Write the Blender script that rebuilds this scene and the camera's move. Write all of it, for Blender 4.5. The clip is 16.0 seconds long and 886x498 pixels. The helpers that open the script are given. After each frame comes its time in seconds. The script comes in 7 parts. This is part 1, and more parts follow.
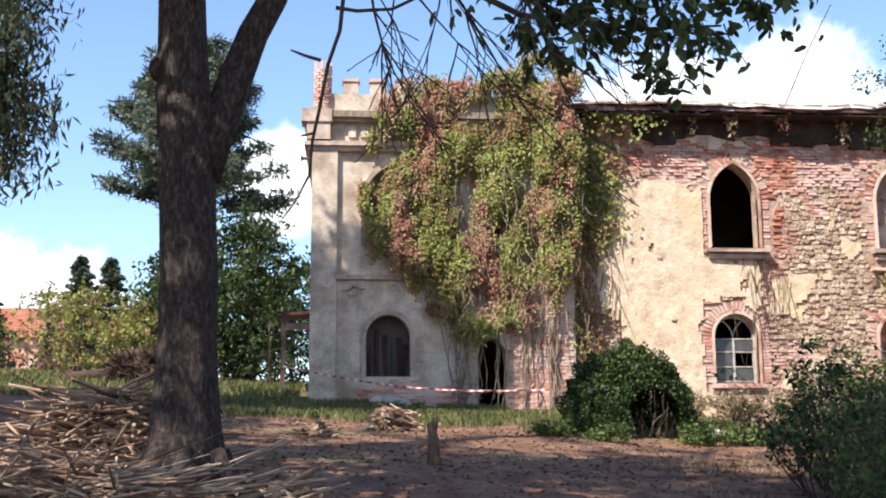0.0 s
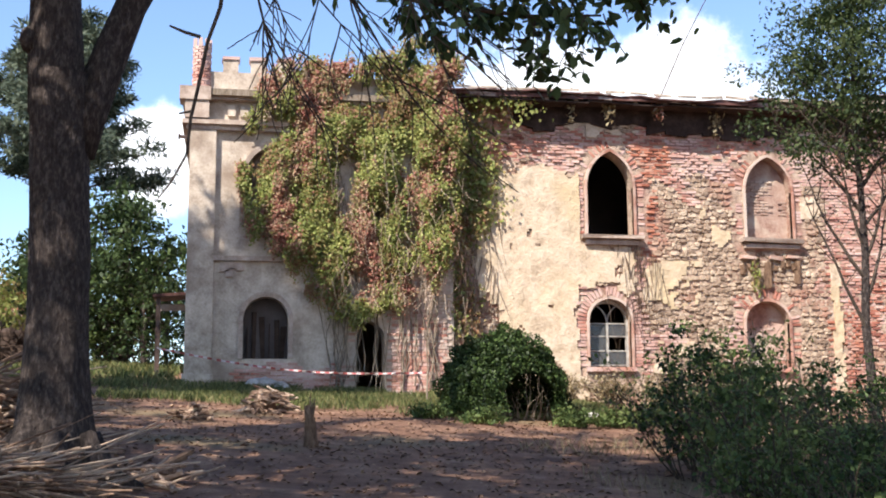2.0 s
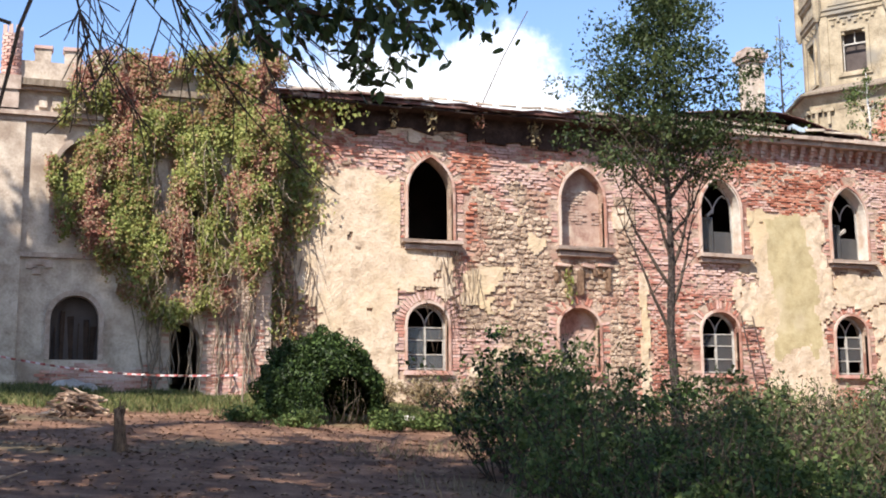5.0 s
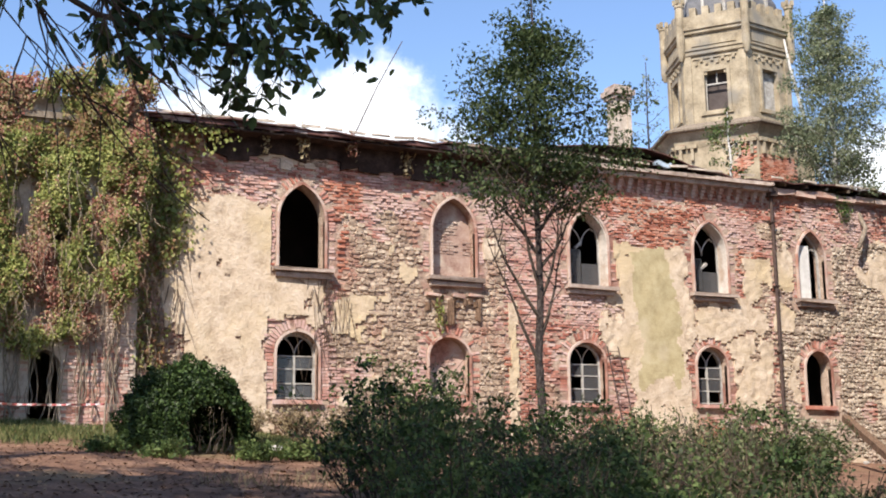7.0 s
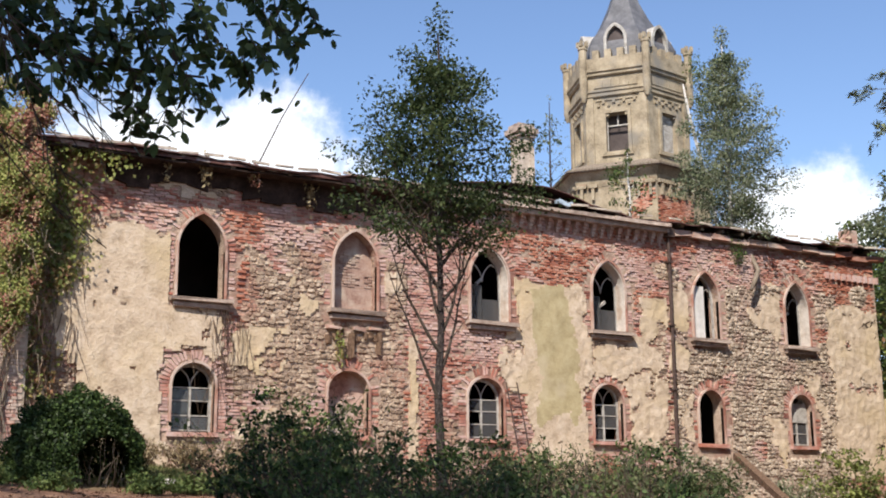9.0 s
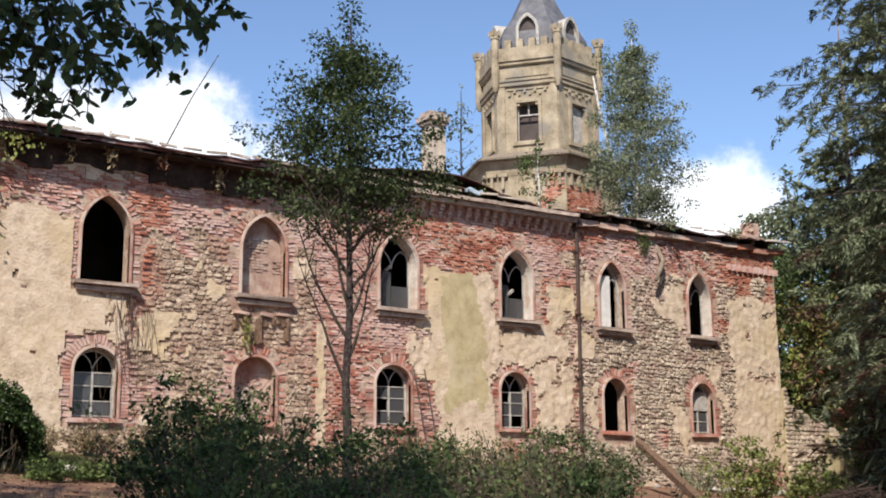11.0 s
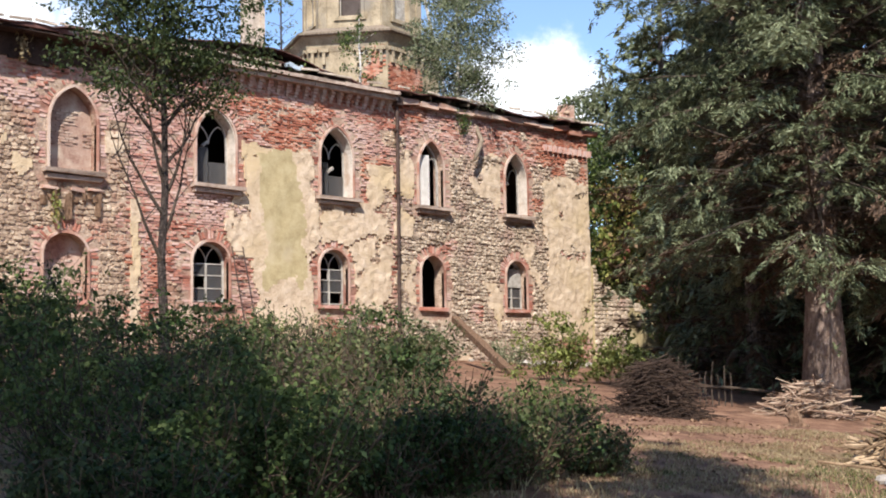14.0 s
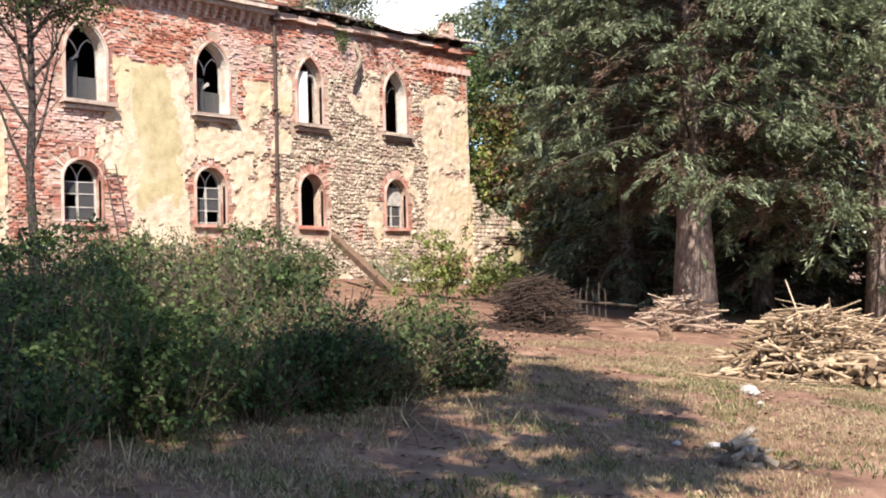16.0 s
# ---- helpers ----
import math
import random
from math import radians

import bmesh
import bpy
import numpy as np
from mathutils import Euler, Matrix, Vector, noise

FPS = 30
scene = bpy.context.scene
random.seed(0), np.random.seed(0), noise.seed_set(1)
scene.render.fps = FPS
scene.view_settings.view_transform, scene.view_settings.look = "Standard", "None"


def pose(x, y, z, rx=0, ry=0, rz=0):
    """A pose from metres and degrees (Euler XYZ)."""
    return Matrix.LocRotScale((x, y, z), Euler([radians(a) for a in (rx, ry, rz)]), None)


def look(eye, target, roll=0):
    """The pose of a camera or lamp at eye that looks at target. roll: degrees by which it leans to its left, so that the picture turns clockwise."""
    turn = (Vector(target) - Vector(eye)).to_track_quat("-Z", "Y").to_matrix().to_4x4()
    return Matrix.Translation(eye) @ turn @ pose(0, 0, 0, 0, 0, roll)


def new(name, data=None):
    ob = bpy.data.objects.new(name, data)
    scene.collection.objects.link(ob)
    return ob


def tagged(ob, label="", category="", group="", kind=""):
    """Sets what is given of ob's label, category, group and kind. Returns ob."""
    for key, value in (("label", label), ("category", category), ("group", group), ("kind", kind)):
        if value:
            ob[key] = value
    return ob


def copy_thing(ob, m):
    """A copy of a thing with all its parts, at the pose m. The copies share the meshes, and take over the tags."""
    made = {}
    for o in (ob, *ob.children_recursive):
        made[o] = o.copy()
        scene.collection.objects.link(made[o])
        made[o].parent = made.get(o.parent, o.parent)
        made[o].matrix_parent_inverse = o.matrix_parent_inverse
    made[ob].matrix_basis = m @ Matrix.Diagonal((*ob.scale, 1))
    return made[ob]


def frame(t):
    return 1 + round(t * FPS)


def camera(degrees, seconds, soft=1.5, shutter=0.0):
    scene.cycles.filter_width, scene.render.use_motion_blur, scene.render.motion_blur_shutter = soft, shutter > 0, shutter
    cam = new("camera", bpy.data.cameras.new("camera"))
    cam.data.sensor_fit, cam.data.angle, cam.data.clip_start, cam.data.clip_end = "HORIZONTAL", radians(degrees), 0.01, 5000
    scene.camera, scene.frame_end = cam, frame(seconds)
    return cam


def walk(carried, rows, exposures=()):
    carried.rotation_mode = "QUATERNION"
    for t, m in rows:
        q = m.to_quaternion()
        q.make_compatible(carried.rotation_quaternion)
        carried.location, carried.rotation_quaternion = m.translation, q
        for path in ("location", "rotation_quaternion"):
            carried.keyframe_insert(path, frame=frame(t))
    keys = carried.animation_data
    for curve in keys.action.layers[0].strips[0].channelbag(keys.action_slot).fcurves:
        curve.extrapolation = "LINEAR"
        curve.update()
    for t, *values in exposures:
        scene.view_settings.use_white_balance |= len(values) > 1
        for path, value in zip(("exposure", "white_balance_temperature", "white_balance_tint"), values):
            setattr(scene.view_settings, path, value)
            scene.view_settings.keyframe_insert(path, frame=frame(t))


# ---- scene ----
cam = camera(41.0, 16.0, soft=1.9)
EYE = 1.6
# seconds, tilt, lean, turn: the camera stands on one spot and pans
ROWS = [
    (0.0, 99.857, 0.237, -4.269), (0.5, 99.509, 0.332, -5.836), (1.0, 99.188, 0.408, -7.204),
    (1.5, 99.014, 0.5, -8.767), (2.0, 99.006, 0.35, -10.136), (2.5, 99.022, 0.274, -11.564),
    (3.0, 99.018, 0.13, -12.934), (3.5, 99.016, 0.1, -14.459), (4.0, 99.218, 0.12, -16.032),
    (4.3, 99.28, 0.2, -16.95), (6.2, 98.83, 0.9, -22.3),
    (6.5, 99.185, 0.942, -23.315), (7.0, 100.422, 0.746, -25.159), (7.5, 101.287, 0.65, -26.688),
    (8.0, 101.818, 0.425, -28.077), (8.5, 102.058, 0.39, -28.95), (9.0, 102.011, 0.4, -30.049),
    (9.3, 101.99, 0.4, -30.9), (11.2, 101.2, 0.45, -35.05),
    (11.5, 100.882, 0.437, -36.008), (12.0, 100.016, 0.5, -37.567), (12.5, 99.207, 0.328, -38.974),
    (13.0, 98.029, 0.3, -40.37), (13.5, 96.809, 0.691, -41.672), (14.0, 95.331, 1.091, -43.18),
    (14.5, 94.07, 1.3, -44.744), (15.0, 92.905, 1.5, -46.147), (15.5, 91.983, 1.45, -47.472),
    (16.0, 91.251, 1.519, -48.983),
]
EXPOSURES = [(0.0, 1.09), (4.0, 1.07), (7.0, 0.81), (9.0, 0.52), (12.5, 0.49), (14.5, 0.95), (16.0, 1.3)]
walk(cam, [(t, pose(0, 0, EYE, rx, ry, rz)) for t, rx, ry, rz in ROWS], EXPOSURES)

# ---- light ----
SUN_WAY = Vector((1.05, 1.0, -1.5)).normalized()


def build_world():
    w = bpy.data.worlds.new("sky")
    w.use_nodes = True
    scene.world = w
    nt = w.node_tree
    nt.nodes.clear()
    N, L = nt.nodes.new, nt.links.new
    sky = N("ShaderNodeTexSky")
    sky.sky_type = 'NISHITA'
    sky.sun_disc = False
    sky.sun_elevation = math.asin(-SUN_WAY.z)
    sky.sun_rotation = radians(225)
    sky.air_density, sky.dust_density, sky.ozone_density = 1.0, 0.2, 3.8
    co = N("ShaderNodeTexCoord")
    noi = N("ShaderNodeTexNoise")
    noi.inputs["Scale"].default_value, noi.inputs["Detail"].default_value = 9.0, 8.0
    noi.inputs["Roughness"].default_value = 0.62
    L(co.outputs["Generated"], noi.inputs["Vector"])
    total = None
    # cumulus banks: bearing, elevation, half-spread in degrees; the last, unseen, adds fill light
    for brg, ele, rad in ((15.5, 14.5, 4.8), (21.5, 14.8, 5.0), (47.5, 11.6, 3.6), (-15.5, 6.4, 4.2), (-3.2, 13.2, 2.6), (75, 16, 9), (-60, 18, 12), (145, 24, 15)):
        b, e = radians(brg), radians(ele)
        c = (math.sin(b) * math.cos(e), math.cos(b) * math.cos(e), math.sin(e))
        d = N("ShaderNodeVectorMath")
        d.operation = 'DISTANCE'
        d.inputs[1].default_value = c
        L(co.outputs["Generated"], d.inputs[0])
        m = N("ShaderNodeMapRange")
        m.inputs["From Min"].default_value, m.inputs["From Max"].default_value = 0.0, radians(rad) * 1.6
        m.inputs["To Min"].default_value, m.inputs["To Max"].default_value = 1.0, 0.0
        L(d.outputs["Value"], m.inputs["Value"])
        if total is None:
            total = m.outputs[0]
        else:
            a = N("ShaderNodeMath")
            a.operation = 'MAXIMUM'
            L(total, a.inputs[0])
            L(m.outputs[0], a.inputs[1])
            total = a.outputs[0]
    add = N("ShaderNodeMath")
    add.operation = 'MULTIPLY_ADD'
    add.inputs[1].default_value = 1.1
    L(noi.outputs["Fac"], add.inputs[0])
    L(total, add.inputs[2])
    edge = N("ShaderNodeMapRange")
    edge.interpolation_type = 'SMOOTHSTEP'
    edge.inputs["From Min"].default_value, edge.inputs["From Max"].default_value = 0.86, 1.1
    L(add.outputs[0], edge.inputs["Value"])
    mix = N("ShaderNodeMix")
    mix.data_type = 'RGBA'
    mix.inputs["B"].default_value = (7.6, 7.9, 8.4, 1)
    L(edge.outputs[0], mix.inputs["Factor"])
    deep = N("ShaderNodeHueSaturation")
    deep.inputs["Hue"].default_value, deep.inputs["Saturation"].default_value, deep.inputs["Value"].default_value = 0.504, 1.0, 1.08
    L(sky.outputs[0], deep.inputs["Color"])
    L(deep.outputs[0], mix.inputs["A"])
    bg = N("ShaderNodeBackground")
    bg.inputs["Strength"].default_value = 0.12
    L(mix.outputs["Result"], bg.inputs["Color"])
    out = N("ShaderNodeOutputWorld")
    L(bg.outputs[0], out.inputs["Surface"])


build_world()
sun = new("sun", bpy.data.lights.new("sun", 'SUN'))
sun.data.energy, sun.data.angle, sun.data.color = 5.0, radians(0.55), (1.0, 0.92, 0.82)
sun.matrix_world = look((-20, -20, 40), Vector((-20, -20, 40)) + SUN_WAY)


# ---- materials ----
def material(name, colours, scale=3.0, rough=0.9, bump=0.3, fine=40.0, island=0.0, by_object=0.0, metal=0.0, stain=None, stain_scale=0.6, stain_at=(0.5, 0.65), trans=0.0, stretch=(1, 1, 1), dist=0.02, spec=0.3):
    """Two scales of noise over a colour ramp, with bump, stains of their own and a random tint per piece."""
    m = bpy.data.materials.new(name)
    m.use_nodes = True
    nt = m.node_tree
    nt.nodes.clear()
    N, L = nt.nodes.new, nt.links.new
    co = N("ShaderNodeTexCoord")
    mp = N("ShaderNodeMapping")
    mp.inputs["Scale"].default_value = stretch
    L(co.outputs["Object"], mp.inputs["Vector"])
    n1 = N("ShaderNodeTexNoise")
    n1.inputs["Scale"].default_value, n1.inputs["Detail"].default_value, n1.inputs["Roughness"].default_value = scale, 6.0, 0.65
    n2 = N("ShaderNodeTexNoise")
    n2.inputs["Scale"].default_value, n2.inputs["Detail"].default_value = fine, 3.0
    L(mp.outputs[0], n1.inputs["Vector"])
    L(mp.outputs[0], n2.inputs["Vector"])
    mixf = N("ShaderNodeMath")
    mixf.operation = 'MULTIPLY_ADD'
    mixf.inputs[1].default_value = 0.35
    L(n2.outputs["Fac"], mixf.inputs[0])
    sub = N("ShaderNodeMath")
    sub.operation = 'SUBTRACT'
    sub.inputs[1].default_value = 0.175
    L(n1.outputs["Fac"], sub.inputs[0])
    L(sub.outputs[0], mixf.inputs[2])
    fac = mixf.outputs[0]
    if island or by_object:
        if island:
            rnd, amount = N("ShaderNodeNewGeometry").outputs["Random Per Island"], island
        else:
            rnd, amount = N("ShaderNodeObjectInfo").outputs["Random"], by_object
        ctr = N("ShaderNodeMath")
        ctr.operation = 'MULTIPLY_ADD'
        ctr.inputs[1].default_value, ctr.inputs[2].default_value = amount, -amount / 2
        L(rnd, ctr.inputs[0])
        ad = N("ShaderNodeMath")
        L(fac, ad.inputs[0])
        L(ctr.outputs[0], ad.inputs[1])
        fac = ad.outputs[0]
    ramp = N("ShaderNodeValToRGB")
    el = ramp.color_ramp.elements
    k = len(colours)
    for i, c in enumerate(colours):
        p = 0.28 + 0.44 * i / max(1, k - 1)
        if i < 2:
            el[i].position = p
        e = el[i] if i < 2 else el.new(p)
        e.color = (*c, 1)
    L(fac, ramp.inputs[0])
    col = ramp.outputs[0]
    if stain:
        n3 = N("ShaderNodeTexNoise")
        n3.inputs["Scale"].default_value, n3.inputs["Detail"].default_value = stain_scale, 7.0
        L(co.outputs["Object"], n3.inputs["Vector"])
        mr = N("ShaderNodeMapRange")
        mr.inputs["From Min"].default_value, mr.inputs["From Max"].default_value = stain_at
        L(n3.outputs["Fac"], mr.inputs["Value"])
        mx = N("ShaderNodeMix")
        mx.data_type = 'RGBA'
        mx.inputs["B"].default_value = (*stain, 1)
        L(mr.outputs[0], mx.inputs["Factor"])
        L(col, mx.inputs["A"])
        col = mx.outputs["Result"]
    bs = N("ShaderNodeBsdfPrincipled")
    bs.inputs["Roughness"].default_value, bs.inputs["Metallic"].default_value = rough, metal
    bs.inputs["Specular IOR Level"].default_value = spec
    L(col, bs.inputs["Base Color"])
    if bump:
        bp = N("ShaderNodeBump")
        bp.inputs["Strength"].default_value, bp.inputs["Distance"].default_value = bump, dist
        L(mixf.outputs[0], bp.inputs["Height"])
        L(bp.outputs[0], bs.inputs["Normal"])
    shader = bs.outputs[0]
    if trans:
        tr = N("ShaderNodeBsdfTranslucent")
        L(col, tr.inputs["Color"])
        ms = N("ShaderNodeMixShader")
        ms.inputs[0].default_value = trans
        L(shader, ms.inputs[1])
        L(tr.outputs[0], ms.inputs[2])
        shader = ms.outputs[0]
    out = N("ShaderNodeOutputMaterial")
    L(shader, out.inputs["Surface"])
    return m


BRICK_COLS = [(0.21, 0.08, 0.06), (0.38, 0.145, 0.1), (0.47, 0.24, 0.185), (0.54, 0.385, 0.34)]
M_BRICK = material("old_brick", BRICK_COLS, 1.3, 0.95, 0.5, 30, island=0.42, stain=(0.53, 0.385, 0.345), stain_scale=0.6, stain_at=(0.44, 0.64))
M_BRICK_ONE = material("old_brick_single", BRICK_COLS, 1.3, 0.95, 0.5, 30, by_object=0.42, stain=(0.53, 0.385, 0.345), stain_scale=0.6, stain_at=(0.44, 0.64))
M_BRICK_RED = material("bare_red_brick", [(0.2, 0.07, 0.046), (0.35, 0.125, 0.08), (0.43, 0.185, 0.12), (0.48, 0.28, 0.21)], 1.3, 0.95, 0.5, 30, island=0.4, stain=(0.5, 0.33, 0.27), stain_scale=0.8, stain_at=(0.56, 0.72))
M_STONE_GREY = material("grey_field_stone", [(0.18, 0.138, 0.104), (0.33, 0.262, 0.2), (0.44, 0.36, 0.28), (0.55, 0.46, 0.37)], 3.5, 0.95, 1.0, 22, island=0.32, stain=(0.33, 0.23, 0.19), stain_scale=0.9, stain_at=(0.52, 0.68))
M_MORTAR = material("lime_mortar", [(0.26, 0.182, 0.14), (0.41, 0.305, 0.235), (0.54, 0.425, 0.335)], 4.5, 0.98, 1.0, 22, stain=(0.26, 0.13, 0.1), stain_scale=1.1, dist=0.08)
STONE_COLS = [(0.165, 0.115, 0.083), (0.29, 0.21, 0.152), (0.395, 0.3, 0.222), (0.5, 0.4, 0.305)]
M_STONE = material("field_stone", STONE_COLS, 3.5, 0.95, 1.0, 22, island=0.32, stain=(0.36, 0.19, 0.14), stain_scale=0.7, stain_at=(0.55, 0.7))
M_STONE_ONE = material("field_stone_single", STONE_COLS, 1.8, 0.95, 0.6, 22, by_object=0.45, stain=(0.36, 0.19, 0.14), stain_scale=0.7, stain_at=(0.55, 0.7))
M_PLASTER = material("cream_plaster", [(0.37, 0.28, 0.195), (0.53, 0.42, 0.31), (0.63, 0.525, 0.41)], 3.0, 0.95, 0.7, 14, stain=(0.5, 0.39, 0.25), stain_scale=0.45, stain_at=(0.5, 0.66), dist=0.06)
M_OCHRE = material("ochre_plaster", [(0.3, 0.24, 0.13), (0.4, 0.33, 0.19), (0.47, 0.4, 0.25)], 3.0, 0.95, 0.45, 20, stain=(0.5, 0.42, 0.3), stain_scale=0.5, stain_at=(0.58, 0.72), dist=0.03)
M_BRICK_DUSTY = material("dusty_brick", [(0.24, 0.11, 0.08), (0.38, 0.2, 0.15), (0.46, 0.31, 0.25), (0.5, 0.4, 0.34)], 1.3, 0.95, 0.5, 30, island=0.42, stain=(0.5, 0.4, 0.34), stain_scale=0.7, stain_at=(0.45, 0.62))
M_INFILL = material("smeared_brick", [(0.24, 0.14, 0.11), (0.36, 0.25, 0.2), (0.46, 0.36, 0.3)], 2.0, 0.95, 0.8, 20, island=0.2, stain=(0.5, 0.42, 0.34), stain_scale=1.2)
M_PLASTER_GREY = material("grey_cream_plaster", [(0.27, 0.215, 0.17), (0.46, 0.385, 0.315), (0.6, 0.525, 0.44)], 2.2, 0.95, 0.9, 16, stain=(0.22, 0.16, 0.12), stain_scale=0.7, stain_at=(0.54, 0.74))
M_TOWER = material("weathered_render", [(0.17, 0.135, 0.092), (0.32, 0.265, 0.185), (0.45, 0.38, 0.28)], 1.6, 0.95, 0.4, 16, stain=(0.22, 0.2, 0.17), stain_scale=0.9, stain_at=(0.55, 0.72))
M_SANDSTONE = material("pale_moulding", [(0.22, 0.16, 0.13), (0.37, 0.29, 0.24), (0.5, 0.41, 0.35)], 3.5, 0.92, 0.4, 30)
M_ROOF = material("rusty_sheet", [(0.035, 0.018, 0.016), (0.09, 0.04, 0.034), (0.16, 0.08, 0.07)], 1.6, 0.75, 0.4, 12, stain=(0.28, 0.24, 0.23), stain_scale=2.2, stain_at=(0.56, 0.66))
M_SLATE = material("grey_slate_metal", [(0.05, 0.052, 0.058), (0.1, 0.1, 0.11), (0.17, 0.17, 0.18)], 1.6, 0.6, 0.3, 18)
# stands for unlit rooms: their shade is in this colour
M_DARK = material("shaded_interior", [(0.05, 0.04, 0.038), (0.11, 0.09, 0.085)], 1.0, 0.98, 0.2)
M_TARP = material("pale_blue_sheet", [(0.3, 0.38, 0.46), (0.45, 0.53, 0.6)], 3, 0.5, 0.3)
# near black, so the boards deepen the shadow below the eave
M_EAVE_SHADE = material("eave_shade_board", [(0.014, 0.009, 0.008), (0.035, 0.022, 0.018), (0.07, 0.045, 0.036)], 3.0, 0.98, 0.8, 20)
M_OLD_WOOD = material("weathered_timber", [(0.1, 0.075, 0.055), (0.2, 0.16, 0.12), (0.3, 0.25, 0.2)], 4, 0.9, 0.4, 40, stretch=(4, 4, 1))
M_WHITE_WOOD = material("flaking_white_paint", [(0.2, 0.18, 0.16), (0.36, 0.34, 0.31), (0.52, 0.5, 0.47)], 5, 0.8, 0.35, 50)
M_REVEAL = material("old_whitewash", [(0.38, 0.33, 0.28), (0.56, 0.5, 0.44), (0.66, 0.61, 0.55)], 2.5, 0.95, 0.5, 20, stain=(0.4, 0.28, 0.2), stain_scale=1.5, stain_at=(0.55, 0.7))
M_WHITE_PALE = material("white_board", [(0.5, 0.48, 0.45), (0.7, 0.68, 0.65)], 5, 0.8, 0.3, 40)
M_BARK = material("grey_bark", [(0.016, 0.012, 0.011), (0.05, 0.038, 0.034), (0.135, 0.108, 0.096)], 13, 0.98, 1.0, 34, stretch=(1.9, 1.9, 0.75), dist=0.07)
M_DEADBROWN = material("brown_stem", [(0.06, 0.038, 0.026), (0.14, 0.095, 0.065)], 6, 0.95, 0.3)
M_TWIG = material("dark_twig", [(0.035, 0.025, 0.02), (0.085, 0.065, 0.05)], 6, 0.95, 0.3)
M_DEADWOOD = material("pale_dead_wood", [(0.13, 0.08, 0.055), (0.27, 0.18, 0.13), (0.42, 0.32, 0.24)], 4, 0.92, 0.4, 30, island=0.5)
M_LOG = material("cut_log", [(0.13, 0.085, 0.05), (0.25, 0.17, 0.105), (0.42, 0.31, 0.2)], 4, 0.92, 0.4, 30, island=0.6)
M_DEADWOOD_ONE = material("pale_dead_branch", [(0.13, 0.08, 0.055), (0.27, 0.18, 0.13), (0.42, 0.32, 0.24)], 4, 0.92, 0.4, 30, by_object=0.5)
M_LOG_ONE = material("cut_log_single", [(0.13, 0.085, 0.05), (0.25, 0.17, 0.105), (0.42, 0.31, 0.2)], 4, 0.92, 0.4, 30, by_object=0.6)
M_LEAF = material("dark_green_leaf", [(0.02, 0.036, 0.013), (0.04, 0.07, 0.022), (0.08, 0.115, 0.04)], 0.6, 0.55, 0, 5, island=0.55, trans=0.3)
M_SHRUB = material("shrub_leaf", [(0.022, 0.03, 0.014), (0.042, 0.058, 0.024), (0.075, 0.1, 0.036), (0.14, 0.14, 0.07)], 0.9, 0.55, 0, 5, island=0.3, trans=0.2, spec=0.15)
M_SHRUB_LIGHT = material("fresh_shrub_leaf", [(0.034, 0.052, 0.018), (0.075, 0.112, 0.034), (0.18, 0.22, 0.075)], 0.9, 0.55, 0, 5, island=0.35, trans=0.3, spec=0.15)
M_FRESH = material("sunlit_shrub_leaf", [(0.1, 0.12, 0.03), (0.19, 0.22, 0.06), (0.3, 0.32, 0.11)], 0.9, 0.6, 0, 5, island=0.4, trans=0.35)
M_BUSH = material("glossy_bush_leaf", [(0.014, 0.024, 0.009), (0.032, 0.055, 0.017), (0.075, 0.115, 0.035)], 1.4, 0.5, 0, 5, island=0.5, trans=0.25, spec=0.15)
M_IVY = material("creeper_leaf", [(0.26, 0.13, 0.075), (0.29, 0.21, 0.085), (0.15, 0.185, 0.05), (0.25, 0.285, 0.072), (0.42, 0.41, 0.145)], 0.75, 0.6, 0, 4, island=0.3, trans=0.35)
M_IVY_RED = material("red_creeper_leaf", [(0.24, 0.08, 0.06), (0.36, 0.16, 0.11), (0.43, 0.29, 0.2), (0.28, 0.25, 0.11)], 1.2, 0.6, 0, 4, island=0.5, trans=0.3)
M_ASH = material("ash_leaf", [(0.02, 0.036, 0.013), (0.043, 0.066, 0.021), (0.085, 0.108, 0.038)], 0.5, 0.55, 0, 5, island=0.5, trans=0.35)
M_BIRCH_LEAF = material("birch_leaf", [(0.085, 0.11, 0.06), (0.17, 0.2, 0.11), (0.29, 0.31, 0.19)], 0.6, 0.55, 0, 5, island=0.55, trans=0.35)
M_BIRCH_BARK = material("white_birch_bark", [(0.12, 0.11, 0.1), (0.5, 0.48, 0.45), (0.65, 0.63, 0.6)], 6, 0.8, 0.3, 20, stretch=(1, 1, 3))
M_NEEDLE = material("spruce_needles", [(0.042, 0.053, 0.029), (0.103, 0.127, 0.067), (0.18, 0.207, 0.116), (0.265, 0.293, 0.175)], 0.5, 0.6, 0, 4, island=0.4, trans=0.2)
M_SPRUCE_BARK = material("flaking_spruce_bark", [(0.07, 0.048, 0.04), (0.2, 0.145, 0.12), (0.36, 0.28, 0.24)], 5, 0.98, 1.0, 24, stretch=(2.0, 2.0, 0.8), dist=0.07)
M_NEEDLE_DEAD = material("brown_dead_needles", [(0.055, 0.036, 0.024), (0.13, 0.08, 0.052)], 1, 0.8, 0, 4, island=0.6)
M_PINE = material("pine_needles", [(0.03, 0.046, 0.03), (0.065, 0.088, 0.056), (0.12, 0.145, 0.1)], 0.5, 0.65, 0, 4, island=0.5, trans=0.2)
M_GRASS = material("grass_blade", [(0.042, 0.058, 0.019), (0.09, 0.115, 0.032), (0.2, 0.185, 0.078)], 1.1, 0.7, 0, 4, island=0.6, trans=0.3)
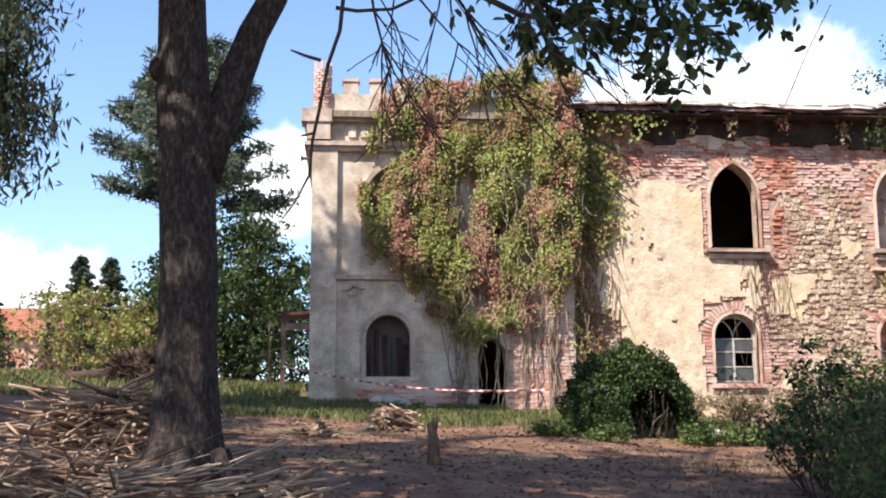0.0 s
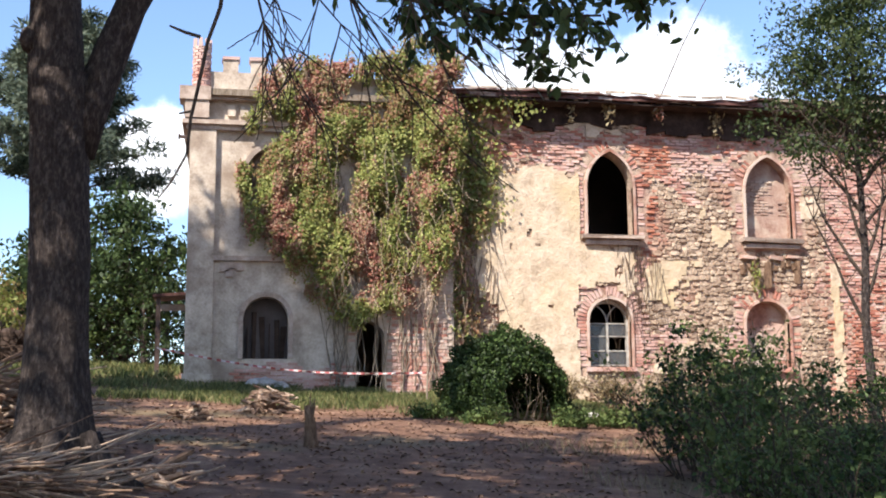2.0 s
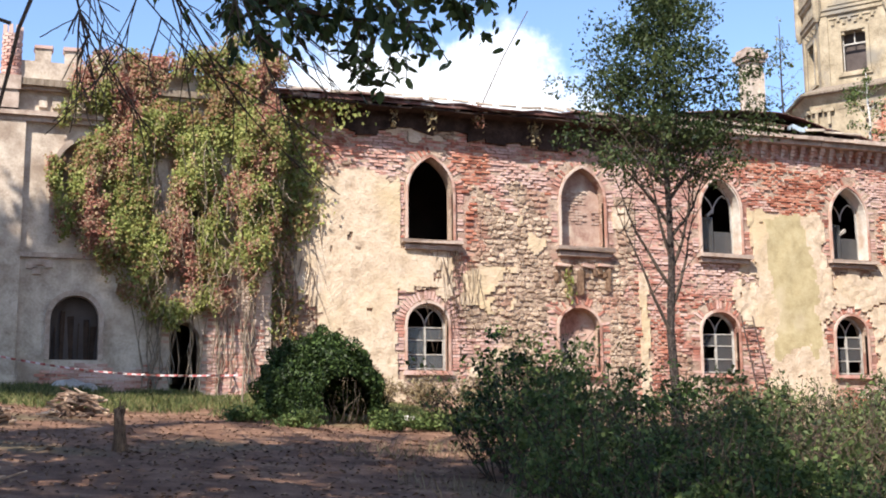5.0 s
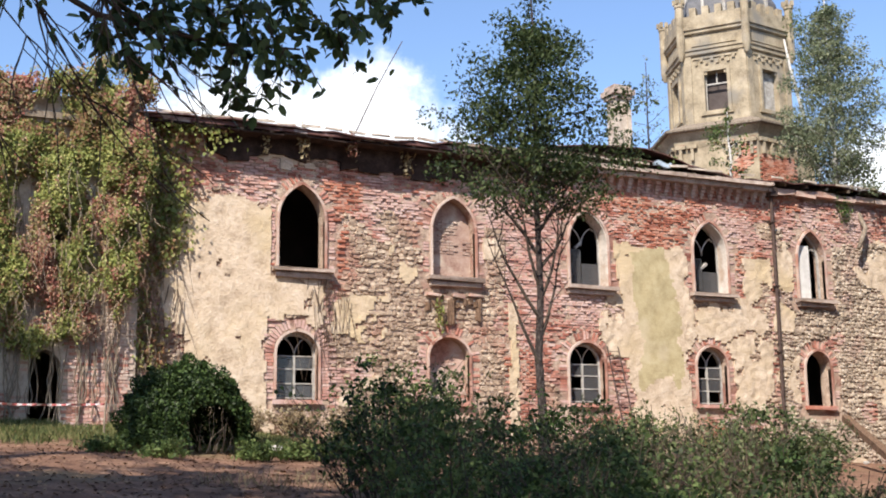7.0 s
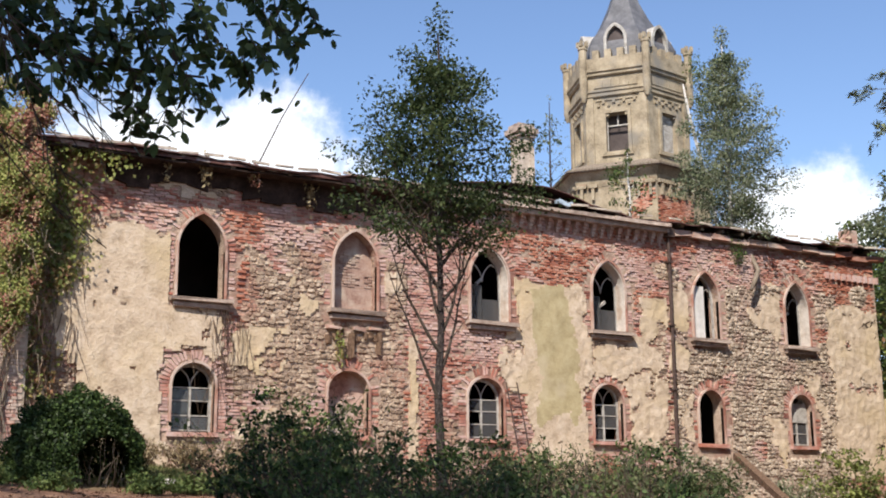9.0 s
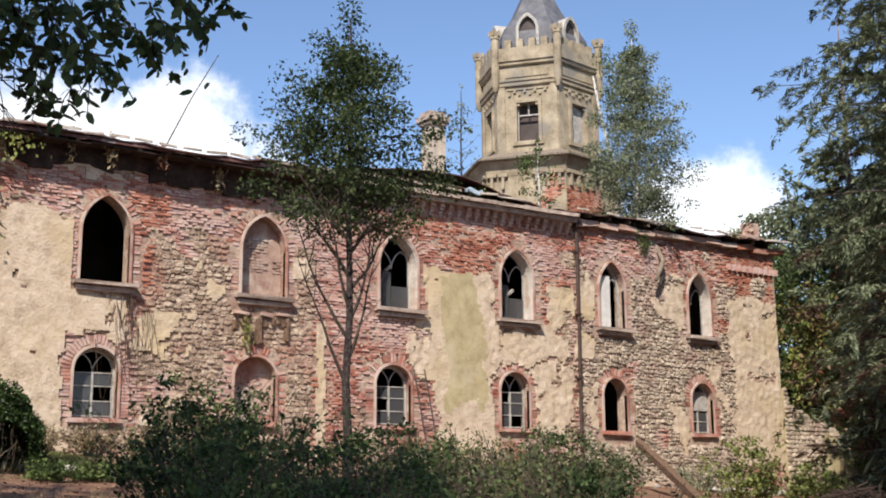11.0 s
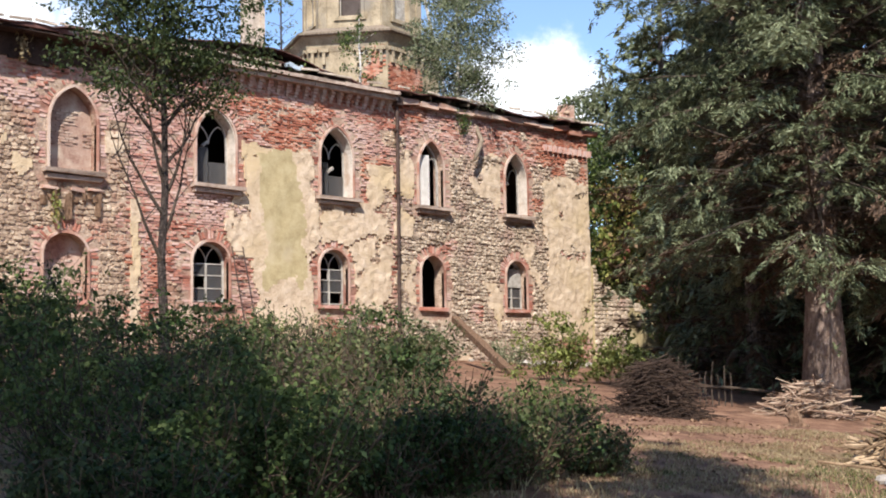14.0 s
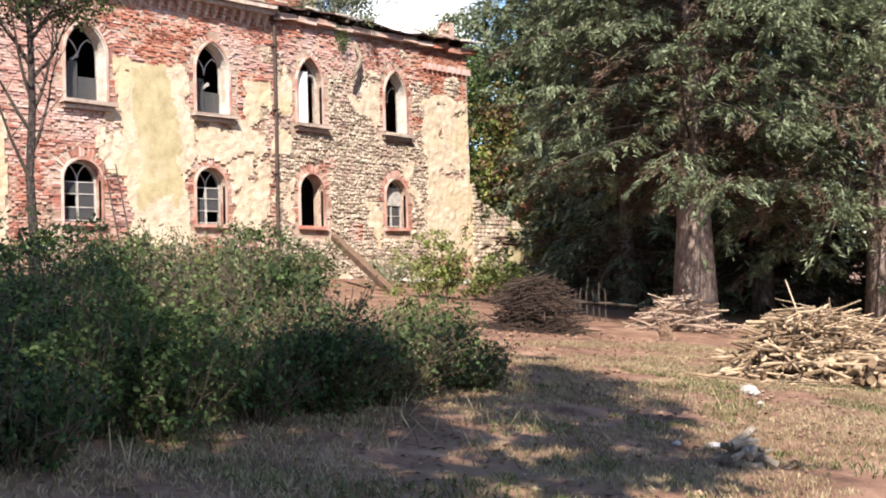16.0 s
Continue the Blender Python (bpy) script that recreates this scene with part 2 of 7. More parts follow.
M_STRAW = material("dry_straw", [(0.14, 0.1, 0.05), (0.25, 0.19, 0.105), (0.36, 0.3, 0.18)], 0.7, 0.8, 0, 4, island=0.6, trans=0.2)
M_LITTER = material("fallen_leaf", [(0.1, 0.055, 0.034), (0.2, 0.115, 0.07), (0.32, 0.21, 0.13)], 0.7, 0.85, 0, 4, island=0.7)
M_TILE = material("red_roof_tile", [(0.26, 0.09, 0.06), (0.4, 0.16, 0.1), (0.48, 0.24, 0.17)], 1.2, 0.9, 0.4, 8)
M_RED = material("red_tape", [(0.3, 0.07, 0.07), (0.4, 0.13, 0.12)], 3, 0.5, 0)
M_WHITE = material("white_tape", [(0.4, 0.34, 0.33), (0.55, 0.48, 0.47)], 3, 0.5, 0)
M_METAL = material("rusty_metal", [(0.06, 0.04, 0.035), (0.13, 0.09, 0.075)], 6, 0.6, 0.2, 40, metal=0.5)
M_RUBBLE = material("pale_rubble", [(0.2, 0.18, 0.16), (0.33, 0.3, 0.27), (0.46, 0.43, 0.4)], 3, 0.95, 0.5, 20, island=0.4)
M_STUMP = material("rotten_stump", [(0.06, 0.035, 0.022), (0.14, 0.085, 0.055), (0.26, 0.17, 0.11)], 9, 0.98, 0.9, 30, stretch=(2, 2, 0.7), dist=0.04)
M_ROOTS = material("earthy_roots", [(0.025, 0.016, 0.012), (0.07, 0.045, 0.033)], 3, 0.98, 0.6, island=0.4)


def glass_material():
    m = bpy.data.materials.new("dusty_glass")
    m.use_nodes = True
    b = m.node_tree.nodes["Principled BSDF"]
    b.inputs["Base Color"].default_value = (0.13, 0.13, 0.135, 1)
    b.inputs["Roughness"].default_value, b.inputs["Transmission Weight"].default_value = 0.22, 0.55
    b.inputs["IOR"].default_value = 1.45
    return m


M_GLASS = glass_material()


def ground_material():
    m = material("earth_and_litter", [(0.062, 0.031, 0.02), (0.135, 0.07, 0.044), (0.215, 0.12, 0.077), (0.31, 0.2, 0.132)], 1.7, 0.98, 0.8, 30, stain=(0.16, 0.115, 0.065), stain_scale=0.3, stain_at=(0.55, 0.66), dist=0.05)
    return m


M_GROUND = ground_material()


# ---- building blocks ----
class Acc:
    """Gathers the points and faces of one mesh."""

    def __init__(self):
        self.v, self.f = [], []

    def add(self, vs, fs):
        o = len(self.v)
        self.v += [tuple(p) for p in vs]
        self.f += [tuple(i + o for i in q) for q in fs]

    def box(self, x0, x1, y0, y1, z0, z1):
        self.add([(x0, y0, z0), (x1, y0, z0), (x1, y1, z0), (x0, y1, z0), (x0, y0, z1), (x1, y0, z1), (x1, y1, z1), (x0, y1, z1)],
                 [(0, 3, 2, 1), (4, 5, 6, 7), (0, 1, 5, 4), (1, 2, 6, 5), (2, 3, 7, 6), (3, 0, 4, 7)])

    def beam(self, a, b, w, h, jit=0.0):
        """A squared bar from a to b."""
        a, b = Vector(a), Vector(b)
        d = (b - a).normalized()
        s = d.cross(Vector((0, 0, 1)))
        s = s.normalized() if s.length > 1e-3 else Vector((1, 0, 0))
        u = s.cross(d)
        vs = [p + s * (sx * w / 2) + u * (sz * h / 2) for p in (a, b) for sx, sz in ((-1, -1), (1, -1), (1, 1), (-1, 1))]
        if jit:
            vs = [v + Vector((random.uniform(-jit, jit) for _ in range(3))) for v in vs]
        self.add(vs, [(0, 1, 2, 3), (7, 6, 5, 4), (0, 4, 5, 1), (1, 5, 6, 2), (2, 6, 7, 3), (3, 7, 4, 0)])

    def tube(self, pts, radii, sides=6, rough=0.0):
        pts = [Vector(p) for p in pts]
        k = len(pts)
        vs, fs = [], []
        side = None
        for i, p in enumerate(pts):
            d = (pts[min(i + 1, k - 1)] - pts[max(i - 1, 0)]).normalized()
            if side is None:
                side = d.orthogonal().normalized()
            side = (side - d * side.dot(d)).normalized()
            up = d.cross(side)
            for j in range(sides):
                a = 2 * math.pi * j / sides
                r = radii[i] * (1 + (random.uniform(-rough, rough) if rough else 0))
                vs.append(p + (side * math.cos(a) + up * math.sin(a)) * r)
        for i in range(k - 1):
            for j in range(sides):
                j2 = (j + 1) % sides
                fs.append((i * sides + j, i * sides + j2, (i + 1) * sides + j2, (i + 1) * sides + j))
        fs.append(tuple(range(sides - 1, -1, -1)))
        fs.append(tuple((k - 1) * sides + j for j in range(sides)))
        self.add(vs, fs)

    def stone(self, c, r, seed=0):
        """An uneven boulder with 26 points."""
        rr = random.Random(seed)
        vs, fs = [], []
        rings = ((0.0, -0.9), (0.75, -0.6), (1.0, 0.0), (0.72, 0.62), (0.0, 0.9))
        idx = []
        for rad, h in rings:
            n = 1 if rad == 0 else 7
            row = []
            for j in range(n):
                a = 2 * math.pi * (j + rr.random() * 0.5) / n
                k = rr.uniform(0.8, 1.15)
                row.append(len(vs))
                vs.append((c[0] + r[0] * rad * k * math.cos(a), c[1] + r[1] * rad * k * math.sin(a), c[2] + r[2] * h * rr.uniform(0.85, 1.1)))
            idx.append(row)
        for a, b in zip(idx, idx[1:]):
            for j in range(7):
                j2 = (j + 1) % 7
                if len(a) == 1:
                    fs.append((a[0], b[j2], b[j]))
                elif len(b) == 1:
                    fs.append((a[j], a[j2], b[0]))
                else:
                    fs.append((a[j], a[j2], b[j2], b[j]))
        self.add(vs, fs)


def mesh_of(name, acc, mat, smooth=False):
    me = bpy.data.meshes.new(name)
    me.from_pydata(acc.v, [], acc.f)
    me.materials.append(mat)
    if smooth:
        me.polygons.foreach_set("use_smooth", [True] * len(me.polygons))
    me.update()
    return me


def thing(name, at, label, category, group="", kind=""):
    ob = new(name)
    ob.empty_display_size = 0.2
    ob.location = at
    return tagged(ob, label, category, group, kind)


def place_under(ob, parent):
    """Makes ob a part of parent without moving it in the world."""
    if parent is not None:
        base = parent
        inv = Matrix.Translation(base.location).inverted()
        if base.parent is not None:
            inv = Matrix.Identity(4)
        ob.parent = parent
        ob.matrix_parent_inverse = inv
    return ob


def part(name, acc, mat, parent, label="", smooth=False, kind=""):
    ob = new(name, acc if isinstance(acc, bpy.types.Mesh) else mesh_of(name, acc, mat, smooth))
    place_under(ob, parent)
    return tagged(ob, label, kind=kind)


def whole(name, acc, mat, label, category, group="", kind="", smooth=False):
    """A thing of one mesh."""
    ob = new(name, mesh_of(name, acc, mat, smooth))
    return tagged(ob, label, category, group, kind)


def leaf_mesh(name, centres, ways, normals, length, width, mat, seed=1, broad=False):
    """Many small folded leaves, four or six points each: centres, the way each points, and the side that it shows."""
    g = np.random.default_rng(seed)
    n = len(centres)
    w = ways / (np.linalg.norm(ways, axis=1, keepdims=True) + 1e-9)
    s = np.cross(w, normals)
    s /= np.linalg.norm(s, axis=1, keepdims=True) + 1e-9
    k = g.uniform(0.65, 1.3, (n, 1))
    L_, W_ = length * k, width * k * g.uniform(0.8, 1.2, (n, 1))
    up = np.cross(s, w)
    p0 = centres - w * L_ * 0.5
    p2 = centres + w * L_ * 0.5
    mid = centres - w * L_ * 0.08 + up * W_ * 0.22
    if broad:
        lo, hi = centres - w * L_ * 0.24 + up * W_ * 0.2, centres + w * L_ * 0.2 + up * W_ * 0.16
        ring = [p0, lo + s * W_ * 0.44, hi + s * W_ * 0.42, p2, hi - s * W_ * 0.42, lo - s * W_ * 0.44]
    else:
        ring = [p0, mid + s * W_ * 0.5, p2, mid - s * W_ * 0.5]
    m = len(ring)
    v = np.stack(ring, axis=1).reshape(-1, 3)
    me = bpy.data.meshes.new(name)
    me.vertices.add(m * n)
    me.vertices.foreach_set("co", v.astype(np.float32).ravel())
    me.loops.add(m * n)
    me.loops.foreach_set("vertex_index", np.arange(m * n, dtype=np.int32))
    me.polygons.add(n)
    me.polygons.foreach_set("loop_start", np.arange(0, m * n, m, dtype=np.int32))
    me.polygons.foreach_set("loop_total", np.full(n, m, dtype=np.int32))
    me.materials.append(mat)
    me.update(calc_edges=True)
    return me


def rough_dirs(g, n):
    d = g.normal(size=(n, 3))
    return d / np.linalg.norm(d, axis=1, keepdims=True)


def clump_leaves(g, blobs, per, shell=0.55):
    """Leaf places in a set of ellipsoid clumps (centre, radii): points, outward ways."""
    cs, ws = [], []
    for c, r in blobs:
        n = max(4, int(per * r[0] * r[2]))
        d = rough_dirs(g, n)
        rad = (shell + (1 - shell) * g.random((n, 1)) ** 0.6) * (1 + 0.22 * np.sin(d[:, :1] * 7 + c[0] * 3) * np.cos(d[:, 2:] * 6 + c[1]))
        cs.append(np.array(c) + d * rad * np.array(r))
        ws.append(d)
    return np.concatenate(cs), np.concatenate(ws)


def ground_z(x, y):
    far = max(0.0, y - 36.0)
    yy = min(y, 36.0) + 22.0 * (1 - math.exp(-far / 30.0))
    yy = max(yy, -12.0)
    xx = max(-30.0, min(48.0, x))
    return -0.045 * xx + 0.095 * yy + 0.05 * noise.noise((x * 0.35, y * 0.35, 0)) + 0.018 * noise.noise((x * 1.7, y * 1.7, 3)) - 0.02


# ---- ground ----
def build_ground():
    xs = [-900, -500, -250, -120, -70] + list(np.arange(-45, 60.1, 0.5)) + [75, 120, 250, 500, 900]
    ys = [-900, -400, -150, -60, -30] + list(np.arange(-15, 52.1, 0.5)) + [60, 75, 100, 160, 300, 600, 1000]
    acc = Acc()
    nx = len(xs)
    acc.v = [(float(x), float(y), ground_z(float(x), float(y))) for y in ys for x in xs]
    acc.f = [(j * nx + i, j * nx + i + 1, (j + 1) * nx + i + 1, (j + 1) * nx + i) for j in range(len(ys) - 1) for i in range(nx - 1)]
    whole("ground", acc, M_GROUND, "bare trodden earth with leaf litter and dry grass", "ground", kind="structure", smooth=True)


build_ground()

# ---- the long house ----
FY = 31.0            # face of the long front
X0, X1 = 5.8, 37.45  # its ends
TOP, BASE, SPLIT = 10.85, 0.6, 6.2
DEPTH = 10.5
UPPER = [(10.3, 1.34), (15.0, 1.4), (19.66, 1.4), (24.36, 1.36), (28.66, 1.2), (33.1, 1.22)]
LOWER = [(10.2, 1.2), (14.8, 1.3), (19.47, 1.28), (24.2, 1.2), (28.65, 1.12), (33.0, 1.12)]
U_SILL, U_SPRING, U_APEX = 7.1, 8.45, 9.45
L_SILL, L_SPRING, L_APEX = 3.45, 4.7, 5.3


def arch(cx, w, spring, apex, n=7):
    """Points of a pointed or round arch, from the left springing to the right."""
    hw, h = w / 2, apex - spring
    h = max(h, hw)
    r = (hw * hw + h * h) / (2 * hw)
    top = math.atan2(h, r - hw)
    left = [(cx - hw + r - r * math.cos(top * i / n), spring + r * math.sin(top * i / n) * (apex - spring) / h) for i in range(n + 1)]
    return left + [(2 * cx - x, z) for x, z in reversed(left[:-1])]


def outline(cx, w, sill, spring, apex, n=7):
    return [(cx - w / 2, sill)] + arch(cx, w, spring, apex, n) + [(cx + w / 2, sill)]


def in_opening(x, z, m=0.0):
    for rows, sill, spring, apex in ((UPPER, U_SILL, U_SPRING, U_APEX), (LOWER, L_SILL, L_SPRING, L_APEX)):
        if sill - m < z < apex + m:
            for cx, w in rows:
                hw = w / 2 + m
                if abs(x - cx) < hw:
                    if z < spring:
                        return True
                    h = max(apex - spring, w / 2) + m
                    r = (hw * hw + h * h) / (2 * hw)
                    dx, dz = abs(x - cx) + (r - hw), (z - spring) * h / (apex - spring + m)
                    if dx * dx + dz * dz < r * r:
                        return True
    return False


def pierced_wall(acc, x0, x1, z0, z1, y, thick, holes):
    """A wall with arched openings: front, back and the reveals. holes: outlines, left to right."""
    def quad(a, b, yy, flip=False):
        (xa, za, zb), (xc, zc, zd) = a, b
        vs = [(xa, yy, za), (xc, yy, zc), (xc, yy, zd), (xa, yy, zb)]
        acc.add(vs, [(3, 2, 1, 0) if flip else (0, 1, 2, 3)])
    for yy, flip in ((y, False), (y + thick, True)):
        x = x0
        for o in holes:
            xl, xr = o[0][0], o[-1][0]
            quad((x, z0, z1), (xl, z0, z1), yy, flip)
            quad((xl, z0, o[0][1]), (xr, z0, o[-1][1]), yy, flip)
            tops = o[1:-1]
            for (xa, za), (xb, zb) in zip(tops, tops[1:]):
                quad((xa, za, z1), (xb, zb, z1), yy, flip)
            x = xr
        quad((x, z0, z1), (x1, z0, z1), yy, flip)
    for o in holes:
        loop = o + [o[0]]
        for (xa, za), (xb, zb) in zip(loop, loop[1:]):
            acc.add([(xa, y, za), (xb, y, zb), (xb, y + thick, zb), (xa, y + thick, za)], [(3, 2, 1, 0)])
    acc.add([(x0, y, z0), (x0, y, z1), (x0, y + thick, z1), (x0, y + thick, z0)], [(0, 1, 2, 3)])
    acc.add([(x1, y, z0), (x1, y + thick, z0), (x1, y + thick, z1), (x1, y, z1)], [(0, 1, 2, 3)])
    acc.add([(x0, y, z1), (x1, y, z1), (x1, y + thick, z1), (x0, y + thick, z1)], [(0, 1, 2, 3)])


PLASTER_ZONES = [(6.5, 9.6, 4.9, 8.85), (6.8, 9.5, 2.5, 4.9), (9.3, 11.0, 5.6, 7.0), (21.05, 23.3, 3.9, 8.45), (23.0, 26.85, 5.3, 7.0),
                 (25.7, 26.85, 6.9, 8.3), (16.78, 17.06, 2.3, 6.45), (34.7, 37.5, 2.4, 8.65), (27.05, 27.9, 7.4, 8.5), (27.05, 27.9, 3.6, 5.0),
                 (20.1, 21.4, 4.9, 6.6), (21.2, 23.4, 2.3, 4.2), (20.7, 21.3, 6.2, 8.6), (24.9, 26.85, 3.3, 5.4), (11.3, 12.7, 5.2, 6.3), (9.2, 11.2, 9.95, 10.5), (22.0, 23.6, 2.6, 4.1)]
STONE_ZONES = [(11.35, 16.7, 1.0, 8.75), (27.0, 35.2, 1.0, 9.1), (5.75, 11.35, 0.6, 3.2), (16.7, 27.0, 0.6, 2.6), (5.75, 8.1, 3.0, 9.2)]


def zone(x, z):
    """What the front shows at a place: plaster, stone or brick, with ragged borders."""
    nx = 0.34 * noise.noise((x * 0.9, z * 0.9, 1.3)) + 0.16 * noise.noise((x * 3.1, z * 3.1, 7.7))
    nz = 0.34 * noise.noise((x * 0.9, z * 0.9, 9.1)) + 0.16 * noise.noise((x * 3.1, z * 3.1, 4.2))
    narrow = 16.5 < x < 17.4
    px, pz = (x + nx * 0.25, z + nz) if narrow else (x + nx, z + nz)
    if 11.0 < px < 11.6 and 6.6 < pz < 9.1 or (9.45 < px < 11.0 and 4.6 < pz < 5.6):
        return "brick"
    for a, b, c, d in PLASTER_ZONES:
        if a < px < b and c < pz < d:
            sound = (20.6 < x < 23.6 and z > 2.6) or (x > 34.6 and z > 2.4) or (6.8 < x < 9.8 and z > 5.1) or (9.3 < x < 10.9 and 5.8 < z < 7.2) or narrow
            hole = noise.noise((x * 0.8, z * 0.8, 21.0)) + 0.55 * noise.noise((x * 2.9, z * 2.9, 25.0))
            return "plaster" if hole < (0.58 if sound else 0.2) else ("stone" if hole < 0.7 else "brick")
    for a, b, c, d in STONE_ZONES:
        if a < px < b and c < pz < d:
            if noise.noise((x * 0.55, z * 0.55, 33.0)) + 0.4 * noise.noise((x * 2.2, z * 2.2, 35.0)) > 0.4:
                return "plaster"
            return "brick" if noise.noise((x * 0.6, z * 0.6, 50.0)) > (0.52 if x > 27.2 else 0.3) else "stone"
    if noise.noise((x * 0.7, z * 0.7, 61.0)) > 0.5:
        return "stone"
    return "brick"


def brick_block(acc, x, z, w, h, y, d):
    """One brick, proud of the mortar, with slightly worn edges."""
    j = lambda a: random.uniform(-a, a)
    b = [(x - w / 2, z - h / 2), (x + w / 2, z - h / 2), (x + w / 2, z + h / 2), (x - w / 2, z + h / 2)]
    vs = [(p, y + 0.02, q) for p, q in b] + [(p * 0.97 + x * 0.03 + j(0.006), y - d + j(0.006), q * 0.94 + z * 0.06 + j(0.005)) for p, q in b]
    acc.add(vs, [(4, 5, 6, 7), (0, 1, 5, 4), (1, 2, 6, 5), (2, 3, 7, 6), (3, 0, 4, 7)])


def stone_block(acc, x, z, w, h, y, d):
    """One field stone with a domed, six-cornered face."""
    k = 7
    vs = []
    for ring, (s, dep) in enumerate(((1.0, -0.03), (0.97, d * 0.7), (0.78, d))):
        for i in range(k):
            a = 2 * math.pi * i / k + 0.3
            c, sn = math.cos(a), math.sin(a)
            q = 1 / max(abs(c), abs(sn)) ** 0.55
            e = 1 if ring == 0 else random.uniform(0.78, 1.1)
            vs.append((x + w / 2 * c * q * s * e, y - dep - (random.uniform(-0.012, 0.012) if ring else 0), z + h / 2 * sn * q * s * e))
    fs = [tuple(2 * k + i for i in range(k))]
    for r in range(2):
        for i in range(k):
            i2 = (i + 1) % k
            fs.append((r * k + i, r * k + i2, (r + 1) * k + i2, (r + 1) * k + i))
    acc.add(vs, fs)


house = thing("manor_house", (20.0, 36.0, 1.6), "long two-storey ruined manor with crumbling plaster over brick and field stone", "building")


def build_front():
    holes_up = [outline(cx, w, U_SILL, U_SPRING, U_APEX) for cx, w in UPPER]
    holes_lo = [outline(cx, w, L_SILL, L_SPRING, L_APEX) for cx, w in LOWER]
    acc = Acc()
    pierced_wall(acc, X0, X1, SPLIT, TOP, FY, 0.5, holes_up)
    pierced_wall(acc, X0, X1, BASE, SPLIT, FY, 0.5, holes_lo)
    front = part("wall", acc, M_MORTAR, house, "front wall of mortar, brick and field stone")
    # inner walls and floors take M_DARK, room shade put into their colour
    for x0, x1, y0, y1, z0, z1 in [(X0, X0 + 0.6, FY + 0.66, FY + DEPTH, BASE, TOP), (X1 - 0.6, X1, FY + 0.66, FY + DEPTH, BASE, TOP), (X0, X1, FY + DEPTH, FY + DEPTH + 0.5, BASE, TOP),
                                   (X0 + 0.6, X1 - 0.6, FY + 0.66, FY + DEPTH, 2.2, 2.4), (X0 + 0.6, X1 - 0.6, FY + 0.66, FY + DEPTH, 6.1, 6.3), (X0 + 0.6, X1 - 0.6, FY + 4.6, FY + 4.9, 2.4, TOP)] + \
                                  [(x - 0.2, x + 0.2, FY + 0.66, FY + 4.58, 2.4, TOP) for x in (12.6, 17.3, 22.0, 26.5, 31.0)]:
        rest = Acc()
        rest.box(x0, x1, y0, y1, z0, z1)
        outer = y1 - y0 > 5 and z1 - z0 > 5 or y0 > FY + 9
        part("side_wall" if outer else ("floor" if z1 - z0 < 1 else "inner_wall"), rest, M_MORTAR if outer else M_DARK, house, "" if outer else "inside coloured dark as an unlit room")
    return front


front_wall = build_front()


